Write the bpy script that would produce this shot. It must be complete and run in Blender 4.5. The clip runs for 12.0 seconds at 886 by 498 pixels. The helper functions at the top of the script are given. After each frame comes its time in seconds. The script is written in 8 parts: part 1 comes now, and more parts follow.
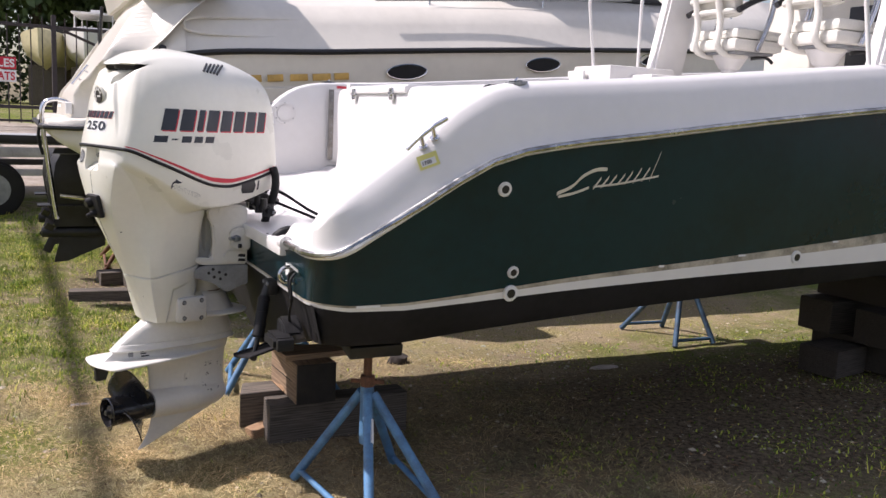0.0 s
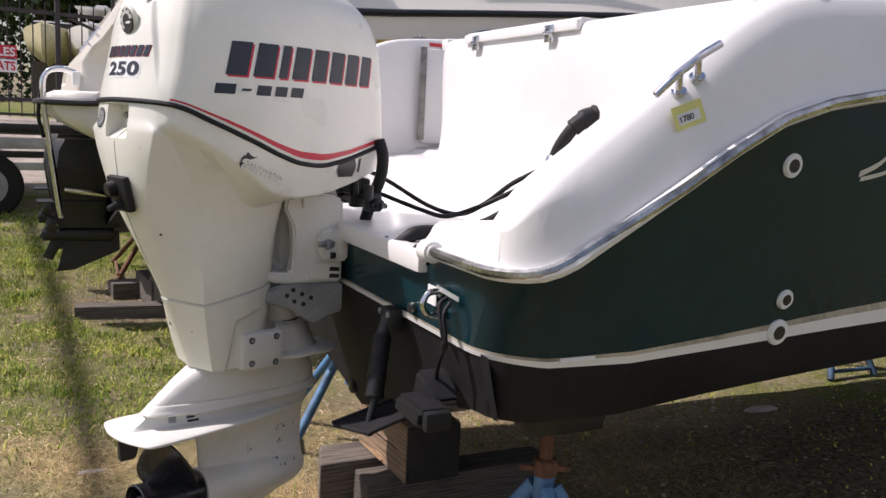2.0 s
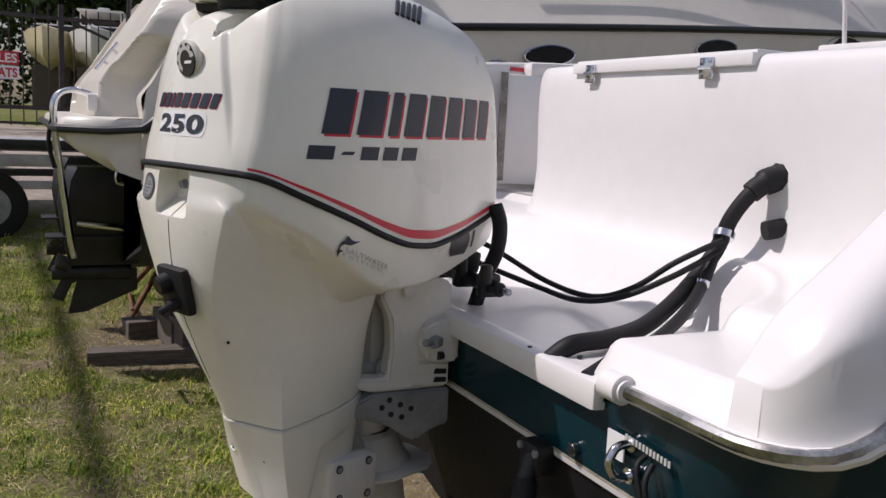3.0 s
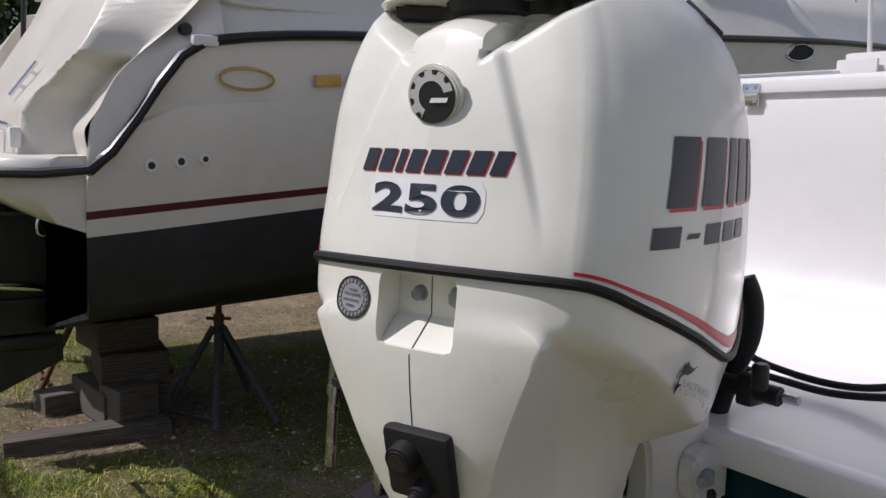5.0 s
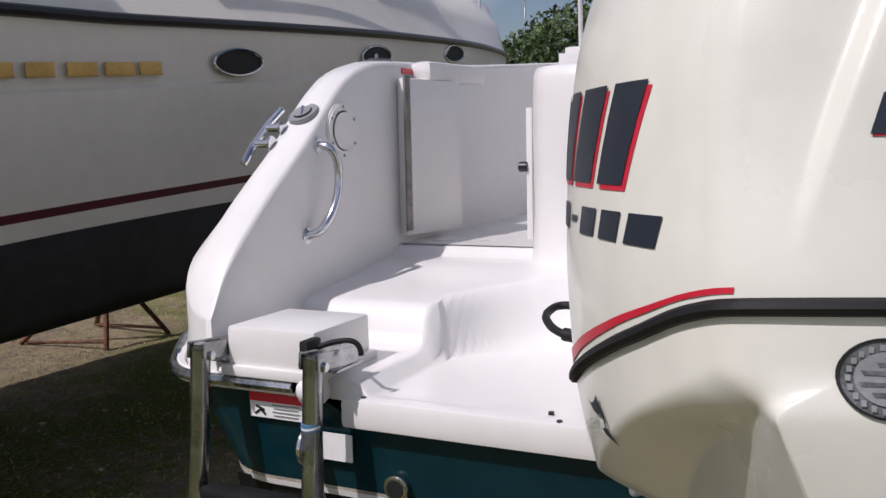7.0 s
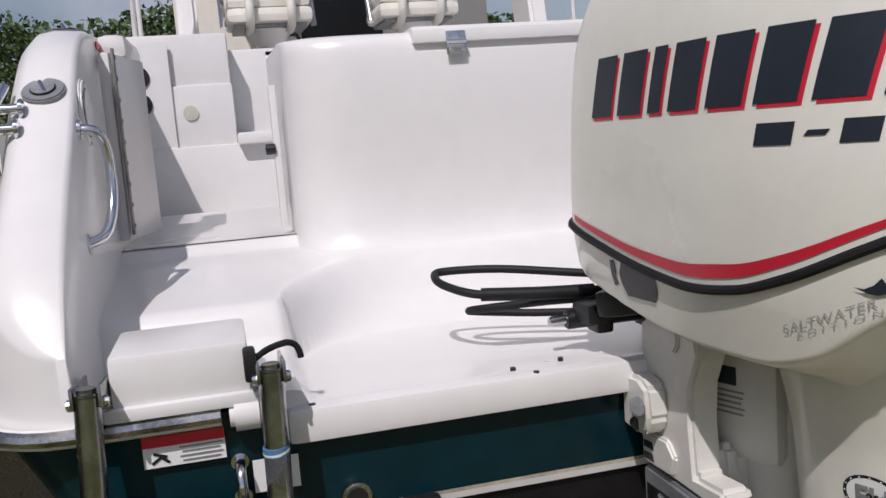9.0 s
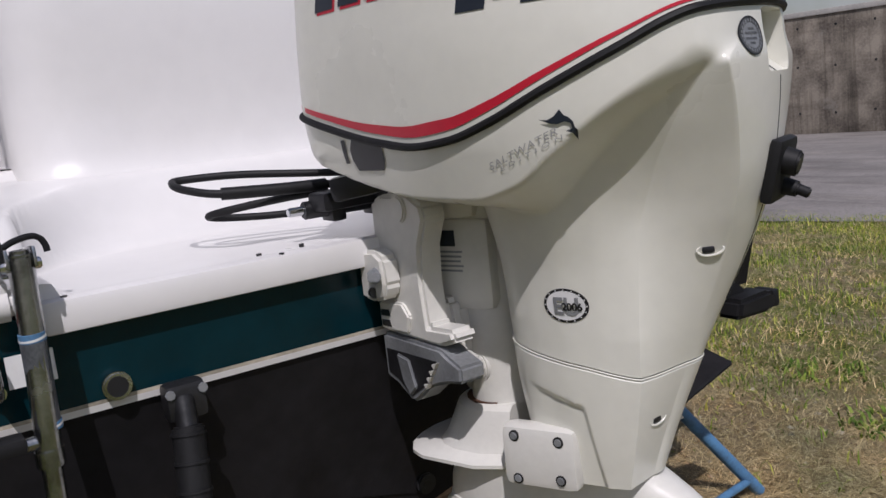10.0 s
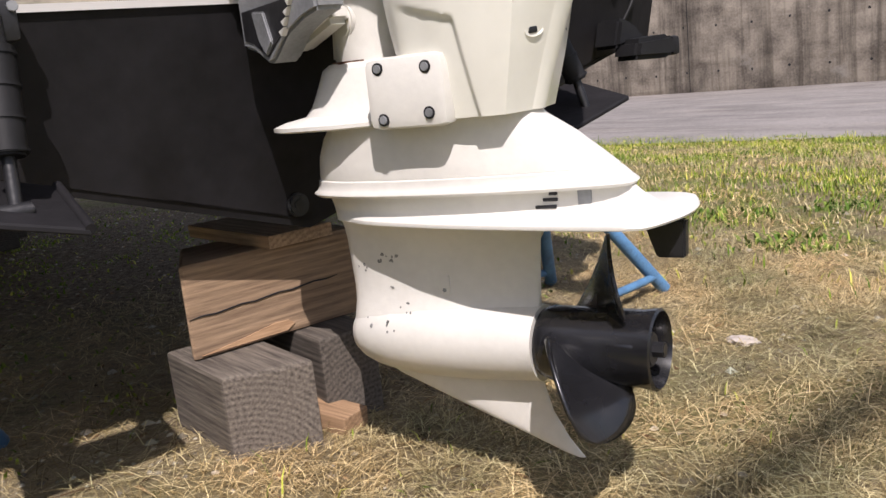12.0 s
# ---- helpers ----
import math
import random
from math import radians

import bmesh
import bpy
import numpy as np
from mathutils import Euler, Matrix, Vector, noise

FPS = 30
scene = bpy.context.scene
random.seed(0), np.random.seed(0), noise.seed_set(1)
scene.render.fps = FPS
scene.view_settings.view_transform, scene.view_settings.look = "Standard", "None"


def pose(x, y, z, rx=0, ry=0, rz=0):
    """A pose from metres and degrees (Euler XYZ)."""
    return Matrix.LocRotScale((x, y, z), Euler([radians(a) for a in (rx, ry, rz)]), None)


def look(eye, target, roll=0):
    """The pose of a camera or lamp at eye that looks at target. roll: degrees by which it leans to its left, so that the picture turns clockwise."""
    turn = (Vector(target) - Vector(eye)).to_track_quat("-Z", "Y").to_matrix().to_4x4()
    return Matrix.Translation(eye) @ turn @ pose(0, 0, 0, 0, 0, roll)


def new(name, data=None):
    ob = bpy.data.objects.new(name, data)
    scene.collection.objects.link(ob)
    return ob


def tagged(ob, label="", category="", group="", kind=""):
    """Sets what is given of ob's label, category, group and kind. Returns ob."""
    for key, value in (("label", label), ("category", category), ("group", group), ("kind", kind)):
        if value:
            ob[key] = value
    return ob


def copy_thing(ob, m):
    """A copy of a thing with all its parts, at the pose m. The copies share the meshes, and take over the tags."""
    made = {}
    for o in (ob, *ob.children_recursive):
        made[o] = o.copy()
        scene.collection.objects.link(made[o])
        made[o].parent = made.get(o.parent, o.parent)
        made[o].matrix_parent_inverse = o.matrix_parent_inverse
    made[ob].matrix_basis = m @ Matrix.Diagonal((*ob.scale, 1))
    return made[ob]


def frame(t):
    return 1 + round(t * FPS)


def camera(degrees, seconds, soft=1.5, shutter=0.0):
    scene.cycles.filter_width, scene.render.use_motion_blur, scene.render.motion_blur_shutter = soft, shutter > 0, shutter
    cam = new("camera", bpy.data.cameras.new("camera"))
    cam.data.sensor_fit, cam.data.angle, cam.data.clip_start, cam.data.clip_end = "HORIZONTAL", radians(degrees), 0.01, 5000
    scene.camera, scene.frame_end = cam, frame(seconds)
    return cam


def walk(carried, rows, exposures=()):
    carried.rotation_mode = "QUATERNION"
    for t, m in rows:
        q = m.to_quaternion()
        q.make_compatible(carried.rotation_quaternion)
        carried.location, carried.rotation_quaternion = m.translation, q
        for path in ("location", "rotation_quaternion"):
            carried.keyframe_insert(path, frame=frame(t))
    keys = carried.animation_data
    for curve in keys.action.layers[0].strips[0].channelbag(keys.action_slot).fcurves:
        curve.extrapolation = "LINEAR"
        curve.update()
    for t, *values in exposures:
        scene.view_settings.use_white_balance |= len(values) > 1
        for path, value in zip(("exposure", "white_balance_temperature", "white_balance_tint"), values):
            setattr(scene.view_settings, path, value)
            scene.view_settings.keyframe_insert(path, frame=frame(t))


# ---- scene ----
cam = camera(54.1, 12.0)
PATH = [
    (0, (-0.799, -4.113, 1.715), (0.082, -2.342, 1.418), 2.6),
    (0.5, (-0.776, -3.766, 1.697), (0.104, -1.995, 1.401), 2.7),
    (1, (-0.786, -3.401, 1.62), (0.093, -1.629, 1.329), 2.7),
    (1.5, (-0.709, -3.033, 1.512), (0.166, -1.258, 1.22), 2.7),
    (2, (-0.748, -2.639, 1.51), (0.128, -0.865, 1.221), 2.7),
    (2.5, (-0.772, -2.286, 1.559), (0.105, -0.512, 1.275), 2.7),
    (3, (-0.786, -1.897, 1.644), (0.092, -0.123, 1.358), 2.8),
    (3.5, (-0.864, -1.587, 1.698), (0.01, 0.191, 1.42), 2.6),
    (3.7, (-0.875, -1.495, 1.71), (-0.006, 0.285, 1.435), 2.5),
    (5.3, (-1.138, -0.786, 1.695), (0.157, 0.719, 1.453), 0.8),
    (5.5, (-1.127, -0.685, 1.696), (0.259, 0.737, 1.462), 0.6),
    (6, (-1.113, -0.405, 1.698), (0.458, 0.811, 1.465), -0.2),
    (6.5, (-1.205, -0.149, 1.672), (0.489, 0.89, 1.447), -0.4),
    (6.7, (-1.207, -0.045, 1.663), (0.53, 0.92, 1.438), -0.8),
    (8.3, (-1.207, 0.821, 1.573), (0.776, 0.964, 1.358), -2.6),
    (8.5, (-1.189, 0.902, 1.586), (0.798, 0.869, 1.359), -3.2),
    (9, (-1.214, 1.074, 1.605), (0.71, 0.596, 1.343), -4.4),
    (9.5, (-1.302, 1.23, 1.572), (0.492, 0.401, 1.263), -5.4),
    (10, (-1.355, 1.21, 1.432), (0.298, 0.136, 1.097), -6.2),
    (10.5, (-1.412, 1.139, 1.271), (0.16, -0.041, 0.904), -6.2),
    (11, (-1.37, 1.096, 1.105), (0.194, -0.09, 0.718), -5.8),
    (11.5, (-1.353, 1.118, 0.912), (0.206, -0.074, 0.523), -6.1),
    (12, (-1.335, 1.133, 0.796), (0.218, -0.06, 0.393), -6.2),
]
EXPOSURES = [(0, 0.42, 6330, 23), (1.5, 0.36, 6350, 22), (2.5, 0.0, 6300, 22), (3.7, -0.62, 6200, 20), (5.5, -0.36, 6050, 20), (6.5, -0.40, 6100, 21), (8.5, -0.44, 6180, 19), (9.5, -0.70, 6080, 19), (10.0, -0.66, 6000, 20), (10.5, -0.43, 6080, 21), (11.2, -0.05, 6300, 20), (12, 0.27, 6380, 21)]
walk(cam, [(t, look(eye, target, roll)) for t, eye, target, roll in PATH], EXPOSURES)
from mathutils.bvhtree import BVHTree


# ---- light ----
SUN_TO = Vector((-0.70, 0.38, 1.0)).normalized()
world = bpy.data.worlds.new("sky")
scene.world = world
world.use_nodes = True
wn = world.node_tree
sky = wn.nodes.new("ShaderNodeTexSky")
sky.sky_type = "NISHITA"
sky.sun_disc = False
sky.sun_elevation = math.asin(SUN_TO.z)
sky.sun_rotation = math.atan2(SUN_TO.x, SUN_TO.y)
sky.air_density, sky.dust_density = 1.2, 1.5
clouds = wn.nodes.new("ShaderNodeTexNoise")
clouds.inputs["Scale"].default_value = 2.2
clouds.inputs["Detail"].default_value = 7
cloud_ramp = wn.nodes.new("ShaderNodeValToRGB")
cloud_ramp.color_ramp.elements[0].position = 0.47
cloud_ramp.color_ramp.elements[1].position = 0.68
cloud_mix = wn.nodes.new("ShaderNodeMixRGB")
cloud_mix.inputs[2].default_value = (9.0, 9.2, 9.6, 1)
wn.links.new(clouds.outputs["Fac"], cloud_ramp.inputs["Fac"])
wn.links.new(cloud_ramp.outputs["Color"], cloud_mix.inputs[0])
wn.links.new(sky.outputs["Color"], cloud_mix.inputs[1])
bg = wn.nodes["Background"]
bg.inputs["Strength"].default_value = 0.088
wn.links.new(cloud_mix.outputs["Color"], bg.inputs["Color"])
sun = new("sun", bpy.data.lights.new("sun", "SUN"))
sun.data.energy = 4.7
sun.data.angle = radians(0.55)
sun.data.color = (1.0, 0.955, 0.88)
sun.matrix_world = look(SUN_TO * 30, (0, 0, 0))


# ---- materials ----
def material(name, colour, rough=0.5, metal=0.0, var=0.12, scale=6.0, bump=0.0, bump_scale=60.0, coat=0.0, dark=None, spots=0.0, random_tint=0.0, spec=0.5):
    """Principled surface with broad and fine variation of colour and roughness, and fine relief."""
    m = bpy.data.materials.new(name)
    m.use_nodes = True
    nt = m.node_tree
    p = nt.nodes["Principled BSDF"]
    p.inputs["Metallic"].default_value = metal
    p.inputs["Coat Weight"].default_value = coat
    p.inputs["Coat Roughness"].default_value = 0.08
    p.inputs["Specular IOR Level"].default_value = spec
    geo = nt.nodes.new("ShaderNodeTexCoord")
    big = nt.nodes.new("ShaderNodeTexNoise")
    big.inputs["Scale"].default_value = scale
    big.inputs["Detail"].default_value = 6
    nt.links.new(geo.outputs["Object"], big.inputs["Vector"])
    fine = nt.nodes.new("ShaderNodeTexNoise")
    fine.inputs["Scale"].default_value = scale * 11
    fine.inputs["Detail"].default_value = 4
    nt.links.new(geo.outputs["Object"], fine.inputs["Vector"])
    add = nt.nodes.new("ShaderNodeMath")
    add.operation = "MULTIPLY_ADD"
    add.inputs[1].default_value = 0.4
    nt.links.new(fine.outputs["Fac"], add.inputs[0])
    nt.links.new(big.outputs["Fac"], add.inputs[2])
    ramp = nt.nodes.new("ShaderNodeValToRGB")
    c = Vector(colour)
    d = Vector(dark) if dark else c * (1 - 2.2 * var)
    ramp.color_ramp.elements[0].position = 0.45
    ramp.color_ramp.elements[0].color = (*d, 1)
    ramp.color_ramp.elements[1].position = 0.85
    ramp.color_ramp.elements[1].color = (*(c * (1 + var * 0.5)), 1)
    nt.links.new(add.outputs[0], ramp.inputs["Fac"])
    out = ramp.outputs["Color"]
    if spots:
        sp = nt.nodes.new("ShaderNodeTexNoise")
        sp.inputs["Scale"].default_value = 38
        sp.inputs["Detail"].default_value = 8
        sp.inputs["Roughness"].default_value = 0.7
        nt.links.new(geo.outputs["Object"], sp.inputs["Vector"])
        sr = nt.nodes.new("ShaderNodeValToRGB")
        sr.color_ramp.elements[0].position = 0.68
        sr.color_ramp.elements[1].position = 0.76
        nt.links.new(sp.outputs["Fac"], sr.inputs["Fac"])
        fac = nt.nodes.new("ShaderNodeMath")
        fac.operation = "MULTIPLY"
        fac.inputs[1].default_value = spots
        nt.links.new(sr.outputs["Color"], fac.inputs[0])
        mx = nt.nodes.new("ShaderNodeMixRGB")
        mx.inputs[2].default_value = (*(c * 0.45), 1)
        nt.links.new(fac.outputs[0], mx.inputs[0])
        nt.links.new(out, mx.inputs[1])
        out = mx.outputs["Color"]
    if random_tint:
        oi = nt.nodes.new("ShaderNodeObjectInfo")
        hv = nt.nodes.new("ShaderNodeHueSaturation")
        mr = nt.nodes.new("ShaderNodeMapRange")
        mr.inputs["To Min"].default_value = 1 - random_tint
        mr.inputs["To Max"].default_value = 1 + random_tint
        nt.links.new(oi.outputs["Random"], mr.inputs["Value"])
        nt.links.new(mr.outputs["Result"], hv.inputs["Value"])
        nt.links.new(out, hv.inputs["Color"])
        out = hv.outputs["Color"]
    nt.links.new(out, p.inputs["Base Color"])
    rr = nt.nodes.new("ShaderNodeMapRange")
    rr.inputs["To Min"].default_value = max(0.02, rough - 0.08)
    rr.inputs["To Max"].default_value = min(1.0, rough + 0.1)
    nt.links.new(big.outputs["Fac"], rr.inputs["Value"])
    nt.links.new(rr.outputs["Result"], p.inputs["Roughness"])
    if bump:
        bn = nt.nodes.new("ShaderNodeTexNoise")
        bn.inputs["Scale"].default_value = bump_scale
        bn.inputs["Detail"].default_value = 6
        nt.links.new(geo.outputs["Object"], bn.inputs["Vector"])
        bp = nt.nodes.new("ShaderNodeBump")
        bp.inputs["Strength"].default_value = bump
        bp.inputs["Distance"].default_value = 0.01
        nt.links.new(bn.outputs["Fac"], bp.inputs["Height"])
        nt.links.new(bp.outputs["Normal"], p.inputs["Normal"])
    return m


def wood_material(name, light, dark, ring=False):
    m = material(name, light, 0.85, var=0.2, scale=3.0)
    nt = m.node_tree
    p = nt.nodes["Principled BSDF"]
    tc = nt.nodes.new("ShaderNodeTexCoord")
    mp = nt.nodes.new("ShaderNodeMapping")
    mp.inputs["Scale"].default_value = (1.2, 24, 24)
    nt.links.new(tc.outputs["Object"], mp.inputs["Vector"])
    n = nt.nodes.new("ShaderNodeTexNoise")
    n.inputs["Scale"].default_value = 6
    n.inputs["Detail"].default_value = 9
    n.inputs["Roughness"].default_value = 0.65
    nt.links.new(mp.outputs["Vector"], n.inputs["Vector"])
    # growth rings round the timber's length: arcs on the ends, lines along the faces
    off = nt.nodes.new("ShaderNodeMapping")
    off.inputs["Location"].default_value = (0, 0.07, 0.16)
    off.inputs["Rotation"].default_value = (0, 0.02, 0.03)
    nt.links.new(tc.outputs["Object"], off.inputs["Vector"])
    wave = nt.nodes.new("ShaderNodeTexWave")
    wave.wave_type, wave.rings_direction = "RINGS", "X"
    wave.inputs["Scale"].default_value = 24
    wave.inputs["Distortion"].default_value = 1.3
    wave.inputs["Detail"].default_value = 2
    wave.inputs["Detail Scale"].default_value = 0.6
    nt.links.new(off.outputs["Vector"], wave.inputs["Vector"])
    both = nt.nodes.new("ShaderNodeMath")
    both.operation = "MULTIPLY_ADD"
    both.inputs[1].default_value = 0.13
    nt.links.new(wave.outputs["Fac"], both.inputs[0])
    nt.links.new(n.outputs["Fac"], both.inputs[2])
    r = nt.nodes.new("ShaderNodeValToRGB")
    r.color_ramp.elements[0].position, r.color_ramp.elements[1].position = 0.38, 0.80
    r.color_ramp.elements[0].color, r.color_ramp.elements[1].color = (*dark, 1), (*light, 1)
    nt.links.new(both.outputs[0], r.inputs["Fac"])
    oi = nt.nodes.new("ShaderNodeObjectInfo")
    hv = nt.nodes.new("ShaderNodeHueSaturation")
    mr = nt.nodes.new("ShaderNodeMapRange")
    mr.inputs["To Min"].default_value, mr.inputs["To Max"].default_value = 0.8, 1.2
    nt.links.new(oi.outputs["Random"], mr.inputs["Value"])
    nt.links.new(mr.outputs["Result"], hv.inputs["Value"])
    nt.links.new(r.outputs["Color"], hv.inputs["Color"])
    nt.links.new(hv.outputs["Color"], p.inputs["Base Color"])
    bp = nt.nodes.new("ShaderNodeBump")
    bp.inputs["Strength"].default_value, bp.inputs["Distance"].default_value = 0.35, 0.003
    nt.links.new(n.outputs["Fac"], bp.inputs["Height"])
    nt.links.new(bp.outputs["Normal"], p.inputs["Normal"])
    return m


def streaked_concrete():
    """Old shuttered concrete with dark runs down its face and mottled stains."""
    m = material("stained_concrete", (0.27, 0.235, 0.19), 0.92, var=0.35, scale=1.3, dark=(0.085, 0.07, 0.057), bump=0.5, bump_scale=9, spots=0.5)
    nt = m.node_tree
    p = nt.nodes["Principled BSDF"]
    base = p.inputs["Base Color"].links[0].from_socket
    tc = nt.nodes.new("ShaderNodeTexCoord")
    for scale, lo, hi, dark in (((1.1, 1.1, 0.07), 0.46, 0.64, (0.42, 0.41, 0.40)), ((4.5, 4.5, 0.25), 0.50, 0.62, (0.62, 0.61, 0.60)), ((0.35, 0.35, 2.6), 0.50, 0.70, (0.70, 0.68, 0.66))):
        mp = nt.nodes.new("ShaderNodeMapping")
        mp.inputs["Scale"].default_value = scale
        n = nt.nodes.new("ShaderNodeTexNoise")
        n.inputs["Scale"].default_value = 1.0
        n.inputs["Detail"].default_value = 8
        n.inputs["Roughness"].default_value = 0.65
        r = nt.nodes.new("ShaderNodeValToRGB")
        r.color_ramp.elements[0].position, r.color_ramp.elements[1].position = lo, hi
        r.color_ramp.elements[0].color, r.color_ramp.elements[1].color = (1, 1, 1, 1), (*dark, 1)
        x = nt.nodes.new("ShaderNodeMixRGB")
        x.blend_type = "MULTIPLY"
        x.inputs[0].default_value = 1
        nt.links.new(tc.outputs["Object"], mp.inputs["Vector"])
        nt.links.new(mp.outputs["Vector"], n.inputs["Vector"])
        nt.links.new(n.outputs["Fac"], r.inputs["Fac"])
        nt.links.new(base, x.inputs[1])
        nt.links.new(r.outputs["Color"], x.inputs[2])
        base = x.outputs["Color"]
    # pale chips and lime blooms
    for scale, lo, hi, pale in ((3.2, 0.64, 0.72, (0.40, 0.37, 0.33)), (0.55, 0.60, 0.74, (0.30, 0.275, 0.24))):
        n = nt.nodes.new("ShaderNodeTexNoise")
        n.inputs["Scale"].default_value = scale
        n.inputs["Detail"].default_value = 9
        n.inputs["Roughness"].default_value = 0.72
        r = nt.nodes.new("ShaderNodeValToRGB")
        r.color_ramp.elements[0].position, r.color_ramp.elements[1].position = lo, hi
        x = nt.nodes.new("ShaderNodeMixRGB")
        x.inputs[2].default_value = (*pale, 1)
        nt.links.new(tc.outputs["Object"], n.inputs["Vector"])
        nt.links.new(n.outputs["Fac"], r.inputs["Fac"])
        nt.links.new(r.outputs["Color"], x.inputs[0])
        nt.links.new(base, x.inputs[1])
        base = x.outputs["Color"]
    nt.links.new(base, p.inputs["Base Color"])
    return m


def worn_asphalt():
    """Bleached asphalt: pale and dark stone chips, drag marks along the lane and tar-filled cracks."""
    m = material("grey_asphalt", (0.235, 0.215, 0.20), 0.92, var=0.16, scale=0.8, bump=0.6, bump_scale=40)
    nt = m.node_tree
    p = nt.nodes["Principled BSDF"]
    base = p.inputs["Base Color"].links[0].from_socket
    tc = nt.nodes.new("ShaderNodeTexCoord")
    for scale, detail, lo, hi, tint in (((28, 28, 28), 3, 0.56, 0.68, (1.45, 1.42, 1.38)), ((17, 17, 17), 6, 0.56, 0.66, (0.62, 0.61, 0.60)), ((0.16, 1.5, 1), 7, 0.52, 0.66, (0.72, 0.71, 0.70)), ((0.5, 0.8, 1), 6, 0.55, 0.7, (1.16, 1.14, 1.10))):
        mp = nt.nodes.new("ShaderNodeMapping")
        mp.inputs["Rotation"].default_value = (0, 0, -0.28)
        mp.inputs["Scale"].default_value = scale
        n = nt.nodes.new("ShaderNodeTexNoise")
        n.inputs["Scale"].default_value = 1.0
        n.inputs["Detail"].default_value = detail
        n.inputs["Roughness"].default_value = 0.65
        r = nt.nodes.new("ShaderNodeValToRGB")
        r.color_ramp.elements[0].position, r.color_ramp.elements[1].position = lo, hi
        r.color_ramp.elements[0].color, r.color_ramp.elements[1].color = (1, 1, 1, 1), (*tint, 1)
        x = nt.nodes.new("ShaderNodeMixRGB")
        x.blend_type = "MULTIPLY"
        x.inputs[0].default_value = 1
        nt.links.new(tc.outputs["Object"], mp.inputs["Vector"])
        nt.links.new(mp.outputs["Vector"], n.inputs["Vector"])
        nt.links.new(n.outputs["Fac"], r.inputs["Fac"])
        nt.links.new(base, x.inputs[1])
        nt.links.new(r.outputs["Color"], x.inputs[2])
        base = x.outputs["Color"]
    nt.links.new(base, p.inputs["Base Color"])
    return m


COWL = material("cowl_white_paint", (0.735, 0.725, 0.645), 0.28, var=0.035, scale=3, coat=0.35, spots=0.05)
LEG = material("gearcase_white_paint", (0.67, 0.655, 0.605), 0.38, var=0.05, scale=5, bump=0.04, bump_scale=120, spots=0.10)
GEL = material("white_gelcoat", (0.73, 0.715, 0.70), 0.30, var=0.03, scale=1.5, coat=0.25, bump=0.015, bump_scale=14)
GEL_OLD = material("cream_gelcoat", (0.70, 0.665, 0.59), 0.32, var=0.05, scale=1.2, coat=0.2, spots=0.04)
GREEN = material("dark_green_gelcoat", (0.0018, 0.024, 0.033), 0.22, var=0.15, scale=2.0, bump=0.012, bump_scale=5, spec=0.28)
BOTTOM = material("bottom_paint_black", (0.0125, 0.0118, 0.0135), 0.66, var=0.3, scale=2.5, bump=0.12, bump_scale=40, spots=0.25, spec=0.25)
BOTTOM_OLD = material("bottom_paint_worn", (0.022, 0.024, 0.031), 0.6, var=0.3, scale=1.5, bump=0.1, bump_scale=30)
BLACK = material("black_plastic", (0.012, 0.012, 0.014), 0.38, var=0.15, scale=8)
RUBBER = material("black_rubber", (0.011, 0.011, 0.012), 0.58, var=0.2, scale=12, spec=0.3)
PROP = material("black_propeller_paint", (0.012, 0.012, 0.014), 0.26, var=0.2, scale=8, coat=0.3)
CHROME = material("polished_steel", (0.66, 0.67, 0.70), 0.12, 1.0, var=0.06, scale=9)
RAIL = material("dull_steel_rail", (0.48, 0.48, 0.47), 0.24, 1.0, var=0.3, scale=14, spots=0.3)
TUBE = material("tarnished_steel_tube", (0.42, 0.43, 0.44), 0.24, 1.0, var=0.25, scale=18)
GREY = material("grey_cast_metal", (0.30, 0.31, 0.32), 0.55, 0.4, var=0.15, scale=12, bump=0.1, bump_scale=90)
DARKMETAL = material("dark_drive_metal", (0.015, 0.015, 0.017), 0.45, var=0.3, scale=10, bump=0.1)
RED = material("red_vinyl", (0.55, 0.018, 0.04), 0.35, var=0.05)
INK = material("dark_navy_vinyl", (0.018, 0.024, 0.036), 0.35, var=0.1)
FAINT = material("faint_grey_vinyl", (0.36, 0.36, 0.35), 0.5, var=0.1)
LABEL = material("white_label", (0.75, 0.75, 0.74), 0.45, var=0.04)
YELLOW = material("yellow_tag", (0.72, 0.68, 0.22), 0.5, var=0.06)
SILVER = material("silver_vinyl", (0.62, 0.62, 0.60), 0.35, 0.3, var=0.08)
GOLD = material("gold_lettering", (0.55, 0.35, 0.10), 0.35, 0.5, var=0.15)
MAROON = material("maroon_stripe", (0.09, 0.012, 0.02), 0.35, var=0.1)
BLUE = material("blue_stand_paint", (0.08, 0.20, 0.36), 0.5, var=0.25, scale=14, dark=(0.05, 0.10, 0.17), bump=0.1, spots=0.5)
RUST = material("rusty_steel", (0.16, 0.07, 0.035), 0.8, var=0.35, scale=16, bump=0.2)
CONCRETE = streaked_concrete()
ASPHALT = worn_asphalt()
WOOD = wood_material("weathered_timber", (0.17, 0.145, 0.118), (0.042, 0.034, 0.028))
WOOD_BROWN = wood_material("brown_sawn_timber", (0.40, 0.275, 0.17), (0.17, 0.11, 0.068))
HINGE_STEEL = material("aged_hinge_steel", (0.26, 0.245, 0.225), 0.45, 0.6, var=0.25, scale=12)
# near-black colour for the shaded end of the cross beam
SHADED_END = material("shaded_end_grain", (0.022, 0.019, 0.016), 0.8, var=0.3, scale=14, bump=0.2, bump_scale=60)
# timber colour darkened to carry the shade beneath the hull
WOOD_SHADE = wood_material("shade_dimmed_timber", (0.10, 0.085, 0.068), (0.026, 0.021, 0.018))
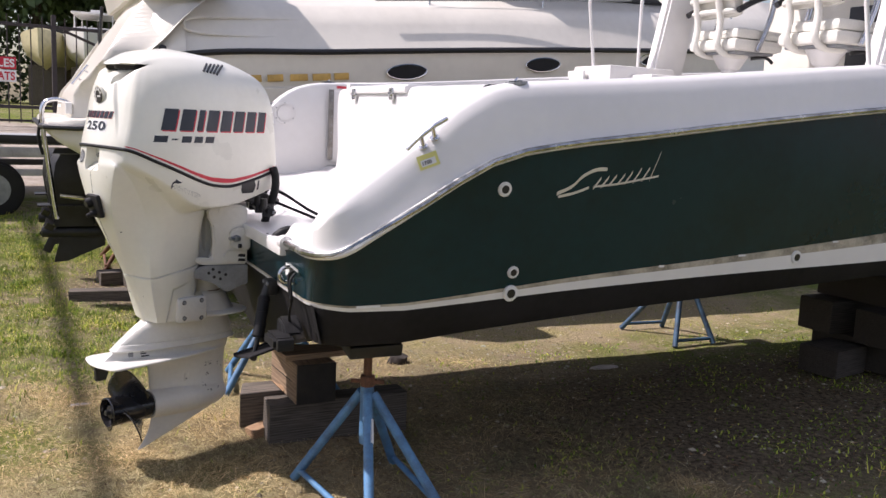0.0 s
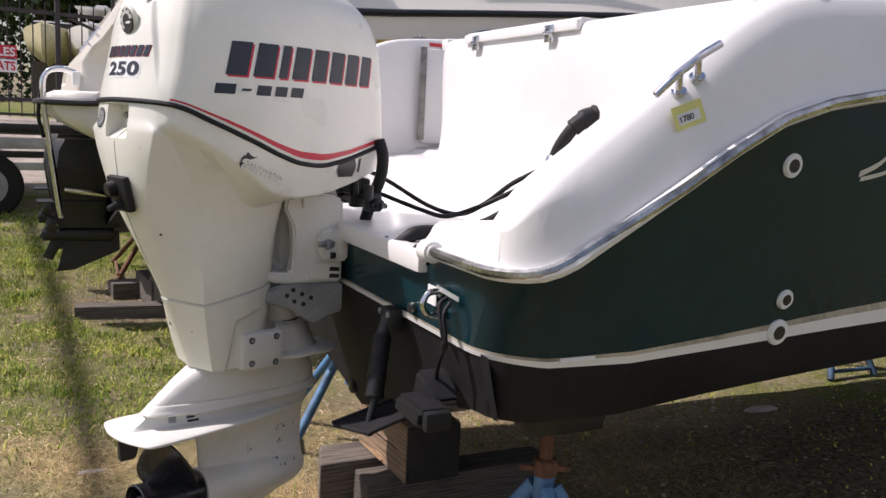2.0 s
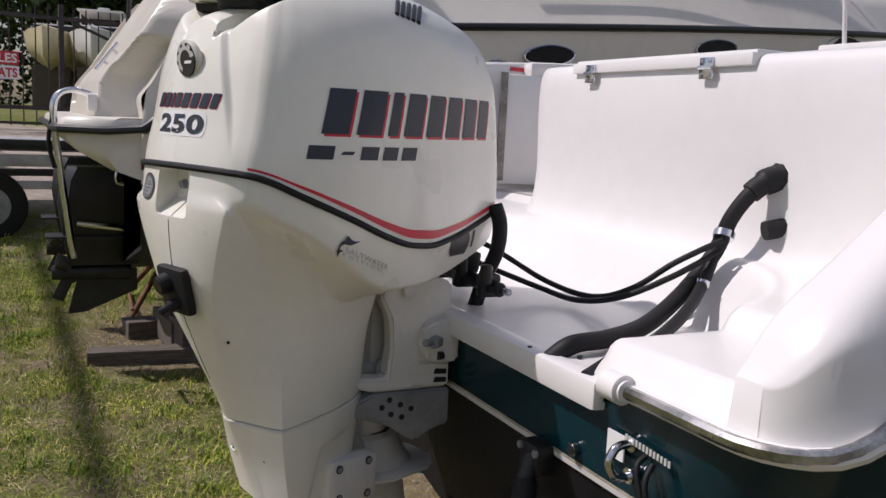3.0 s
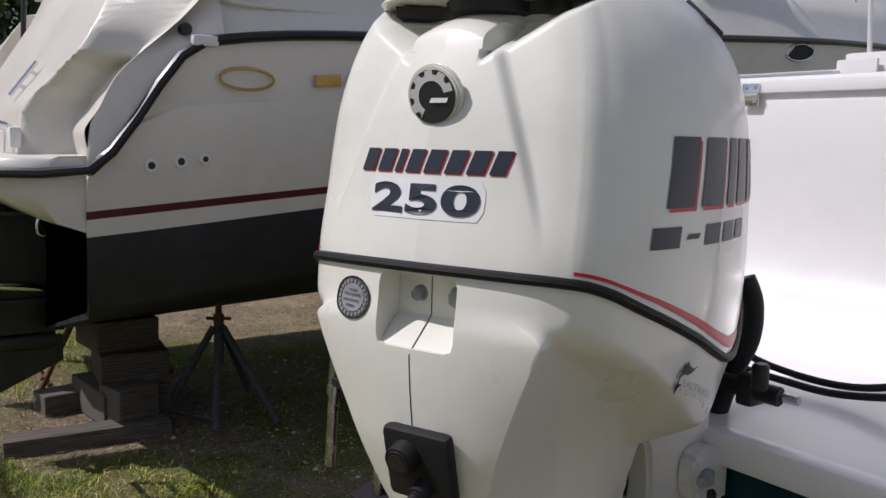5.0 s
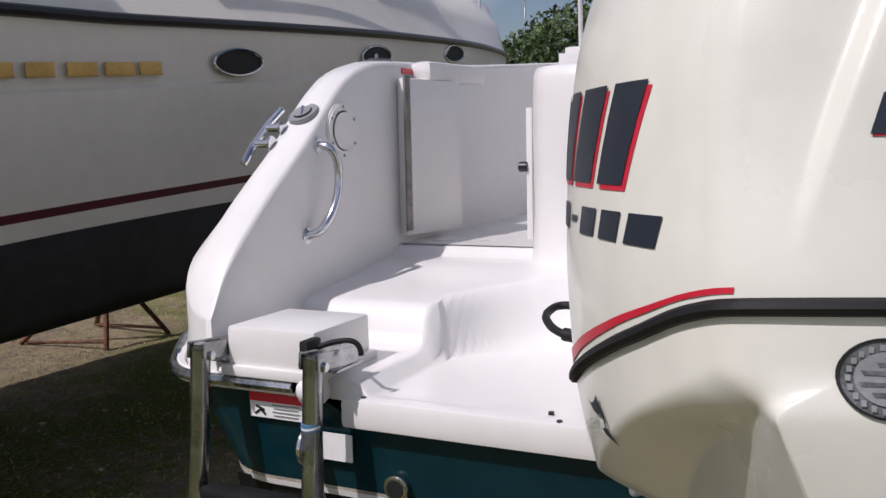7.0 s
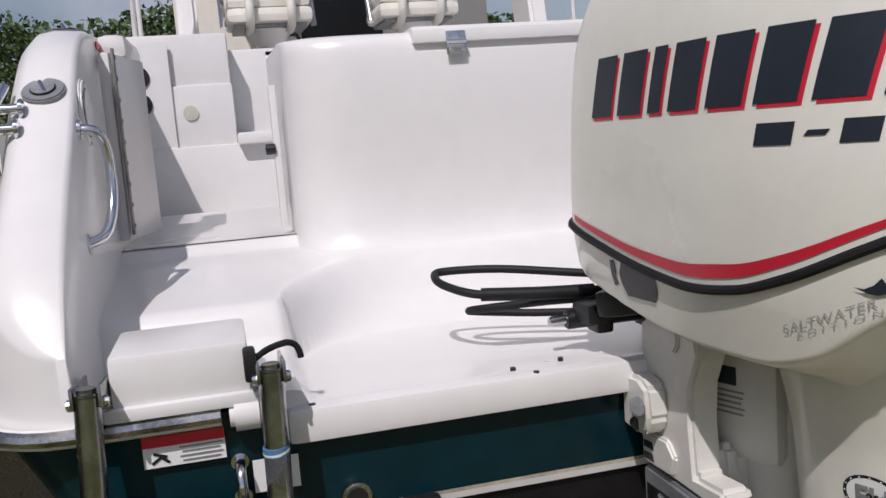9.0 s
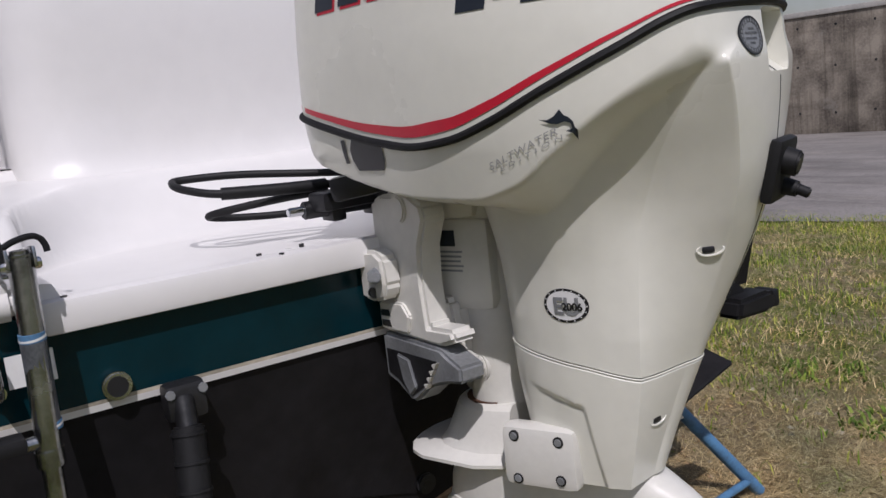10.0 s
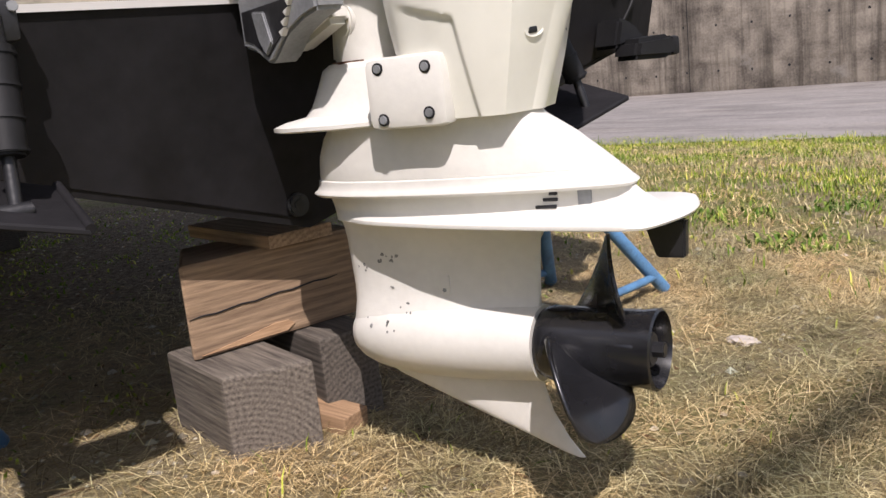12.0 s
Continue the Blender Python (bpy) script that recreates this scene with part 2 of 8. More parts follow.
WOOD_NEW = wood_material("fresh_cut_timber", (0.47, 0.30, 0.17), (0.22, 0.13, 0.070))
FENCE = material("rusty_fence_steel", (0.05, 0.04, 0.04), 0.7, var=0.2)
LEAF = material("tree_leaves", (0.075, 0.115, 0.035), 0.6, var=0.4, scale=1.2, dark=(0.018, 0.036, 0.012))
BARK = material("tree_bark", (0.10, 0.08, 0.06), 0.9, var=0.3, bump=0.5)


# ---- shape helpers ----
def link_mesh(name, verts, faces, mat, parent=None, label="", smooth=True, angle=35):
    me = bpy.data.meshes.new(name)
    me.from_pydata([tuple(v) for v in verts], [], faces)
    me.validate()
    bm = bmesh.new()
    bm.from_mesh(me)
    bmesh.ops.recalc_face_normals(bm, faces=bm.faces)
    bm.to_mesh(me)
    bm.free()
    return finish(name, me, mat, parent, label, smooth, angle)


def finish(name, me, mat, parent=None, label="", smooth=True, angle=35):
    if mat:
        me.materials.append(mat)
    if smooth:
        me.polygons.foreach_set("use_smooth", [True] * len(me.polygons))
        me.set_sharp_from_angle(angle=radians(angle))
    ob = new(name, me)
    if parent:
        ob.parent = parent
    if label:
        tagged(ob, label)
    return ob


def part(name, bm, mat, parent, label="", smooth=True, angle=35):
    me = bpy.data.meshes.new(name)
    bm.to_mesh(me)
    bm.free()
    return finish(name, me, mat, parent, label, smooth, angle)


def thing(name, at, label, category, group="", kind="", turn=0.0):
    ob = new(name)
    ob.empty_display_size = 0.1
    ob.matrix_world = pose(*at, 0, 0, turn)
    return tagged(ob, label, category, group, kind)


def table(xs, ys):
    xs, ys = np.array(xs, float), np.array(ys, float)
    return lambda x: float(np.interp(x, xs, ys))


def smooth_table(pairs):
    """Smooth curve through the pairs that never overshoots them."""
    xs, ys = np.array([p[0] for p in pairs], float), np.array([p[1] for p in pairs], float)
    h, d = np.diff(xs), np.diff(ys) / np.diff(xs)
    m = np.zeros(len(xs))
    m[0], m[-1] = d[0], d[-1]
    for i in range(1, len(xs) - 1):
        if d[i - 1] * d[i] > 0:
            w1, w2 = 2 * h[i] + h[i - 1], h[i] + 2 * h[i - 1]
            m[i] = (w1 + w2) / (w1 / d[i - 1] + w2 / d[i])

    def f(x):
        if x <= xs[0]:
            return float(ys[0])
        if x >= xs[-1]:
            return float(ys[-1])
        i = int(np.searchsorted(xs, x) - 1)
        t = (x - xs[i]) / h[i]
        return float((2 * t**3 - 3 * t**2 + 1) * ys[i] + (t**3 - 2 * t**2 + t) * h[i] * m[i] + (-2 * t**3 + 3 * t**2) * ys[i + 1] + (t**3 - t**2) * h[i] * m[i + 1])
    return f


def spline(points, n=8, closed=False):
    p = [Vector(q) for q in points]
    out = []
    k = len(p)
    for i in range(k if closed else k - 1):
        if closed:
            a, b, c, d = p[i - 1], p[i], p[(i + 1) % k], p[(i + 2) % k]
        else:
            a, b, c, d = p[max(i - 1, 0)], p[i], p[i + 1], p[min(i + 2, k - 1)]
        for j in range(n):
            t = j / n
            out.append(0.5 * ((2 * b) + (c - a) * t + (2 * a - 5 * b + 4 * c - d) * t * t + (3 * b - a - 3 * c + d) * t**3))
    if not closed:
        out.append(p[-1])
    return out


def loft(rings, closed=True, cap_start=False, cap_end=False):
    """Vertices and faces of a skin over rings of equal length."""
    n = len(rings[0])
    v = [q for r in rings for q in r]
    f = []
    for i in range(len(rings) - 1):
        for j in range(n if closed else n - 1):
            k = (j + 1) % n
            f.append((i * n + j, i * n + k, (i + 1) * n + k, (i + 1) * n + j))
    if cap_start:
        f.append(tuple(range(n))[::-1])
    if cap_end:
        f.append(tuple(range((len(rings) - 1) * n, len(rings) * n)))
    return v, f


def tube_mesh(points, r, n=10, closed=False):
    pts = [Vector(p) for p in points]
    rs = r if isinstance(r, (list, tuple)) else [r] * len(pts)
    rings = []
    side = None
    for i, p in enumerate(pts):
        a = pts[i - 1] if (i or closed) else p
        b = pts[(i + 1) % len(pts)] if (i + 1 < len(pts) or closed) else p
        d = (b - a).normalized()
        if side is None:
            side = d.orthogonal().normalized()
        side = (side - d * side.dot(d)).normalized()
        up = d.cross(side)
        rings.append([p + (side * math.cos(2 * math.pi * k / n) + up * math.sin(2 * math.pi * k / n)) * rs[i] for k in range(n)])
    if closed:
        rings.append(rings[0])
    return loft(rings, True, not closed, not closed)


def tube(name, points, r, mat, parent=None, label="", n=10, smooth_n=0, closed=False):
    pts = spline(points, smooth_n, closed) if smooth_n else points
    v, f = tube_mesh(pts, r, n, closed)
    return link_mesh(name, v, f, mat, parent, label, angle=50)


def box_bm(size, at=(0, 0, 0), bevel=0.005, rot=(0, 0, 0), segments=2):
    bm = bmesh.new()
    bmesh.ops.create_cube(bm, size=1)
    bmesh.ops.scale(bm, vec=size, verts=bm.verts)
    if bevel:
        bmesh.ops.bevel(bm, geom=bm.edges[:], offset=bevel, segments=segments, profile=0.6, affect="EDGES")
    bmesh.ops.transform(bm, matrix=pose(*at, *rot), verts=bm.verts)
    return bm


def box(name, size, at, mat, parent=None, label="", bevel=0.005, rot=(0, 0, 0)):
    return part(name, box_bm(size, at, bevel, rot), mat, parent, label)


def cyl_bm(p0, p1, r0, r1=None, n=20, bevel=0.0):
    p0, p1 = Vector(p0), Vector(p1)
    bm = bmesh.new()
    bmesh.ops.create_cone(bm, cap_ends=True, segments=n, radius1=r0, radius2=r0 if r1 is None else r1, depth=(p1 - p0).length)
    if bevel:
        edges = [e for e in bm.edges if len(e.link_faces) == 2 and any(len(f.verts) > 4 for f in e.link_faces)]
        bmesh.ops.bevel(bm, geom=edges, offset=bevel, segments=2, affect="EDGES")
    q = (p1 - p0).to_track_quat("Z", "Y").to_matrix().to_4x4()
    bmesh.ops.transform(bm, matrix=Matrix.Translation((p0 + p1) / 2) @ q, verts=bm.verts)
    return bm


def cyl(name, p0, p1, r0, mat, parent=None, label="", r1=None, n=20, bevel=0.0):
    return part(name, cyl_bm(p0, p1, r0, r1, n, bevel), mat, parent, label)


def prism(name, outline, thick, m, mat, parent=None, label="", bevel=0.004):
    """A plate of the given outline (x, y), thick along z, laid by the matrix m."""
    bm = bmesh.new()
    vs = [bm.verts.new((x, y, -thick / 2)) for x, y in outline]
    f = bm.faces.new(vs)
    r = bmesh.ops.extrude_face_region(bm, geom=[f])
    bmesh.ops.translate(bm, vec=(0, 0, thick), verts=[e for e in r["geom"] if isinstance(e, bmesh.types.BMVert)])
    bmesh.ops.recalc_face_normals(bm, faces=bm.faces)
    if bevel:
        bmesh.ops.bevel(bm, geom=bm.edges[:], offset=bevel, segments=2, affect="EDGES")
    bmesh.ops.transform(bm, matrix=m, verts=bm.verts)
    return part(name, bm, mat, parent, label)


# ---- ground ----
RISE = smooth_table([(-200, -1.15), (-40, -1.1), (-24, -1.0), (-17, -0.76), (-12, -0.56), (-9, -0.45), (-6, -0.25), (-3, -0.03), (-1.5, 0), (3.5, 0), (6, 0.14), (10, 0.55), (15, 1.1), (20, 1.35), (40, 1.5), (200, 1.5)])


def ground_z(x, y):
    z = RISE(y) + 0.052 * math.exp(-0.5 * (((x - 0.40) / 0.30) ** 2 + ((y - 0.50) / 0.21) ** 2))
    near = max(0.0, 1 - math.hypot(x, y) / 14)
    return z + near * (0.018 * noise.noise((x * 0.9, y * 0.9, 0)) + 0.010 * noise.noise((x * 4, y * 4, 3)) + 0.005 * noise.noise((x * 13, y * 13, 7)))


def spread(lo, hi, dense_lo, dense_hi, fine, coarse_n):
    a = [dense_lo - (dense_lo - lo) * (k / coarse_n) ** 3 for k in range(coarse_n, 0, -1)]
    b = list(np.arange(dense_lo, dense_hi, fine))
    c = [dense_hi + (hi - dense_hi) * (k / coarse_n) ** 3 for k in range(coarse_n + 1)]
    return a + b + c


def grass_material():
    """Patchy turf: bare sandy soil, dry straw and green grass, by broad and fine noise."""
    m = bpy.data.materials.new("patchy_grass_ground")
    m.use_nodes = True
    nt = m.node_tree
    p = nt.nodes["Principled BSDF"]
    p.inputs["Roughness"].default_value = 0.95
    p.inputs["Specular IOR Level"].default_value = 0.15
    tc = nt.nodes.new("ShaderNodeTexCoord")

    def n(scale, detail=7, rough=0.6):
        t = nt.nodes.new("ShaderNodeTexNoise")
        t.inputs["Scale"].default_value = scale
        t.inputs["Detail"].default_value = detail
        t.inputs["Roughness"].default_value = rough
        nt.links.new(tc.outputs["Object"], t.inputs["Vector"])
        return t

    def ramp(src, a, b, ca, cb):
        r = nt.nodes.new("ShaderNodeValToRGB")
        r.color_ramp.elements[0].position, r.color_ramp.elements[1].position = a, b
        r.color_ramp.elements[0].color, r.color_ramp.elements[1].color = (*ca, 1), (*cb, 1)
        nt.links.new(src, r.inputs["Fac"])
        return r.outputs["Color"]

    def mix(fac, a, b):
        x = nt.nodes.new("ShaderNodeMixRGB")
        nt.links.new(fac, x.inputs[0])
        nt.links.new(a, x.inputs[1])
        nt.links.new(b, x.inputs[2])
        return x.outputs["Color"]

    soil = ramp(n(26).outputs["Fac"], 0.3, 0.7, (0.11, 0.083, 0.052), (0.36, 0.29, 0.20))
    grass = ramp(n(60).outputs["Fac"], 0.34, 0.68, (0.030, 0.050, 0.006), (0.25, 0.29, 0.055))
    straw = ramp(n(90).outputs["Fac"], 0.3, 0.7, (0.19, 0.145, 0.08), (0.50, 0.41, 0.26))
    patch = ramp(n(1.1, 9, 0.68).outputs["Fac"], 0.42, 0.56, (0, 0, 0), (1, 1, 1))
    patch2 = ramp(n(3.7, 9, 0.7).outputs["Fac"], 0.45, 0.60, (0, 0, 0), (1, 1, 1))
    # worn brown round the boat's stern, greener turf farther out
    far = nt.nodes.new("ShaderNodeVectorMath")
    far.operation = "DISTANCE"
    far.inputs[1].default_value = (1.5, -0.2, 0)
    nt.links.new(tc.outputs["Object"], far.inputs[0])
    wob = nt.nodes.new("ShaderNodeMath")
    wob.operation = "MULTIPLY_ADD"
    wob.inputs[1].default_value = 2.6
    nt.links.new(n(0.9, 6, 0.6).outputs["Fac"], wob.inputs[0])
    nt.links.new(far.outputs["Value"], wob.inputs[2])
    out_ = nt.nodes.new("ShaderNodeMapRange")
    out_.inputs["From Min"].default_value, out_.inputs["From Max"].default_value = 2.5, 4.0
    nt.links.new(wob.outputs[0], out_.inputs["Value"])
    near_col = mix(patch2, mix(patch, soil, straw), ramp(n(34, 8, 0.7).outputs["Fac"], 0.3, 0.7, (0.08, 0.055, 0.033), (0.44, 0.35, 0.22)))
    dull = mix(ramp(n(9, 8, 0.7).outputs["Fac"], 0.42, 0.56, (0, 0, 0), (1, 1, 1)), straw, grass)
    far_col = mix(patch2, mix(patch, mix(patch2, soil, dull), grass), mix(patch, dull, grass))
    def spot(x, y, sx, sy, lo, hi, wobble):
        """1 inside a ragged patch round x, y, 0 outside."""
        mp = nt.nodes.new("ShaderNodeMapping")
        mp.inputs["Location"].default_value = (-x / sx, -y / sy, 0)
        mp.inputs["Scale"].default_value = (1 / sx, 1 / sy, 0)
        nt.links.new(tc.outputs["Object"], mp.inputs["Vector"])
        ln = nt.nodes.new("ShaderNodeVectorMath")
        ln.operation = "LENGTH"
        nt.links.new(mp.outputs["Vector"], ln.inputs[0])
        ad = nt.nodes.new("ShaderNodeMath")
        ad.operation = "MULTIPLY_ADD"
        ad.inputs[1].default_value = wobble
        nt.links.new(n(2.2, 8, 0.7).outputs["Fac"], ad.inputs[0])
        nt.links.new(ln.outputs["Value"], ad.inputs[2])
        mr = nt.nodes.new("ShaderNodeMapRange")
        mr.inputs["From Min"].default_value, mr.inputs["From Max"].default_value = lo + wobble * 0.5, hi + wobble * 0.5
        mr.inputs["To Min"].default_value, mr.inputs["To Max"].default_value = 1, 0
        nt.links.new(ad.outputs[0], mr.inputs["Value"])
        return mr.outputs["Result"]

    # bare soil, coloured darker to deepen the boat's shade
    shade_soil = ramp(n(30, 9, 0.72).outputs["Fac"], 0.35, 0.70, (0.036, 0.027, 0.017), (0.32, 0.245, 0.16))
    bright = ramp(n(60).outputs["Fac"], 0.34, 0.68, (0.13, 0.105, 0.04), (0.56, 0.48, 0.24))
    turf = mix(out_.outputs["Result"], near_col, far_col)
    # ragged oval under the boat takes the painted shade
    turf = mix(spot(4.0, -0.35, 3.0, 1.15, 0.75, 1.15, 0.7), turf, shade_soil)
    turf = mix(spot(0.25, 4.25, 0.85, 0.8, 0.6, 1.1, 0.8), turf, soil)
    turf = mix(spot(3.0, 6.4, 2.6, 1.3, 0.7, 1.2, 0.9), turf, mix(patch2, soil, straw))
    turf = mix(spot(3.6, 2.3, 3.0, 1.0, 0.7, 1.2, 0.9), turf, mix(patch2, straw, bright))
    # pale dirt lane along the fence
    sep = nt.nodes.new("ShaderNodeSeparateXYZ")
    nt.links.new(tc.outputs["Object"], sep.inputs[0])
    shift = nt.nodes.new("ShaderNodeMath")
    shift.operation = "MULTIPLY_ADD"
    shift.inputs[1].default_value = 1.6
    nt.links.new(n(0.7, 6, 0.6).outputs["Fac"], shift.inputs[0])
    nt.links.new(sep.outputs["Y"], shift.inputs[2])
    lane = nt.nodes.new("ShaderNodeMapRange")
    lane.inputs["From Min"].default_value, lane.inputs["From Max"].default_value = 9.6, 10.4
    nt.links.new(shift.outputs[0], lane.inputs["Value"])
    end = nt.nodes.new("ShaderNodeMapRange")
    end.inputs["From Min"].default_value, end.inputs["From Max"].default_value = 17.4, 18.0
    end.inputs["To Min"].default_value, end.inputs["To Max"].default_value = 1, 0
    nt.links.new(shift.outputs[0], end.inputs["Value"])
    both = nt.nodes.new("ShaderNodeMath")
    both.operation = "MULTIPLY"
    nt.links.new(lane.outputs["Result"], both.inputs[0])
    nt.links.new(end.outputs["Result"], both.inputs[1])
    dirt = ramp(n(4, 9, 0.7).outputs["Fac"], 0.3, 0.7, (0.30, 0.25, 0.20), (0.52, 0.46, 0.39))
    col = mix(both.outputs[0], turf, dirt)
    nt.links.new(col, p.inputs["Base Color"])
    b = nt.nodes.new("ShaderNodeBump")
    b.inputs["Strength"].default_value, b.inputs["Distance"].default_value = 0.9, 0.03
    nt.links.new(n(70, 8, 0.7).outputs["Fac"], b.inputs["Height"])
    nt.links.new(b.outputs["Normal"], p.inputs["Normal"])
    return m


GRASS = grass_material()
gx = spread(-300, 300, -4, 8, 0.08, 22)
gy = spread(-300, 300, -5, 8, 0.08, 22)
gv = [(x, y, ground_z(x, y)) for y in gy for x in gx]
gf = [(j * len(gx) + i, j * len(gx) + i + 1, (j + 1) * len(gx) + i + 1, (j + 1) * len(gx) + i) for j in range(len(gy) - 1) for i in range(len(gx) - 1)]
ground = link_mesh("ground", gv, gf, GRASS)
tagged(ground, "patchy dry grass and sandy soil of a boat yard", "ground", kind="structure")


# ---- outboard engine ----
# u runs forward from the back of the cowl, v to port, z up from the ground; the engine is steered by 21 degrees
ENG_TURN = 21.0
engine = thing("outboard_engine", (-0.4456, 0.0133, 0), "large off-white outboard engine with red and black stripes on the stern", "outboard engine", turn=ENG_TURN)

U_AFT = smooth_table([(0.70, 0.185), (0.80, 0.150), (0.914, 0.105), (1.0, 0.068), (1.12, 0.012), (1.20, -0.020), (1.30, -0.048), (1.43, -0.060), (1.53, -0.052), (1.62, -0.036), (1.72, -0.018), (1.80, 0.006), (1.86, 0.032), (1.91, 0.072), (1.945, 0.125), (1.965, 0.21)])
U_FRONT = smooth_table([(0.70, 0.355), (0.80, 0.362), (0.914, 0.372), (1.0, 0.382), (1.12, 0.398), (1.20, 0.42), (1.24, 0.455), (1.27, 0.52), (1.295, 0.62), (1.32, 0.735), (1.338, 0.793), (1.36, 0.806), (1.43, 0.812), (1.53, 0.805), (1.62, 0.797), (1.72, 0.785), (1.80, 0.758), (1.86, 0.71), (1.91, 0.61), (1.945, 0.50), (1.965, 0.38)])
HALF_W = smooth_table([(0.70, 0.112), (0.80, 0.128), (0.914, 0.140), (1.0, 0.146), (1.12, 0.156), (1.18, 0.168), (1.22, 0.190), (1.25, 0.222), (1.275, 0.252), (1.30, 0.272), (1.35, 0.290), (1.43, 0.300), (1.53, 0.305), (1.62, 0.303), (1.72, 0.295), (1.80, 0.278), (1.86, 0.250), (1.91, 0.205), (1.945, 0.15), (1.965, 0.07)])
OUTLINE = [(0.0, 0.0), (0.006, 0.20), (0.019, 0.40), (0.034, 0.54), (0.051, 0.635), (0.060, 0.672), (0.070, 0.700), (0.084, 0.728), (0.125, 0.800), (0.22, 0.915), (0.36, 1.0), (0.52, 0.99), (0.70, 0.89), (0.86, 0.765), (0.95, 0.68), (0.985, 0.60), (1.0, 0.46), (1.0, 0.0)]
HALF_OUT = spline([(s, w, 0) for s, w in OUTLINE], 14)
RING = [(p.x, p.y) for p in HALF_OUT] + [(p.x, -p.y) for p in HALF_OUT[-2:0:-1]]
SEAM = smooth_table([(-0.06, 1.532), (0.0, 1.522), (0.1, 1.478), (0.2, 1.434), (0.3, 1.391), (0.38, 1.368), (0.46, 1.361), (0.55, 1.372), (0.7, 1.405), (0.82, 1.437)])


def ease(t):
    t = min(1.0, max(0.0, t))
    return t * t * (3 - 2 * t)


LEG_F = smooth_table([(0.70, 0.395), (0.80, 0.412), (0.914, 0.428), (1.0, 0.434), (1.12, 0.440), (1.20, 0.450), (1.30, 0.475), (1.40, 0.50), (1.53, 0.56)])
LEG_W = smooth_table([(0.70, 0.112), (0.80, 0.128), (0.914, 0.140), (1.0, 0.146), (1.12, 0.157), (1.20, 0.176), (1.28, 0.200), (1.36, 0.230), (1.44, 0.264), (1.53, 0.300)])
BOWL_EDGE = smooth_table([(0.0, 1.480), (0.065, 1.468), (0.10, 1.448), (0.20, 1.395), (0.30, 1.335), (0.40, 1.282), (0.50, 1.262), (0.65, 1.266), (0.80, 1.288), (0.93, 1.320), (1.0, 1.338)])


RIDGE_U = smooth_table([(0.70, 0.205), (0.84, 0.172), (0.93, 0.157), (1.18, 0.140), (1.28, 0.105), (1.38, 0.045), (1.46, -0.010), (1.53, -0.015)])
FLAT = smooth_table([(0.70, 0.24), (0.93, 0.24), (1.05, 0.30), (1.15, 0.42), (1.21, 0.51), (1.33, 0.61), (1.40, 0.655), (1.46, 0.68), (1.53, 0.69)])
RIDGE_W = smooth_table([(1.0, 0.87), (1.12, 0.80), (1.25, 0.70), (1.36, 0.72), (1.44, 0.69), (1.53, 0.66)])
LEG_SIDE = smooth_table([(0, 0.87), (0.10, 0.915), (0.25, 0.97), (0.45, 1), (0.65, 0.955), (0.82, 0.84), (0.93, 0.68), (1, 0.46)])


def leg_outline(s, w, ridge, rw, flat):
    """The leg's section: a nearly flat back, a facet out to a ridge, then the rounded side."""
    sg, w = math.copysign(1, w), abs(w)
    ridge = min(max(ridge, 0.052), 0.38)
    flat = min(flat, rw - 0.012)
    if s < 0.0655 and w < 0.70:
        t = min(1, w / 0.688)
        if t < 0.62:
            return 0.040 * (t / 0.62) ** 2, sg * flat * t / 0.62
        k = (t - 0.62) / 0.38
        return 0.040 + (ridge - 0.040) * k, sg * (flat + (rw - flat) * k)
    q = min(1, max(0.0, (s - 0.0645) / 0.9355))
    side = LEG_SIDE(q)
    if q < 0.45:
        side = rw + (side - 0.87) / 0.13 * (1 - rw)
    return ridge + (1 - ridge) * q, sg * (min(w, 0.46) if s > 0.985 and w < 0.55 else side)


JOINT = smooth_table([(0.04, 0.952), (0.10, 0.940), (0.145, 0.932), (0.25, 0.951), (0.435, 0.981)])


def shell(s, w, z, grow=0.0):
    """A point of the engine's skin: cowl above, a bowl-shaped lower cowl, and the leg below it."""
    s = min(max(s, 0), 1)
    zb = max(z, 1.34)
    a, f, h = U_AFT(z), U_FRONT(zb), HALF_W(zb)
    if z < 1.34:
        h -= (1.34 - z) * 0.25
        f -= (1.34 - z) * 0.35
    u, v = a + (f - a) * s, h * w
    if z < 1.53:
        k = ease((z - BOWL_EDGE(s) + 0.034) / (0.040 + 0.005 * max(0.0, 1 - s / 0.35)))
        ls, lw = leg_outline(s, w, (RIDGE_U(z) - a) / (LEG_F(z) - a), RIDGE_W(z), FLAT(z))
        up = ease((z - 1.45) / 0.06)
        ls, lw = ls + (s - ls) * up, lw + (w - lw) * up
        lu, lv = a + (LEG_F(z) - a) * ls, LEG_W(z) * lw
        u, v = lu + (u - lu) * k, lv + (v - lv) * k
    if grow:
        c = a + (f - a) * 0.45
        d = Vector((u - c, v * 1.6, 0))
        if d.length > 1e-6:
            d.normalize()
            u, v = u + d.x * grow, v + d.y * grow
    return Vector((u, v, z))


RING_CACHE = {}


def half_ring(z):
    key = round(z, 4)
    if key not in RING_CACHE:
        pts = [shell(p.x, p.y, z) for p in HALF_OUT]
        us, vs = np.array([p.x for p in pts]), np.array([p.y for p in pts])
        RING_CACHE[key] = (us, vs, int(vs.argmax()))
    return RING_CACHE[key]


def side_v(u, z, sign):
    """Half width of the skin at u and z."""
    us, vs, k = half_ring(z)
    return sign * float(np.interp(u, np.maximum.accumulate(us), vs))


def back_u(v, z):
    """u of the back of the skin at v and z."""
    us, vs, k = half_ring(z)
    return float(np.interp(abs(v), np.maximum.accumulate(vs[:k + 1]), us[:k + 1]))


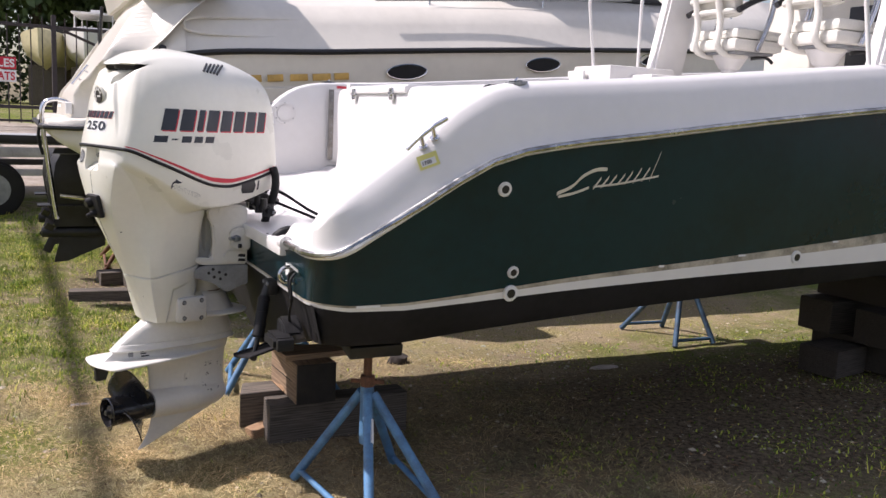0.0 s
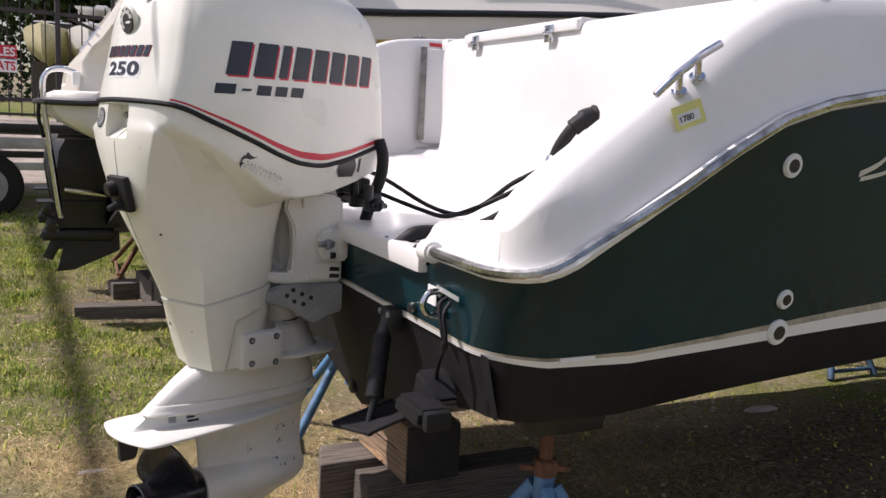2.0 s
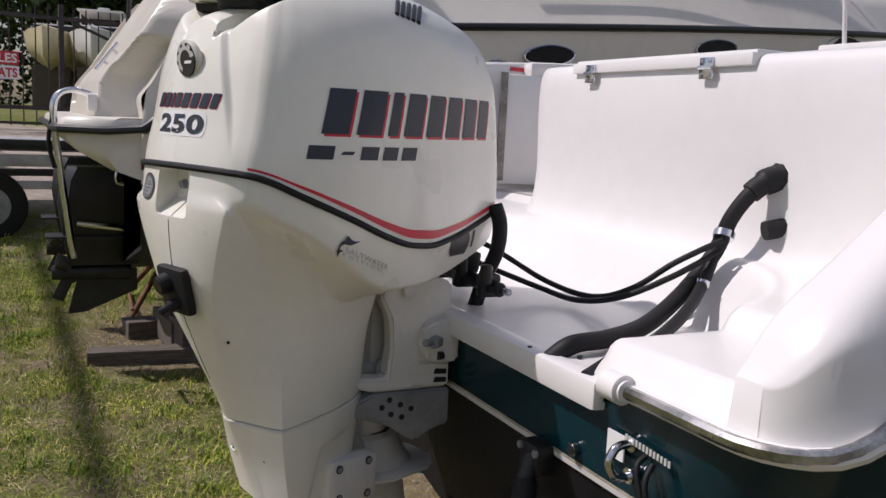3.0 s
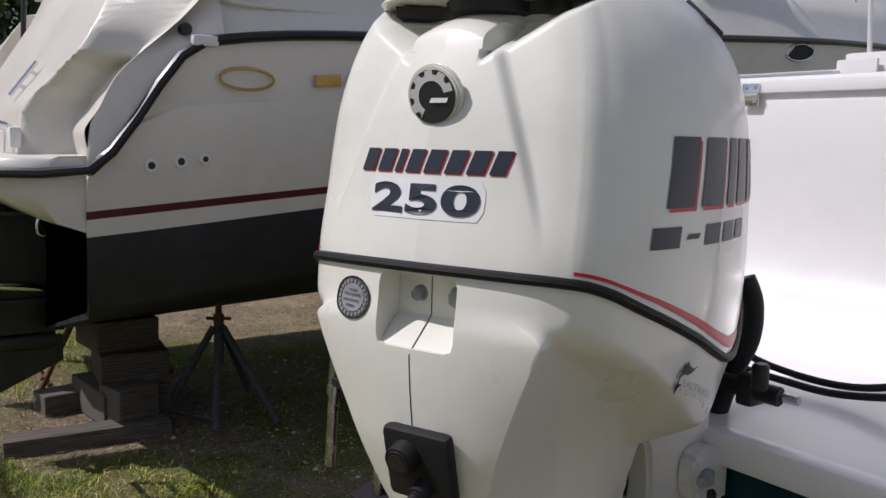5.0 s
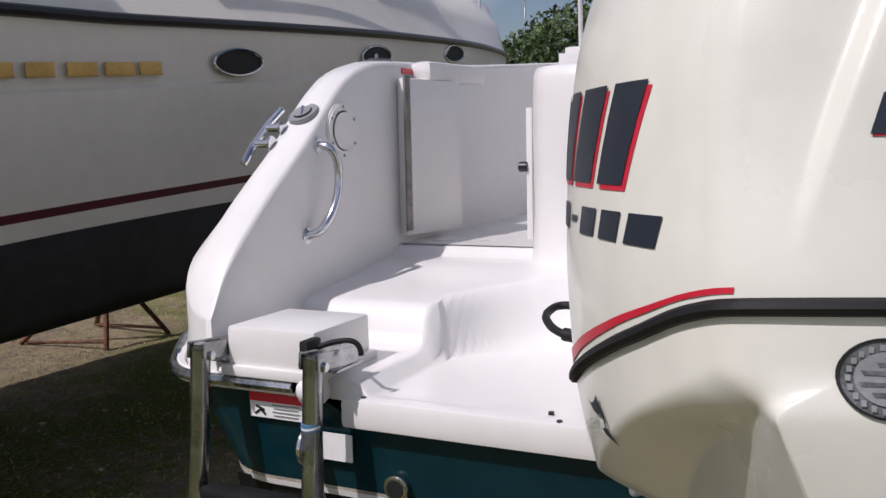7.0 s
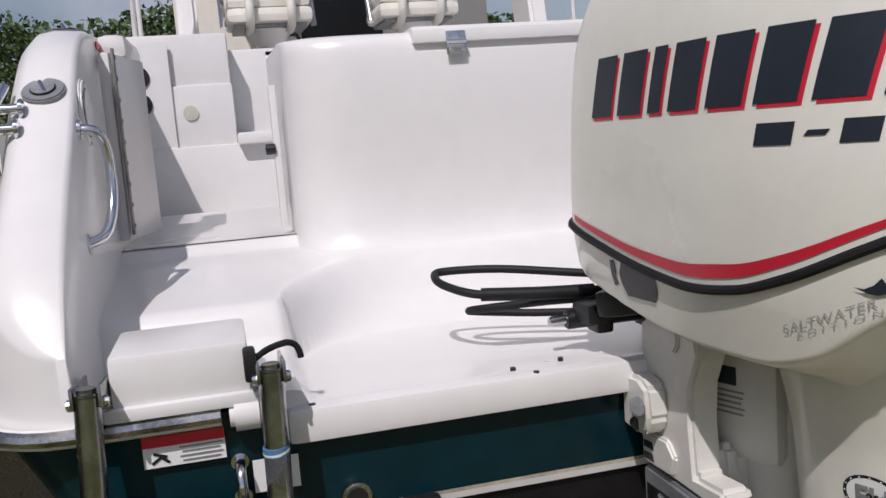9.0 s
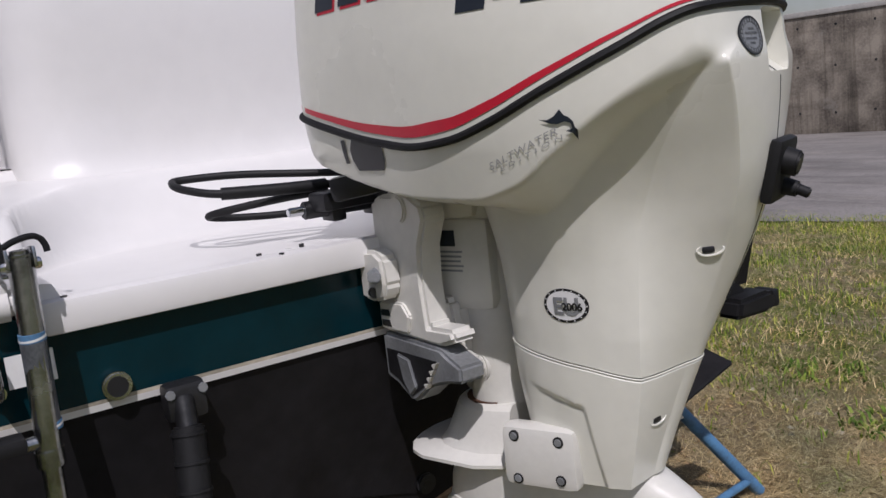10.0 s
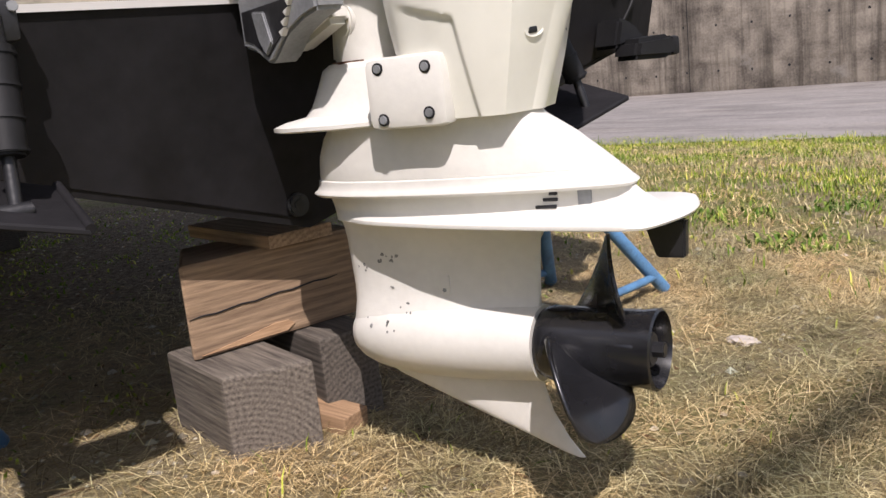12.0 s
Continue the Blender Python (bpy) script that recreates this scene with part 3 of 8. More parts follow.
def seam_ring(dz, grow=0.0):
    ring = []
    for s, w in RING:
        z = 1.45
        for _ in range(4):
            z = SEAM(U_AFT(z) + (U_FRONT(z) - U_AFT(z)) * s) + dz
        ring.append(shell(s, w, z, grow))
    return ring


def scoop(p):
    """Air scoop below the overhanging top at the back of the cover, either side of a raised centre panel."""
    q = p.copy()
    if q.x > 0.26:
        return q
    av, z = abs(q.y), q.z
    edge = 0.080 + (1.80 - z) * 0.44 - 0.35 * (1.80 - z) ** 2
    foot = 1.838 - 0.012 * (av / 0.05) ** 2 if av < 0.055 else 1.79 + (av - 0.055) * 0.62
    if z < 1.888:
        q.x += 0.085 * ease((z - foot) / 0.055) * ease((0.18 - av) / 0.022)
    else:
        q.x -= 0.014 * ease((0.19 - av) / 0.03) * ease((1.93 - z) / 0.03)
    if 1.55 < z < 1.86:
        q.x += 0.0120 * ease((z - 1.545) / 0.16) * ease((av - edge + 0.006) / 0.013) * ease(1 - (av - edge) / 0.12)
    return q


def cover_mesh():
    base = seam_ring(0.004)
    rings = []
    zs = list(np.linspace(0, 1, 130))
    for k in zs:
        ring = []
        for (s, w), b in zip(RING, base):
            z = b.z + (1.965 - b.z) * k
            ring.append(scoop(shell(s, w, z)))
        rings.append(ring)
    c = Vector((0.30, 0, 1.972))
    for k in (0.5, 0.85):
        rings.append([p.lerp(c, k) + Vector((0, 0, 0.004 * k)) for p in rings[-1 if k == 0.5 else -2]])
    return loft(rings, True, False, True)


v, f = cover_mesh()
cover = link_mesh("cowl_cover", v, f, COWL, engine, "glossy off-white engine cover with an air scoop at the back", angle=40)

base = seam_ring(-0.004)
rings = [[p.lerp(Vector((0.35, 0, p.z)), 0.25) for p in base], base]
JOINT_Z = [JOINT(shell(s, w, 0.95).x) for s, w in RING]
LOW_Z = list(np.linspace(1, 0, 110))
for k in LOW_Z[1:]:
    rings.append([shell(s, w, z0 + 0.003 + (b.z - z0 - 0.003) * k) for (s, w), b, z0 in zip(RING, base, JOINT_Z)])
v, f = loft(rings, True, False, True)
cowl_tree = BVHTree.FromPolygons([tuple(q) for q in v], f)
lower_cowl = link_mesh("lower_cowl", v, f, COWL, engine, "off-white lower engine housing tapering downward", angle=40)
rings = []


def panel_step(p):
    """Shallow moulded recess on each side of the lower leg panel."""
    du = ease((p.x - 0.240 - (p.z - 0.745) * 0.13) / 0.010)
    dz = ease((0.876 + (p.x - 0.257) * 0.284 - p.z) / 0.008)
    return Vector((p.x, p.y - math.copysign(0.0065 * du * dz * ease((0.385 - p.x) / 0.06), p.y), p.z))


for k in [1.0, 0.988] + list(np.linspace(0.97, 0.0, 44)):
    rings.append([panel_step(shell(s, w, 0.715 + (z0 - 0.718) * k, 0.0005 if k == 1 else 0.003)) for (s, w), z0 in zip(RING, JOINT_Z)])
v, f = loft(rings, True, True, True)
lower_panel = link_mesh("leg_panel", v, f, COWL, engine, "off-white lower leg panel", angle=40)

ring = seam_ring(0.0, 0.002)
v, f = tube_mesh(ring, 0.0072, 8, True)
link_mesh("rubber_seal", v, f, RUBBER, engine, "black rubber seal round the cowl joint")
# red stripes, one on each side, tapering towards the back
for sign in (1, -1):
    rows = []
    for k in range(41):
        u = -0.003 + 0.798 * (k / 40) ** 1.4
        wide = float(np.interp(u, [0.05, 0.25, 0.42, 0.6, 0.8], [0.005, 0.013, 0.021, 0.014, 0.009]))
        z0 = SEAM(u) + float(np.interp(u, [-0.012, 0.10, 0.3, 0.45, 0.8], [0.010, 0.016, 0.017, 0.016, 0.014]))
        uu = min(u, U_FRONT(z0) - 0.012)
        rows.append([Vector((uu, side_v(uu, z0, sign) + sign * 0.0016, z0)), Vector((uu, side_v(uu, z0 + wide, sign) + sign * 0.0016, z0 + wide))])
    v, f = loft(rows, False)
    link_mesh("red_stripe", v, f, RED, engine, "red vinyl stripe")


def section(u0, u1, h, z, sharp_aft=0.5, n=24):
    """Flattened streamlined ring from u1 (front, rounded) to u0 (aft)."""
    out = []
    for k in range(n):
        a = 2 * math.pi * k / n
        s = 0.5 + 0.5 * math.cos(a)
        w = math.copysign(abs(math.sin(a)) ** 0.6, math.sin(a))
        w *= 1 - sharp_aft * (1 - s) ** 2
        out.append(Vector((u0 + (u1 - u0) * s, h * w, z)))
    return out


# flare below the leg panel: flat sides, a straight ridge sloping aft, a ledge under the yoke in front
rings = [section(a, b, h, z, sh, 40) for a, b, h, z, sh in ((0.192, 0.600, 0.100, 0.720, 0.25), (0.180, 0.612, 0.1015, 0.706, 0.3), (0.152, 0.625, 0.103, 0.690, 0.38), (0.121, 0.634, 0.1045, 0.671, 0.45), (0.103, 0.640, 0.1055, 0.657, 0.48), (0.082, 0.643, 0.1065, 0.641, 0.5), (0.052, 0.646, 0.108, 0.617, 0.52), (0.050, 0.6455, 0.1075, 0.614, 0.52))]
v, f = loft(rings, True, True, True)
link_mesh("leg_flare", v, f, LEG, engine, "off-white flared lower leg")
rings = [section(0.051, 0.646, 0.1075, 0.6135, 0.45, 40), section(0.047, 0.649, 0.1105, 0.6115, 0.45, 40), section(0.036, 0.650, 0.1115, 0.602, 0.48, 40), section(0.027, 0.655, 0.114, 0.594, 0.46, 40), section(0.022, 0.661, 0.1175, 0.590, 0.45, 40), section(0.021, 0.662, 0.118, 0.587, 0.45, 40), section(0.026, 0.656, 0.113, 0.582, 0.45, 40), section(0.05, 0.640, 0.095, 0.580, 0.5, 40)]
v, f = loft(rings, True, True, True)
link_mesh("splash_plate", v, f, LEG, engine, "off-white splash lip round the leg")
# neck between the splash lip and the plate, drawn out aft into a thin ridge
rings = [section(0.030, 0.634, 0.094, 0.584, 0.72, 40), section(0.014, 0.630, 0.092, 0.570, 0.76, 40), section(-0.004, 0.627, 0.091, 0.558, 0.78, 40), section(-0.018, 0.625, 0.092, 0.548, 0.78, 40), section(-0.040, 0.623, 0.098, 0.541, 0.72, 40), section(-0.055, 0.622, 0.100, 0.534, 0.70, 40)]
v, f = loft(rings, True, True, True)
neck = link_mesh("gearcase_neck", v, f, LEG, engine, "off-white neck above the plate")
neck_tree = BVHTree.FromPolygons([tuple(q) for q in v], f)
rings = [section(0.135, 0.620, 0.078, 0.540, 0.6, 40), section(0.160, 0.619, 0.068, 0.528, 0.65, 40), section(0.190, 0.618, 0.056, 0.512, 0.75, 40), section(0.203, 0.6165, 0.048, 0.488, 0.8, 40), section(0.2075, 0.615, 0.044, 0.44, 0.82, 40), section(0.211, 0.6125, 0.044, 0.395, 0.8, 40), section(0.213, 0.613, 0.050, 0.365, 0.6, 40), section(0.213, 0.616, 0.061, 0.340, 0.3, 40), section(0.213, 0.618, 0.066, 0.322, 0.2, 40)]
v, f = loft(rings, True, True, True)
strut = link_mesh("gearcase_strut", v, f, LEG, engine, "off-white strut of the gearcase with chipped paint")
gear_trees = [BVHTree.FromPolygons([tuple(q) for q in v], f)]
# anti-ventilation plate: a long taper in front, rounded to a blunt point aft
half_plate = spline([(0.600, 0.0, 0), (0.585, 0.050, 0), (0.53, 0.086, 0), (0.45, 0.108, 0), (0.32, 0.130, 0), (0.16, 0.143, 0), (0.02, 0.147, 0), (-0.020, 0.143, 0), (-0.038, 0.128, 0), (-0.052, 0.090, 0), (-0.064, 0.045, 0), (-0.068, 0.0, 0)], 4)
plate = [(p.x, p.y) for p in half_plate] + [(p.x, -p.y) for p in half_plate[-2:0:-1]]
rings = []
for k, z in ((0.90, 0.545), (0.965, 0.5425), (0.992, 0.540), (1.0, 0.5365), (0.994, 0.533), (0.96, 0.5315)):
    rings.append([Vector((0.25 + (x - 0.25) * (k if x < 0.25 else 1 - (1 - k) * 0.3), y * k, z)) for x, y in plate])
v, f = loft(rings, True, True, True)
link_mesh("anti_ventilation_plate", v, f, LEG, engine, "off-white plate above the propeller")
# torpedo and skeg
prof = [(0.629, 0.003), (0.6275, 0.014), (0.622, 0.028), (0.611, 0.042), (0.592, 0.054), (0.56, 0.065), (0.51, 0.073), (0.44, 0.077), (0.35, 0.076), (0.27, 0.072), (0.212, 0.068)]
rings = [[Vector((u, r * math.cos(2 * math.pi * k / 28), 0.298 + r * math.sin(2 * math.pi * k / 28) * (1.0 if math.sin(2 * math.pi * k / 28) > 0 else 1.05))) for k in range(28)] for u, r in prof]
v, f = loft(rings, True, True, True)
gear_trees.append(BVHTree.FromPolygons([tuple(q) for q in v], f))
link_mesh("gearcase", v, f, LEG, engine, "off-white torpedo-shaped gearcase with chipped paint")
rings = [section(0.225, 0.600, 0.034, 0.262, 0.6, 32), section(0.222, 0.572, 0.026, 0.243, 0.6, 32), section(0.219, 0.535, 0.019, 0.215, 0.6, 32), section(0.206, 0.402, 0.013, 0.165, 0.6, 32), section(0.178, 0.262, 0.009, 0.115, 0.6, 32), section(0.156, 0.190, 0.006, 0.088, 0.5, 32), section(0.150, 0.165, 0.004, 0.081, 0.5, 32)]
v, f = loft(rings, True, True, True)
link_mesh("skeg", v, f, LEG, engine)

# propeller
prop = link_mesh("propeller", *loft([[Vector((u, r * math.cos(2 * math.pi * k / 28), 0.298 + r * math.sin(2 * math.pi * k / 28))) for k in range(28)] for u, r in ((0.212, 0.050), (0.209, 0.062), (0.19, 0.068), (0.10, 0.067), (0.03, 0.067), (0.002, 0.071), (-0.001, 0.066), (0.03, 0.058), (0.05, 0.056))], True, True, False), PROP, engine, "glossy black three-bladed propeller")
for b in range(3):
    a0 = radians(99 + 120 * b)
    rows = []
    for i in range(13):
        q = i / 12
        r = 0.058 + 0.140 * q
        span = (0.072 + 0.034 * math.sin(math.pi * min(1, q * 1.05))) * (1 - q ** 3.2) ** 0.5 + 0.004
        pitch = math.atan2(0.080, r)
        row = []
        for j in range(11):
            t = (j / 10 - 0.5) * 2
            du = span * t * math.sin(pitch) * 1.1
            dang = -span * t * math.cos(pitch) / r - 0.12 * q
            row.append(Vector((0.112 - du * 0.9 - 0.030 * q, r * math.cos(a0 + dang), 0.298 + r * math.sin(a0 + dang))))
        rows.append(row)
    v, f = loft(rows, False)
    bl = link_mesh("blade", v, f, PROP, prop)
    so = bl.modifiers.new("thick", "SOLIDIFY")
    so.thickness, so.offset = 0.006, 0

# ---- green motor boat ----
CY = 0.20
boat = thing("motor_boat", (0.2, CY, 0), "white fibreglass motor boat with dark green sides on stands", "boat")
# heights along the length, by world x
RAIL_Z = smooth_table([(0.15, 1.180), (0.25, 1.190), (0.36, 1.242), (0.54, 1.347), (0.726, 1.462), (0.973, 1.580), (1.24, 1.630), (1.676, 1.684), (2.158, 1.746), (3.167, 1.861), (5, 2.03), (7.4, 2.22)])
GOLD_Z = smooth_table([(0.15, 0.980), (0.24, 0.978), (0.5, 0.970), (0.8, 0.990), (1.354, 1.043), (2.337, 1.115), (3.418, 1.207), (7.4, 1.62)])
BOOT_Z = smooth_table([(0.15, 0.962), (0.24, 0.958), (0.5, 0.940), (0.81, 0.954), (1.37, 0.987), (2.37, 1.026), (3.47, 1.056), (7.4, 1.3)])
CHINE_Z = smooth_table([(0.15, 0.815), (0.58, 0.807), (0.835, 0.829), (1.7, 0.885), (3.5, 0.975), (5.5, 1.12), (7.4, 1.5)])
KEEL_Z = smooth_table([(0.15, 0.500), (1.0, 0.53), (3.5, 0.62), (5.8, 0.82), (7.4, 1.40)])
COAM_P = smooth_table([(0.15, 1.235), (0.19, 1.282), (0.26, 1.396), (0.40, 1.534), (0.58, 1.676), (0.78, 1.846), (0.87, 1.885), (0.95, 1.903), (1.25, 1.925), (1.55, 1.945), (3.2, 2.09), (5, 2.24), (7.4, 2.45)])
COAM_Z = smooth_table([(0.15, 1.235), (0.2, 1.275), (0.26, 1.365), (0.40, 1.478), (0.60, 1.625), (0.79, 1.780), (0.96, 1.862), (1.25, 1.895), (1.55, 1.920), (3.2, 2.09), (5, 2.24), (7.4, 2.45)])
HALF = smooth_table([(0.15, 1.0), (3.5, 1.0), (4.8, 0.93), (6.0, 0.72), (7.0, 0.33), (7.4, 0.02)])


def plan(half, inset=0.0, r=0.17, n=8):
    """Plan path from the starboard bow round the stern to the port bow: world x, y, side factor."""
    xs = [7.4 - (7.4 - 0.6) * (k / 46) for k in range(47)]
    pts = [(x, CY - half * HALF(x)) for x in xs]
    x0, cy0 = 0.205 + inset + r, half - r
    for k in range(1, n + 1):
        a = math.pi / 2 * k / n
        pts.append((x0 - r * math.sin(a), CY - (cy0 + r * math.cos(a))))
    m = 20
    for k in range(1, m):
        pts.append((x0 - r, CY - cy0 + 2 * cy0 * k / m))
    right = pts[:47 + n]
    return pts + [(x, 2 * CY - y) for x, y in reversed(right)]


def hull_band(name, rows, mat, parent, label="", transom_top=None):
    """Skin between plan lines at given half widths and heights."""
    v, f = loft(rows, False)
    v = [q - Vector((0.2, CY, 0)) for q in v]
    return link_mesh(name, v, f, mat, parent, label, angle=50)


def line(half, zf, inset=0.0, dz=0.0, r=0.17):
    return [Vector((x, y, zf(x) + dz)) for x, y in plan(half, inset, r)]


def at_transom(row, z, y_lo, y_hi):
    """Drop the part of a line over the engine well to the height of the transom cap."""
    return [Vector((q.x, q.y, z)) if q.x < 0.24 and y_lo < q.y < y_hi else q for q in row]


def drop(row):
    return at_transom(row, 1.125, -0.60, 1.00)


def mixed(za, zb, t):
    return lambda x: za(x) * (1 - t) + zb(x) * t


green_rows = [line(1.185 + 0.115 * t, mixed(GOLD_Z, RAIL_Z, t), 0.02 - 0.02 * t) for t in (0, 0.25, 0.5, 0.75)] + [drop(line(1.30, RAIL_Z))]
hull_band("green_side", green_rows, GREEN, boat, "dark green glossy hull side")
hull_band("gold_stripe", [line(1.186, GOLD_Z, 0.019), line(1.184, mixed(GOLD_Z, BOOT_Z, 0.35), 0.019)], material("worn_tan_stripe", (0.42, 0.38, 0.30), 0.5, var=0.3, scale=9, spots=0.6), boat, "worn tan pinstripe")
hull_band("white_stripe", [line(1.184, mixed(GOLD_Z, BOOT_Z, 0.35), 0.019), line(1.180, BOOT_Z, 0.022)], GEL, boat, "white boot stripe")


def rake_x(z):
    """The transom leans: its foot lies farther forward than its top."""
    return 0.234 + 0.25 * max(0.0, 0.955 - z)


def bottom_lines():
    rows = [line(1.180, BOOT_Z, 0.022), line(1.150, CHINE_Z, 0.03, 0.01), line(1.135, CHINE_Z, 0.035, -0.012)]
    edge = plan(1.10, 0.04)
    for t in (0.12, 0.4, 0.7, 1.0):
        row = []
        for x, y in edge:
            k = (1 - t)
            row.append(Vector((x + 0.0, CY + (y - CY) * k, min(CHINE_Z(x) - 0.015, KEEL_Z(x) + (CHINE_Z(x) - 0.015 - KEEL_Z(x)) * 1.16 * (k if x > 0.3 else abs(y - CY) * k / 1.10)))))
        rows.append(row)
    return [[Vector((max(q.x, rake_x(q.z)), q.y, q.z)) for q in row] for row in rows]


hull_band("hull_bottom", bottom_lines(), BOTTOM, boat, "black painted hull bottom")
# transom below the waterline
tv, tf = [], []
ys = np.linspace(-1.11, 1.11, 25)
for y in ys:
    foot = min(0.803, 0.484 + 0.316 * abs(y))
    tv.append(Vector((0.237 - 0.2, y, 0.966)))
    tv.append(Vector((rake_x(foot) + 0.003 - 0.2, y, foot)))
tf = [(2 * i, 2 * i + 1, 2 * i + 3, 2 * i + 2) for i in range(len(ys) - 1)]
link_mesh("transom_bottom", tv, tf, BOTTOM, boat, "black painted lower transom")

# rub rail: white base and steel insert
rail_all = line(1.312, RAIL_Z, -0.014)
stbd = [q - Vector((0.2, CY, 0)) for q in rail_all if q.y < -0.66 + 0.0 and q.y < CY]
port = [q - Vector((0.2, CY, 0)) for q in rail_all if q.y > 1.06]
for run in (stbd, port):
    v, f = tube_mesh(run, 0.017, 8)
    link_mesh("rub_rail", v, f, GEL, boat, "white rub rail base")
    v, f = tube_mesh([q + Vector((0, 0, 0.004)) + Vector((0, math.copysign(0.012, q.y), 0)) * (1 if q.x > 0.2 else 0) + Vector((-0.012, 0, 0)) * (0 if q.x > 0.2 else 1) for q in run], 0.0125, 8)
    link_mesh("rail_insert", v, f, RAIL, boat, "dull steel rub rail insert")

# coamings: outer face, rounded top, inner wall, both sides
for sign in (-1, 1):
    rows = []
    xs = [0.2052, 0.2056, 0.2064, 0.2078, 0.2098, 0.2125, 0.216, 0.2205, 0.226, 0.233, 0.242, 0.253, 0.266, 0.28, 0.30, 0.33] + list(np.arange(0.38, 1.30, 0.05)) + [1.31, 1.32] + list(np.arange(1.36, 1.7, 0.05)) + list(np.arange(1.7, 7.35, 0.2))
    for x in xs:
        h = HALF(x)
        zr, zt = RAIL_Z(x), COAM_P(x) if sign > 0 else COAM_Z(x)
        k = min(1.0, (x - 0.2) / 0.16)
        pull = (0.17 if sign > 0 else 0.115) * (1 - math.sqrt(max(0, 1 - (1 - min(1, (x - 0.205) / 0.17)) ** 2)))
        inn = (1.135 if sign < 0 or x < 1.315 else 1.225) * h
        out = max(1.300 * h - pull, inn + 0.015)
        g = (out - inn) / (0.165 * h)
        deck = 1.18 if x < 1.05 else (1.30 if sign > 0 else 1.18)
        prof = [(out, zr), (out - 0.012 * g, zr + (zt - zr) * 0.4), (out - 0.03 * k * g, zt - 0.075 * k - 0.004), (out - (0.045 * k + 0.002) * g, zt - 0.03 * k), (out - 0.07 * g, zt - 0.006 * k), (out - 0.10 * g, zt), (inn + 0.012 * g, zt - 0.003 * k), (inn + 0.003 * g, zt - 0.009 * k), (inn, zt - 0.022 * k), (inn - 0.004, deck + (zt - deck) * 0.5), (inn - 0.012, deck)]
        rows.append([Vector((x - 0.2, sign * p, z)) for p, z in prof])
    rows.insert(0, [Vector((q.x - 0.001, q.y, min(q.z, RAIL_Z(0.206)))) for q in rows[0]])
    v, f = loft(rows, False)
    link_mesh("coaming", v, f, GEL, boat, "glossy white fibreglass coaming", angle=60)

# engine well floor and transom cap
box("transom_cap", (0.055, 1.62, 0.060), (0.010, 0, 1.146), GEL, boat, "white transom cap", 0.012)

# bench bulkhead across the stern of the cockpit, with a cove at its foot
def bench():
    prof = [(0.850, 1.318), (0.862, 1.330), (0.880, 1.348), (0.898, 1.385), (0.908, 1.44), (0.912, 1.52), (0.905, 1.70), (0.906, 1.78), (0.910, 1.82), (0.917, 1.842), (0.930, 1.856), (0.95, 1.862), (0.98, 1.864), (1.02, 1.865), (1.50, 1.871), (1.55, 1.872), (1.555, 1.84), (1.56, 1.2)]
    pts = spline([(x, 0, z) for x, z in prof], 3)
    rows = []
    for y in (-1.15, -0.9, -0.7, -0.4, 0.0, 0.4, 0.55, 0.62, 0.66, 0.685, 0.697, 0.70):
        k = max(0.0, (y - 0.55) / 0.15)
        r = 0.12 * (1 - math.sqrt(max(0, 1 - k * k)))
        rows.append([Vector((p.x + (r if p.x < 1.2 else 0) - 0.2, y, p.z if p.z > 1.39 else p.z)) for p in pts])
    v, f = loft(rows, False)
    f.append(tuple(range(len(rows) * len(pts) - len(pts), len(rows) * len(pts))))
    return v, f


v, f = bench()
link_mesh("stern_bench", v, f, GEL, boat, "white moulded stern bench bulkhead", angle=60)
# engine well: a floor that sweeps up in a cove to the platforms either side and to the bench
PLATFORM = smooth_table([(0.0, 1.203), (0.27, 1.205), (0.30, 1.215), (0.325, 1.275), (0.345, 1.297), (0.38, 1.303), (0.55, 1.320), (0.70, 1.345), (0.80, 1.352)])


def well_z(x, y):
    """Height of the moulded floor; boat's own x and y."""
    r, ex, ey = 0.34, 0.665, 0.785
    qx, qy = x - (ex - r), abs(y) - (ey - r)
    d = min(max(qx, qy), 0) + math.hypot(max(qx, 0), max(qy, 0)) - r
    fwd = max(qx, 0) / (math.hypot(max(qx, 0), max(qy, 0)) + 1e-6) if qx > 0 else 0.0
    wide = 0.026 + 0.15 * fwd ** 1.5
    top = PLATFORM(x)
    if y < 0:
        top = max(top, 1.203 + 0.05 * ease((x - 0.012) / 0.035))
    t = ease(1 + d / wide) if d < 0 else 1.0
    return 1.172 + (top - 1.172) * t


gx_ = [0.006] + list(np.arange(0.012, 0.80, 0.0125))
gy_ = list(np.arange(-1.14, 1.141, 0.015))
wv = [Vector((x, y, well_z(x, y) if x > 0.01 else (1.165 if -0.80 < y < 0.88 else well_z(x, y) - 0.012))) for y in gy_ for x in gx_]
wf = [(j * len(gx_) + i, j * len(gx_) + i + 1, (j + 1) * len(gx_) + i + 1, (j + 1) * len(gx_) + i) for j in range(len(gy_) - 1) for i in range(len(gx_) - 1)]
link_mesh("engine_well", wv, wf, GEL, boat, "white moulded engine well with curved sides", angle=60)
walk_prof = spline([(0.77, 0, 1.348), (0.79, 0, 1.352), (0.81, 0, 1.362), (0.83, 0, 1.374), (0.85, 0, 1.379), (0.88, 0, 1.381), (0.92, 0, 1.381), (1.9, 0, 1.385)], 3)
v, f = loft([[Vector((p.x, y, p.z)) for p in walk_prof] for y in (0.66, 0.9, 1.14)], False)
link_mesh("walkway", v, f, GEL, boat, "white moulded walkway to the stern door", angle=60)
lid = box("hatch_lid", (0.214, 0.214, 0.084), (0.088, 0.968, 1.260), GEL, boat, "white moulded locker lid", 0.010)
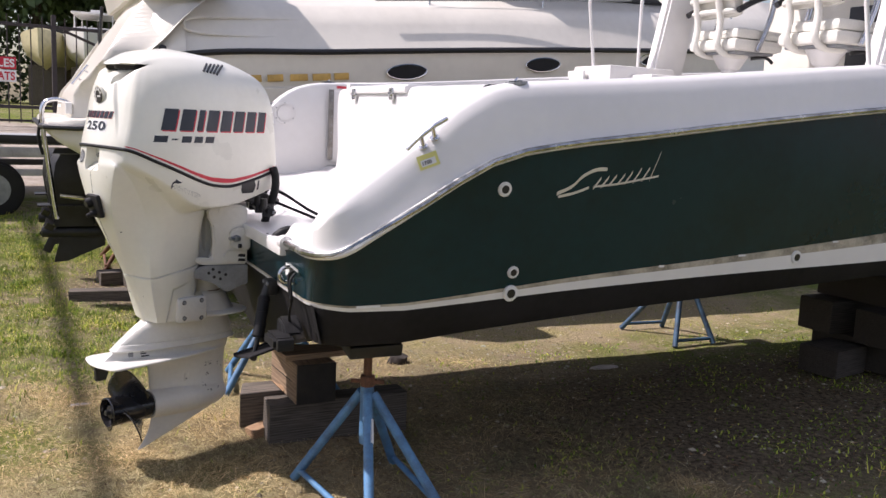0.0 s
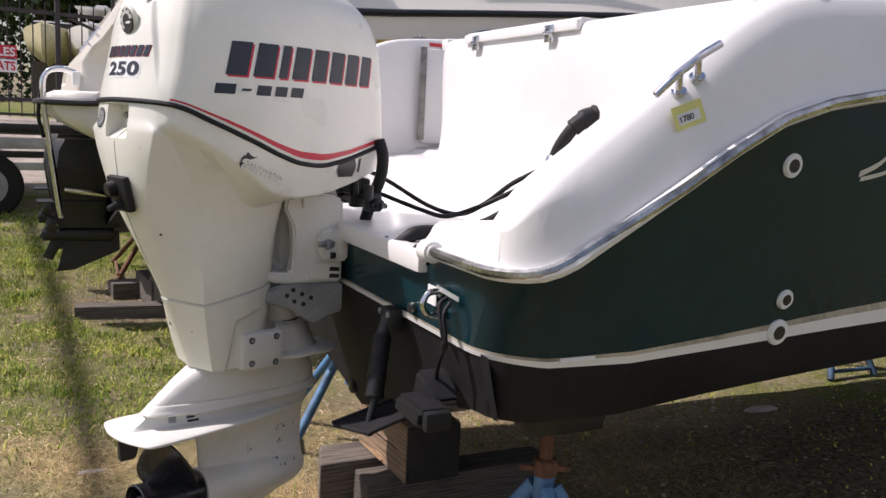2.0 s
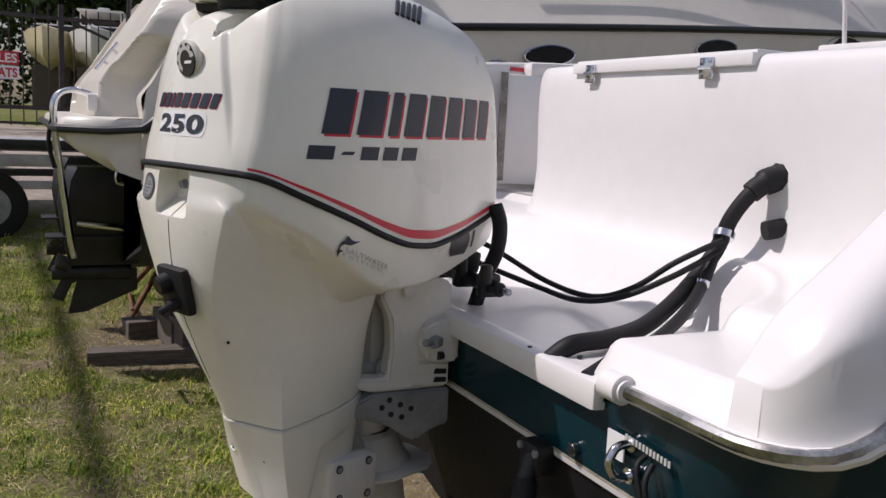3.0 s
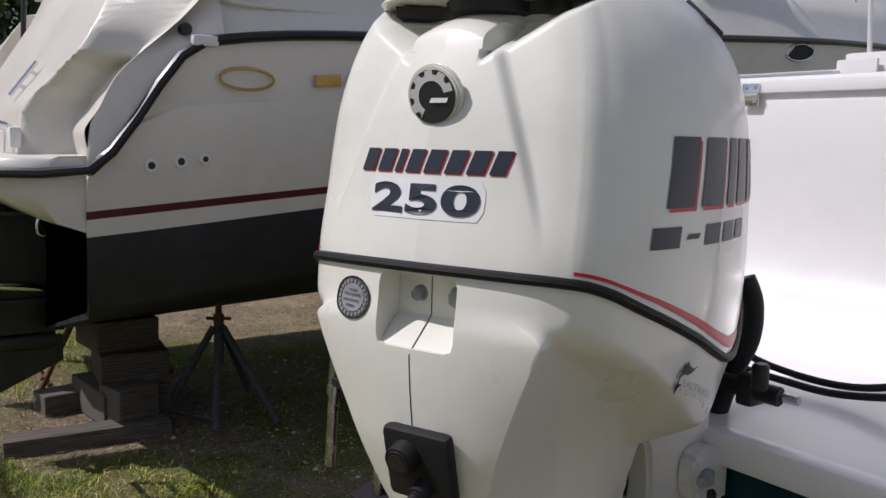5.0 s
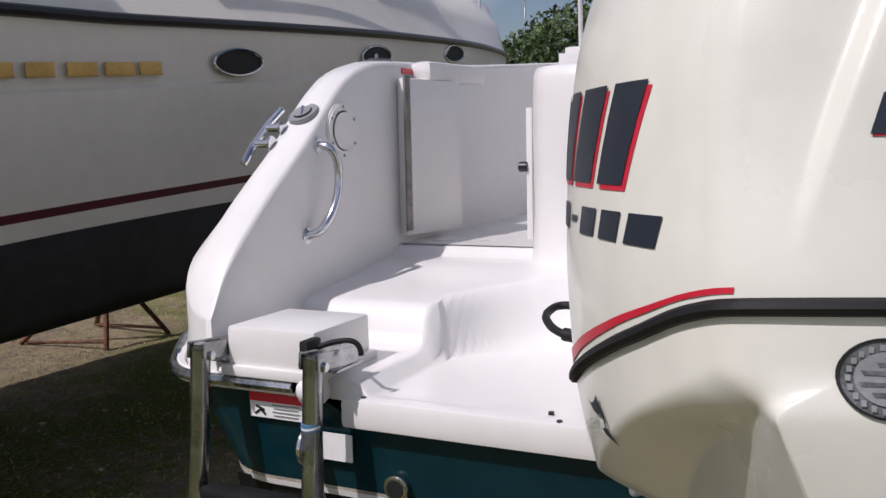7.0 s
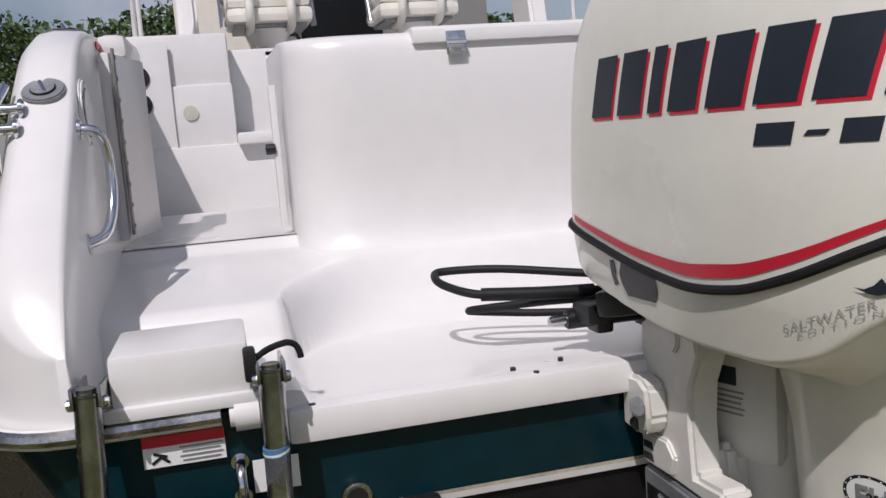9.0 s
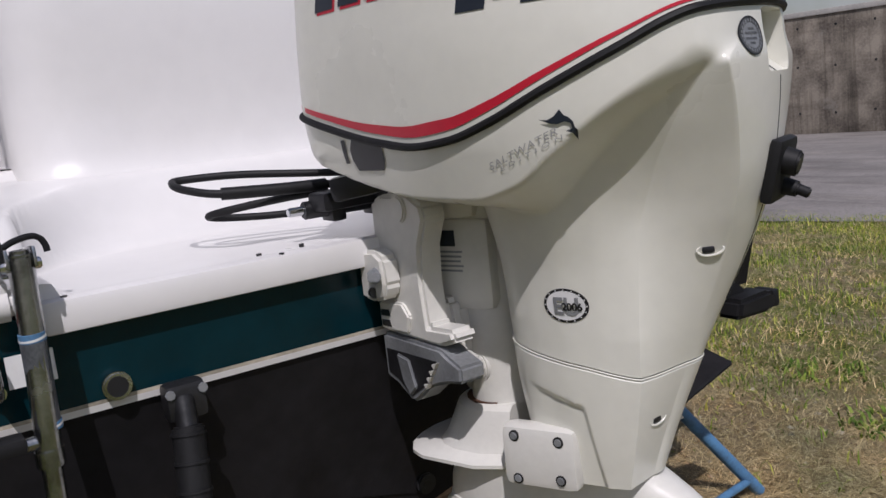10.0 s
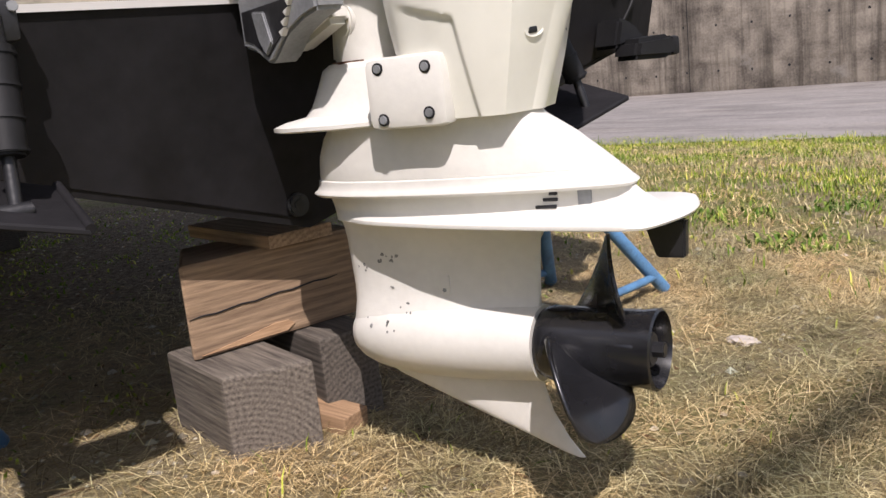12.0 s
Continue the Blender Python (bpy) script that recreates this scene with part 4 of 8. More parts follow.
box("lid_flange", (0.236, 0.236, 0.022), (0.088, 0.968, 1.211), GEL, boat, "white flange of the locker lid", 0.005)
box("cockpit_sole", (5.0, 2.2, 0.03), (3.9, 0, 1.16), GEL, boat, "", 0.005)

# ---- white cruiser behind ----
RY = 2.85
cruiser = thing("cabin_cruiser", (-0.2, RY, 0), "cream cabin cruiser with black rub rail and worn black bottom", "boat")
CR_HALF = 1.5
C_RAIL = smooth_table([(-0.2, 1.53), (-0.12, 1.60), (0.3, 2.095), (1.58, 2.215), (4.0, 2.41), (9.2, 2.75)])
C_STRIP = smooth_table([(-0.2, 1.34), (-0.04, 1.353), (1.29, 1.457), (4, 1.65), (9.2, 2.1)])
C_BOOT = smooth_table([(-0.2, 1.25), (-0.04, 1.262), (1.25, 1.37), (4, 1.52), (9.2, 1.95)])
C_CHINE = smooth_table([(-0.2, 0.92), (1.134, 1.01), (3.5, 1.15), (6, 1.35), (9.2, 2.0)])
C_KEEL = smooth_table([(-0.2, 0.55), (4, 0.75), (6.5, 1.0), (8.2, 1.5), (9.2, 2.2)])
C_HALF = smooth_table([(-0.2, 1.0), (3.0, 1.02), (5.0, 0.95), (6.8, 0.72), (8.2, 0.40), (9.2, 0.02)])


def cruiser_rows(levels, mat, name, label):
    xs = list(np.arange(-0.2, 9.21, 0.2))
    rows = []
    for half, zf in levels:
        row = [Vector((x, RY + CR_HALF - half * C_HALF(x), zf(x))) for x in reversed(xs)] + [Vector((x, RY + CR_HALF + half * C_HALF(x), zf(x))) for x in xs]
        rows.append([q - Vector((-0.2, RY, 0)) for q in row])
    v, f = loft(rows, False)
    return link_mesh(name, v, f, mat, cruiser, label, angle=50)


C_MID = lambda x: min(C_RAIL(x) - 0.03, 1.795 + 0.09 * x)
cruiser_rows([(1.46, lambda x: C_STRIP(x) + 0.02), (1.49, C_MID), (1.475, lambda x: C_MID(x) + 0.012), (1.50, C_RAIL)], GEL_OLD, "topside", "cream gelcoat hull side")
cruiser_rows([(1.455, lambda x: C_STRIP(x) - 0.015), (1.46, lambda x: C_STRIP(x) + 0.02)], MAROON, "maroon_stripe", "maroon stripe")
cruiser_rows([(1.45, C_BOOT), (1.455, lambda x: C_STRIP(x) - 0.015)], GEL_OLD, "boot_stripe", "cream boot stripe")
cruiser_rows([(0.0, C_KEEL), (1.40, C_CHINE), (1.42, lambda x: C_CHINE(x) + 0.03), (1.45, C_BOOT)], BOTTOM_OLD, "hull_bottom", "worn black bottom paint")
deck_level = lambda up: lambda x: C_RAIL(x) + up * min(1, max(0, (x + 0.2) / 0.25))
cruiser_rows([(1.50, C_RAIL), (1.46, deck_level(0.05)), (1.36, deck_level(0.22)), (1.25, deck_level(0.38)), (1.12, deck_level(0.42)), (0.9, deck_level(0.62)), (0.0, deck_level(0.66))], GEL_OLD, "deck", "white moulded deck and cabin side")
for sgn in (-1,):
    pts = [Vector((x + 0.2, CR_HALF + sgn * 1.51 * C_HALF(x), C_RAIL(x))) for x in np.arange(-0.2, 9.2, 0.1)]
    v, f = tube_mesh(pts, 0.024, 8)
    link_mesh("rub_rail", v, f, BLACK, cruiser, "black rub rail")
# stern: dark lower transom, cream counter under the swim platform, sloping moulded coaming
v = [Vector((0.0, y, z)) for y in (0.06, 1.5, 2.94) for z in (C_KEEL(-0.2) if y == 1.5 else 0.90, 1.28)]
link_mesh("stern_bottom", v, [(0, 1, 3, 2), (2, 3, 5, 4)], BOTTOM_OLD, cruiser, "worn black lower transom")
rows = []
for k in range(25):
    t = k / 24
    y = 0.06 + 2.88 * t
    e = max(0.0, abs(2 * t - 1) - 0.86) / 0.14
    back = 0.24 * (1 - math.sqrt(max(0, 1 - e * e)))
    rows.append([Vector((x, y, z)) for x, z in ((0.12, 1.20), (0.02, 1.262), (-0.14 + 0.1 * back, 1.315), (-0.30 + 0.5 * back, 1.41), (-0.37 + back, 1.475), (-0.395 + back, 1.53), (-0.38 + back, 1.575), (-0.34 + back, 1.592), (0.30, 1.60))])
v, f = loft(rows, False)
for r0 in (0, 24 * 9):
    f.append(tuple(range(r0, r0 + 9)))
link_mesh("swim_platform", v, f, GEL_OLD, cruiser, "cream moulded swim platform and counter", angle=50)
pts = [r[5] + Vector((-0.016, -0.014 if k < 4 else (0.014 if k > 20 else 0), -0.006)) for k, r in enumerate(rows)]
link_mesh("platform_rail", *tube_mesh([Vector((0.10, -0.014, 1.615)), Vector((0.0, -0.016, 1.54))] + pts + [Vector((0.0, 2.99, 1.54))], 0.022, 8), BLACK, cruiser, "black platform rub rail")
STERN_IN = smooth_table([(1.595, -0.21), (1.68, -0.20), (1.77, -0.185), (1.96, -0.05), (2.40, 0.24), (2.74, 0.50)])
STERN_OUT = smooth_table([(1.595, 0.01), (1.69, -0.005), (1.79, 0.055), (1.935, 0.135), (2.02, 0.22), (2.20, 0.42), (2.40, 0.60), (2.74, 1.0)])
STERN_RIDGE = smooth_table([(1.595, 0.27), (1.74, 0.30), (1.80, 0.29), (1.88, 0.24), (1.97, 0.17), (2.03, 0.07), (2.10, 0.07), (2.20, 0.11), (2.30, 0.19), (2.40, 0.28), (2.74, 0.50)])


def stern_point(y, z):
    """Sloping stern: a scoop at each side behind a curved ridge, a recessed way through between them."""
    edge = min(y, 2.96 - y)
    a, b = STERN_OUT(z), STERN_IN(z)
    x = a + (b - a) * ease((edge - STERN_RIDGE(z) + 0.030) / 0.055)
    x += 0.20 * ease((y - 2.04) / 0.03) * ease((2.62 - y) / 0.03) * ease((z - 1.66) / 0.05)
    return Vector((x, y, z))


side_y = list(np.linspace(0.02, 0.40, 39))
stern_y = side_y + list(np.linspace(0.44, 2.00, 24)) + list(np.linspace(2.03, 2.09, 9)) + list(np.linspace(2.15, 2.52, 6)) + [2.96 - y for y in reversed(side_y)]
stern_z = list(np.linspace(1.595, 1.66, 6)) + list(np.linspace(1.675, 2.10, 36)) + list(np.linspace(2.13, 2.74, 18))
v, f = loft([[stern_point(y, z) for y in stern_y] for z in stern_z], False)
link_mesh("stern_coaming", v, f, GEL_OLD, cruiser, "cream moulded stern shoulders with scoops", angle=60)
# flanks that close the shoulders down to the rub rail
tops = [(0.0, 1.60), (0.008, 1.69), (0.055, 1.79), (0.135, 1.935), (0.22, 2.02), (0.42, 2.20), (0.60, 2.36)]
top_z = smooth_table(tops)
for flip in (0, 1):
    rows = []
    for x in np.linspace(0.0, 0.60, 31):
        lo, hi = C_RAIL(x - 0.2), top_z(x)
        lean = 0.02 + 0.10 * ease((hi - 1.98) / 0.25)
        row = [Vector((x, lean * (k / 5) ** 1.5, lo + (hi - lo) * k / 5)) for k in range(6)]
        rows.append([Vector((q.x, 3.0 - q.y, q.z)) for q in row] if flip else row)
    v, f = loft(rows, False)
    link_mesh("stern_flank", v, f, GEL_OLD, cruiser, "cream moulded flank of the stern", angle=60)

# ---- concrete wall, road ----
wall = thing("wall_concrete", (8.8, -24.7, -1.0), "stained board-marked concrete retaining wall", "wall", kind="structure", turn=7.5)
box("wall_face", (140, 0.5, 3.8), (30, -0.25, 1.90), CONCRETE, wall, "", 0.02)
rx = list(np.arange(-60, -2, 2.0)) + list(np.arange(-2, 9, 0.2)) + list(np.arange(9, 80, 2.0))
VERGE = table([-60, -10, 0, 3, 5.6, 8, 12, 80], [-13, -12, -9.9, -8.26, -6.9, -6.0, -5.5, -5.5])
rv, rf = [], []
for x in rx:
    y0 = VERGE(x) + 0.10 * noise.noise((x * 1.3, 0, 0)) + 0.05 * noise.noise((x * 4.1, 2, 0))
    for k in range(13):
        y = y0 + (-26.0 + 0.13 * (x - 8.8) - y0) * k / 12
        rv.append((x, y, ground_z(x, y) + 0.02 + 0.012 * k))
rf = [(13 * i + k, 13 * i + k + 1, 13 * i + k + 14, 13 * i + k + 13) for i in range(len(rx) - 1) for k in range(12)]
road = link_mesh("road", rv, rf, ASPHALT)
tagged(road, "grey worn asphalt lane along the wall", "road", kind="structure")

# ---- engine details ----
def text_shape(body, height, spacing=1.0, bold=0.0):
    """Flat mesh of built-in lettering, its lower left corner at 0, 0; scaled to the given height. Returns vertices and faces."""
    cu = bpy.data.curves.new("lettering", "FONT")
    cu.body = body
    cu.space_character = spacing
    cu.offset = bold
    cu.resolution_u = 7
    ob = new("lettering", cu)
    bpy.context.view_layer.update()
    me = bpy.data.meshes.new_from_object(ob.evaluated_get(bpy.context.evaluated_depsgraph_get()))
    vs = np.array([v.co[:2] for v in me.vertices])
    fs = [tuple(p.vertices) for p in me.polygons]
    bpy.data.objects.remove(ob)
    bpy.data.curves.remove(cu)
    bpy.data.meshes.remove(me)
    vs -= vs.min(axis=0)
    vs *= height / vs[:, 1].max()
    return vs, fs


def on_cowl(sign, u, z, off=0.0022):
    """A point just off the skin of the lower housing."""
    hit, nor, _, _ = cowl_tree.ray_cast((u, sign * 0.6, z), (0, -sign, 0))
    nor = nor if nor.y * sign > 0 else -nor
    return hit + nor * off


def map_side(sign, off=0.0014):
    return lambda u, z: Vector((u, side_v(u, z, sign) + sign * off, z))


def map_back(off=0.0014):
    return lambda v, z: scoop(Vector((back_u(v, z), v, z))) - Vector((off, 0, 0))


def patch(name, fn, a0, a1, b0, b1, mat, parent, label="", shear=0.0, n=4, m=3, corner=0.0):
    """A vinyl patch laid on a surface, from a0 to a1 and b0 to b1, its top leaning by shear."""
    rows = []
    for j in range(m + 1):
        t = j / m
        cut = corner * abs(2 * t - 1) ** 4
        rows.append([fn(a0 + cut * (1 if a1 > a0 else -1) + (a1 - a0 - 2 * cut * (1 if a1 > a0 else -1)) * i / n + shear * t, b0 + (b1 - b0) * t) for i in range(n + 1)])
    v, f = loft(rows, False)
    return link_mesh(name, v, f, mat, parent, label)


def brand_blocks(fn_off, a0, a1, z0, z1, shear, mat, red, parent, name, label):
    """A maker's mark as eight plain slanted blocks over a thin red shadow."""
    widths = [1.0, 1.05, 0.5, 1.0, 1.05, 1.05, 1.05, 0.9]
    total = sum(widths) + 0.30 * 7
    step = (a1 - a0) / total
    a = a0
    h = z1 - z0
    sh = h * 0.055
    k = 1 if a1 > a0 else -1
    for w in widths:
        patch("mark_shadow", fn_off(0.0010), a + k * sh, a + step * w + k * sh, z0 - sh, z1 - sh, red, parent, "", shear)
        patch(name, fn_off(0.0018), a, a + step * w, z0, z1, mat, parent, label, shear)
        a += step * (w + 0.30)


for sign in (1, -1):
    side = lambda off, sign=sign: map_side(sign, off)
    if sign < 0:
        brand_blocks(side, 0.125, 0.685, 1.612, 1.705, 0.022, INK, RED, cover, "maker_mark", "dark navy vinyl block of the maker's mark")
    else:
        brand_blocks(side, 0.690, 0.125, 1.612, 1.705, -0.022, INK, RED, cover, "maker_mark", "dark navy vinyl block of the maker's mark")
    for k, (p, q) in enumerate(((0.0, 0.2), (0.26, 0.36), (0.42, 0.58), (0.63, 0.78), (0.83, 1.0))):
        a, b = (0.095, 0.365) if sign < 0 else (0.335, 0.070)
        z0, z1 = (1.560, 1.588) if k != 1 else (1.570, 1.577)
        patch("model_mark", side(0.0014), a + (b - a) * p, a + (b - a) * q, z0, z1, INK, cover, "", 0.006 if sign < 0 else -0.006, 3, 2)
    # cooling louvres high on the cover
    for k in range(5):
        p0, p1 = Vector((0.395 + 0.024 * k, sign * (0.197 - 0.006 * k), 1.911)), Vector((0.352 + 0.017 * k, sign * 0.241, 1.876 - 0.0026 * k))
        cyl("louvre", p0, p1, 0.0055, BLACK, cover, "dark louvre slot", n=8)
    # latch recess low on the front of the cowl
    fn = map_side(sign, 0.002)
    patch("latch_plate", fn, 0.545, 0.640, 1.322, 1.380, BLACK, lower_cowl, "black latch plate", 0, 4, 3, 0.01)
    patch("latch_slot", fn, 0.652, 0.664, 1.336, 1.380, BLACK, lower_cowl, "black slot", 0, 1, 2)
    # model lettering on the lower cowl
    for body, tall, long, mid, z0 in (("SALTWATER", 0.0120, 0.122, 0.250, 1.341), ("E D I T I O N", 0.0072, 0.108, 0.238, 1.331)):
        vs, fs = text_shape(body, tall, 1.1)
        out = []
        for x, y in vs:
            u = mid - sign * (x / vs[:, 0].max() - 0.5) * long
            out.append(on_cowl(sign, u, z0 - (u - 0.250) * 0.40 + y))
        link_mesh("lettering", out, fs, FAINT, lower_cowl, "thin grey lettering")
    fish = [(-0.034, 0.009), (-0.019, 0.007), (-0.006, 0.013), (0.006, 0.025), (0.013, 0.013), (0.020, 0.010), (0.028, 0.001), (0.030, -0.010), (0.034, -0.015), (0.026, -0.032), (0.024, -0.019), (0.013, -0.016), (0.025, -0.012), (0.023, -0.002), (0.013, 0.002), (-0.002, -0.002), (-0.014, 0.000)]
    vs = [on_cowl(sign, 0.187 - 0.8 * x if sign > 0 else 0.195 - 0.8 * x, 1.382 + 0.8 * y, 0.0035) for x, y in fish]
    me = bpy.data.meshes.new("fish_emblem")
    me.from_pydata([tuple(q) for q in vs], [], [tuple(range(len(vs)))])
    finish("fish_emblem", me, INK, lower_cowl, "small dark fish emblem", smooth=False)

# back of the cover: maker's mark, power figure, round emblem
brand_blocks(map_back, 0.112, -0.112, 1.652, 1.682, -0.010, INK, RED, cover, "maker_mark", "dark navy vinyl block of the maker's mark")
patch("figure_ground", map_back(0.0008), 0.090, -0.090, 1.592, 1.644, LABEL, cover, "white sticker outline", 0, 8, 4, 0.008)
vs, fs = text_shape("250", 0.040, 1.06, 0.035)
scale = 0.168 / vs[:, 0].max()
link_mesh("figure", [map_back(0.0022)(0.084 - x * scale, 1.598 + y) for x, y in vs], fs, INK, cover, "dark navy figures", smooth=False)
eu = map_back(0)(-0.004, 1.752).x - 0.002
emblem = cyl("emblem", (eu + 0.004, -0.004, 1.752), (eu - 0.010, -0.004, 1.750), 0.041, COWL, cover, "round emblem boss", n=36, bevel=0.003)
disc = cyl("emblem_disc", (eu - 0.008, -0.004, 1.750), (eu - 0.0125, -0.004, 1.7497), 0.0345, BLACK, emblem, "black round emblem", n=36)
gv_, gf_ = [], []
teeth = 60
for k in range(teeth + 1):
    a = radians(12 + 228 * k / teeth)
    ro = 0.0335 if (k % 10) < 6 else 0.0275
    for r in (0.0195, ro):
        gv_.append(Vector((eu - 0.0134 - 0.0667 * r * math.sin(a), -0.004 - r * math.cos(a), 1.7497 + r * math.sin(a))))
gf_ = [(2 * k, 2 * k + 1, 2 * k + 3, 2 * k + 2) for k in range(teeth)]
link_mesh("emblem_gear", gv_, gf_, SILVER, emblem, "silver toothed ring", smooth=False)
patch("emblem_bar", lambda v, z: Vector((eu - 0.0146, v, z)), -0.002, -0.028, 1.7415, 1.7475, LABEL, emblem, "white bar", -0.003, 2, 1)
# dark air intake slot under the top lip
rows = []
for k in range(17):
    vv = -0.132 + 0.264 * k / 16
    u = scoop(Vector((back_u(vv, 1.86), vv, 1.86))).x
    rows.append([Vector((u - 0.001, vv, 1.870)), Vector((u - 0.004, vv, 1.886)), Vector((u + 0.03, vv, 1.889)), Vector((u + 0.03, vv, 1.862))])
v, f = loft(rows, True, True, True)
link_mesh("air_intake", v, f, BLACK, cover, "dark air intake slot")

# pocket in the back of the lower cowl, cut through the shell
cutter = box("pocket_cutter", (0.10, 0.122, 0.098), (-0.055, -0.004, 1.472), None, None, "", 0.014)
cutter.matrix_world = pose(-0.4456, 0.0133, 0, 0, 0, ENG_TURN)
bo = lower_cowl.modifiers.new("pocket", "BOOLEAN")
bo.object, bo.operation, bo.solver = cutter, "DIFFERENCE", "EXACT"
bpy.context.view_layer.update()
cut = bpy.data.meshes.new_from_object(lower_cowl.evaluated_get(bpy.context.evaluated_depsgraph_get()))
lower_cowl.modifiers.remove(bo)
lower_cowl.data = cut
lower_cowl.data.polygons.foreach_set("use_smooth", [True] * len(cut.polygons))
lower_cowl.data.set_sharp_from_angle(angle=radians(38))
bpy.data.objects.remove(cutter)
pu = -0.055 + 0.05
box("pocket_lining", (0.010, 0.130, 0.106), (pu + 0.002, -0.004, 1.472), COWL, lower_cowl, "off-white pocket lining", 0.002)
prism("pocket_ramp", [(pu + 0.004, 1.416), (pu + 0.004, 1.460), (pu - 0.006, 1.457), (back_u(0, 1.418) + 0.004, 1.420), (back_u(0, 1.418) + 0.006, 1.416)], 0.1205, pose(0, -0.004, 0, 90, 0, 0), COWL, lower_cowl, "off-white sloping pocket floor", 0.002)
link_mesh("joint_line", *tube_mesh([Vector((pu - 0.0035, 0.0, 1.515)), Vector((pu - 0.0035, 0.0, 1.461)), Vector((pu - 0.0068, 0.0, 1.4575)), Vector((back_u(0, 1.418) + 0.003, 0.0, 1.4205))], 0.0007, 6), DARKMETAL, lower_cowl, "dark joint line")
for vv, r in ((0.018, 0.009), (-0.045, 0.013)):
    cyl("pocket_bolt", (pu, vv, 1.489), (pu - 0.016, vv, 1.487), r, GREY, lower_cowl, "grey hexagon bolt", n=6, bevel=0.001)
    cyl("washer", (pu, vv, 1.489), (pu - 0.005, vv, 1.488), r * 1.25, GREY, lower_cowl, "", n=18)
# joint line down the back
pts = [Vector((back_u(0, z) - 0.0004, 0.0, z)) for z in list(np.linspace(1.416, 1.335, 8)) + list(np.linspace(1.33, 1.05, 12))]
link_mesh("joint_line", *tube_mesh(pts, 0.0007, 6), DARKMETAL, lower_cowl, "dark joint line")
# round silver badge
BADGE = material("dull_badge_grey", (0.16, 0.165, 0.17), 0.5, 0.3, var=0.4, scale=30, spots=0.8)
bz, bv = 1.478, 0.105
ring = []
for k in range(33):
    a = 2 * math.pi * k / 32
    ring.append((math.cos(a), math.sin(a)))
for nm, r0, r1, off, mat, lab in (("badge", 0.0, 1.0, 0.0012, BADGE, "round grey emissions badge"), ("badge_rim", 0.93, 1.0, 0.0022, DARKMETAL, "dark badge rim"), ("badge_centre", 0.0, 0.66, 0.0022, GREY, "mottled grey badge centre")):
    vs, fs = [], []
    for c, s_ in ring:
        for r in (max(r0, 0.02), r1):
            vs.append(map_back(off)(bv + 0.034 * r * c, bz + 0.029 * r * s_))
    fs = [(2 * k, 2 * k + 1, 2 * k + 3, 2 * k + 2) for k in range(32)]
    link_mesh(nm, vs, fs, mat, lower_cowl, lab)
for k in range(22):
    a = 2 * math.pi * k / 22
    patch("badge_bar", map_back(0.003), bv + 0.0265 * math.cos(a) - 0.0018, bv + 0.0265 * math.cos(a) + 0.0018, bz + 0.0225 * math.sin(a) - 0.0022, bz + 0.0225 * math.sin(a) + 0.0022, GREY, lower_cowl, "", 0, 1, 1)
for dz, a, b in ((0.010, -0.010, 0.006), (0.004, -0.017, 0.016), (-0.004, -0.014, 0.018), (-0.011, -0.006, 0.010)):
    patch("badge_mark", map_back(0.003), bv + a, bv + b, bz + dz - 0.0016, bz + dz + 0.0016, BADGE, lower_cowl, "", 0.002, 2, 1)
# rubber water outlet on the back
ou = back_u(0.0, 1.27)
outlet = box("water_outlet", (0.022, 0.105, 0.105), (ou - 0.006, -0.014, 1.266), RUBBER, engine, "black rubber water outlet plate", 0.010, (0, -13, 0))
cyl("nozzle", (ou, 0.0, 1.286), (ou - 0.042, 0.0, 1.274), 0.025, RUBBER, outlet, "", r1=0.021, n=18, bevel=0.003)
cyl("nozzle_bore", (ou - 0.030, 0.0, 1.278), (ou - 0.0425, 0.0, 1.2738), 0.014, BLACK, outlet, "", n=14)
cyl("nozzle", (ou, -0.024, 1.240), (ou - 0.034, -0.024, 1.230), 0.016, RUBBER, outlet, "", r1=0.013, n=14, bevel=0.003)
cyl("nozzle_tip", (ou - 0.032, -0.024, 1.231), (ou - 0.050, -0.024, 1.223), 0.009, RUBBER, outlet, "", n=12, bevel=0.002)
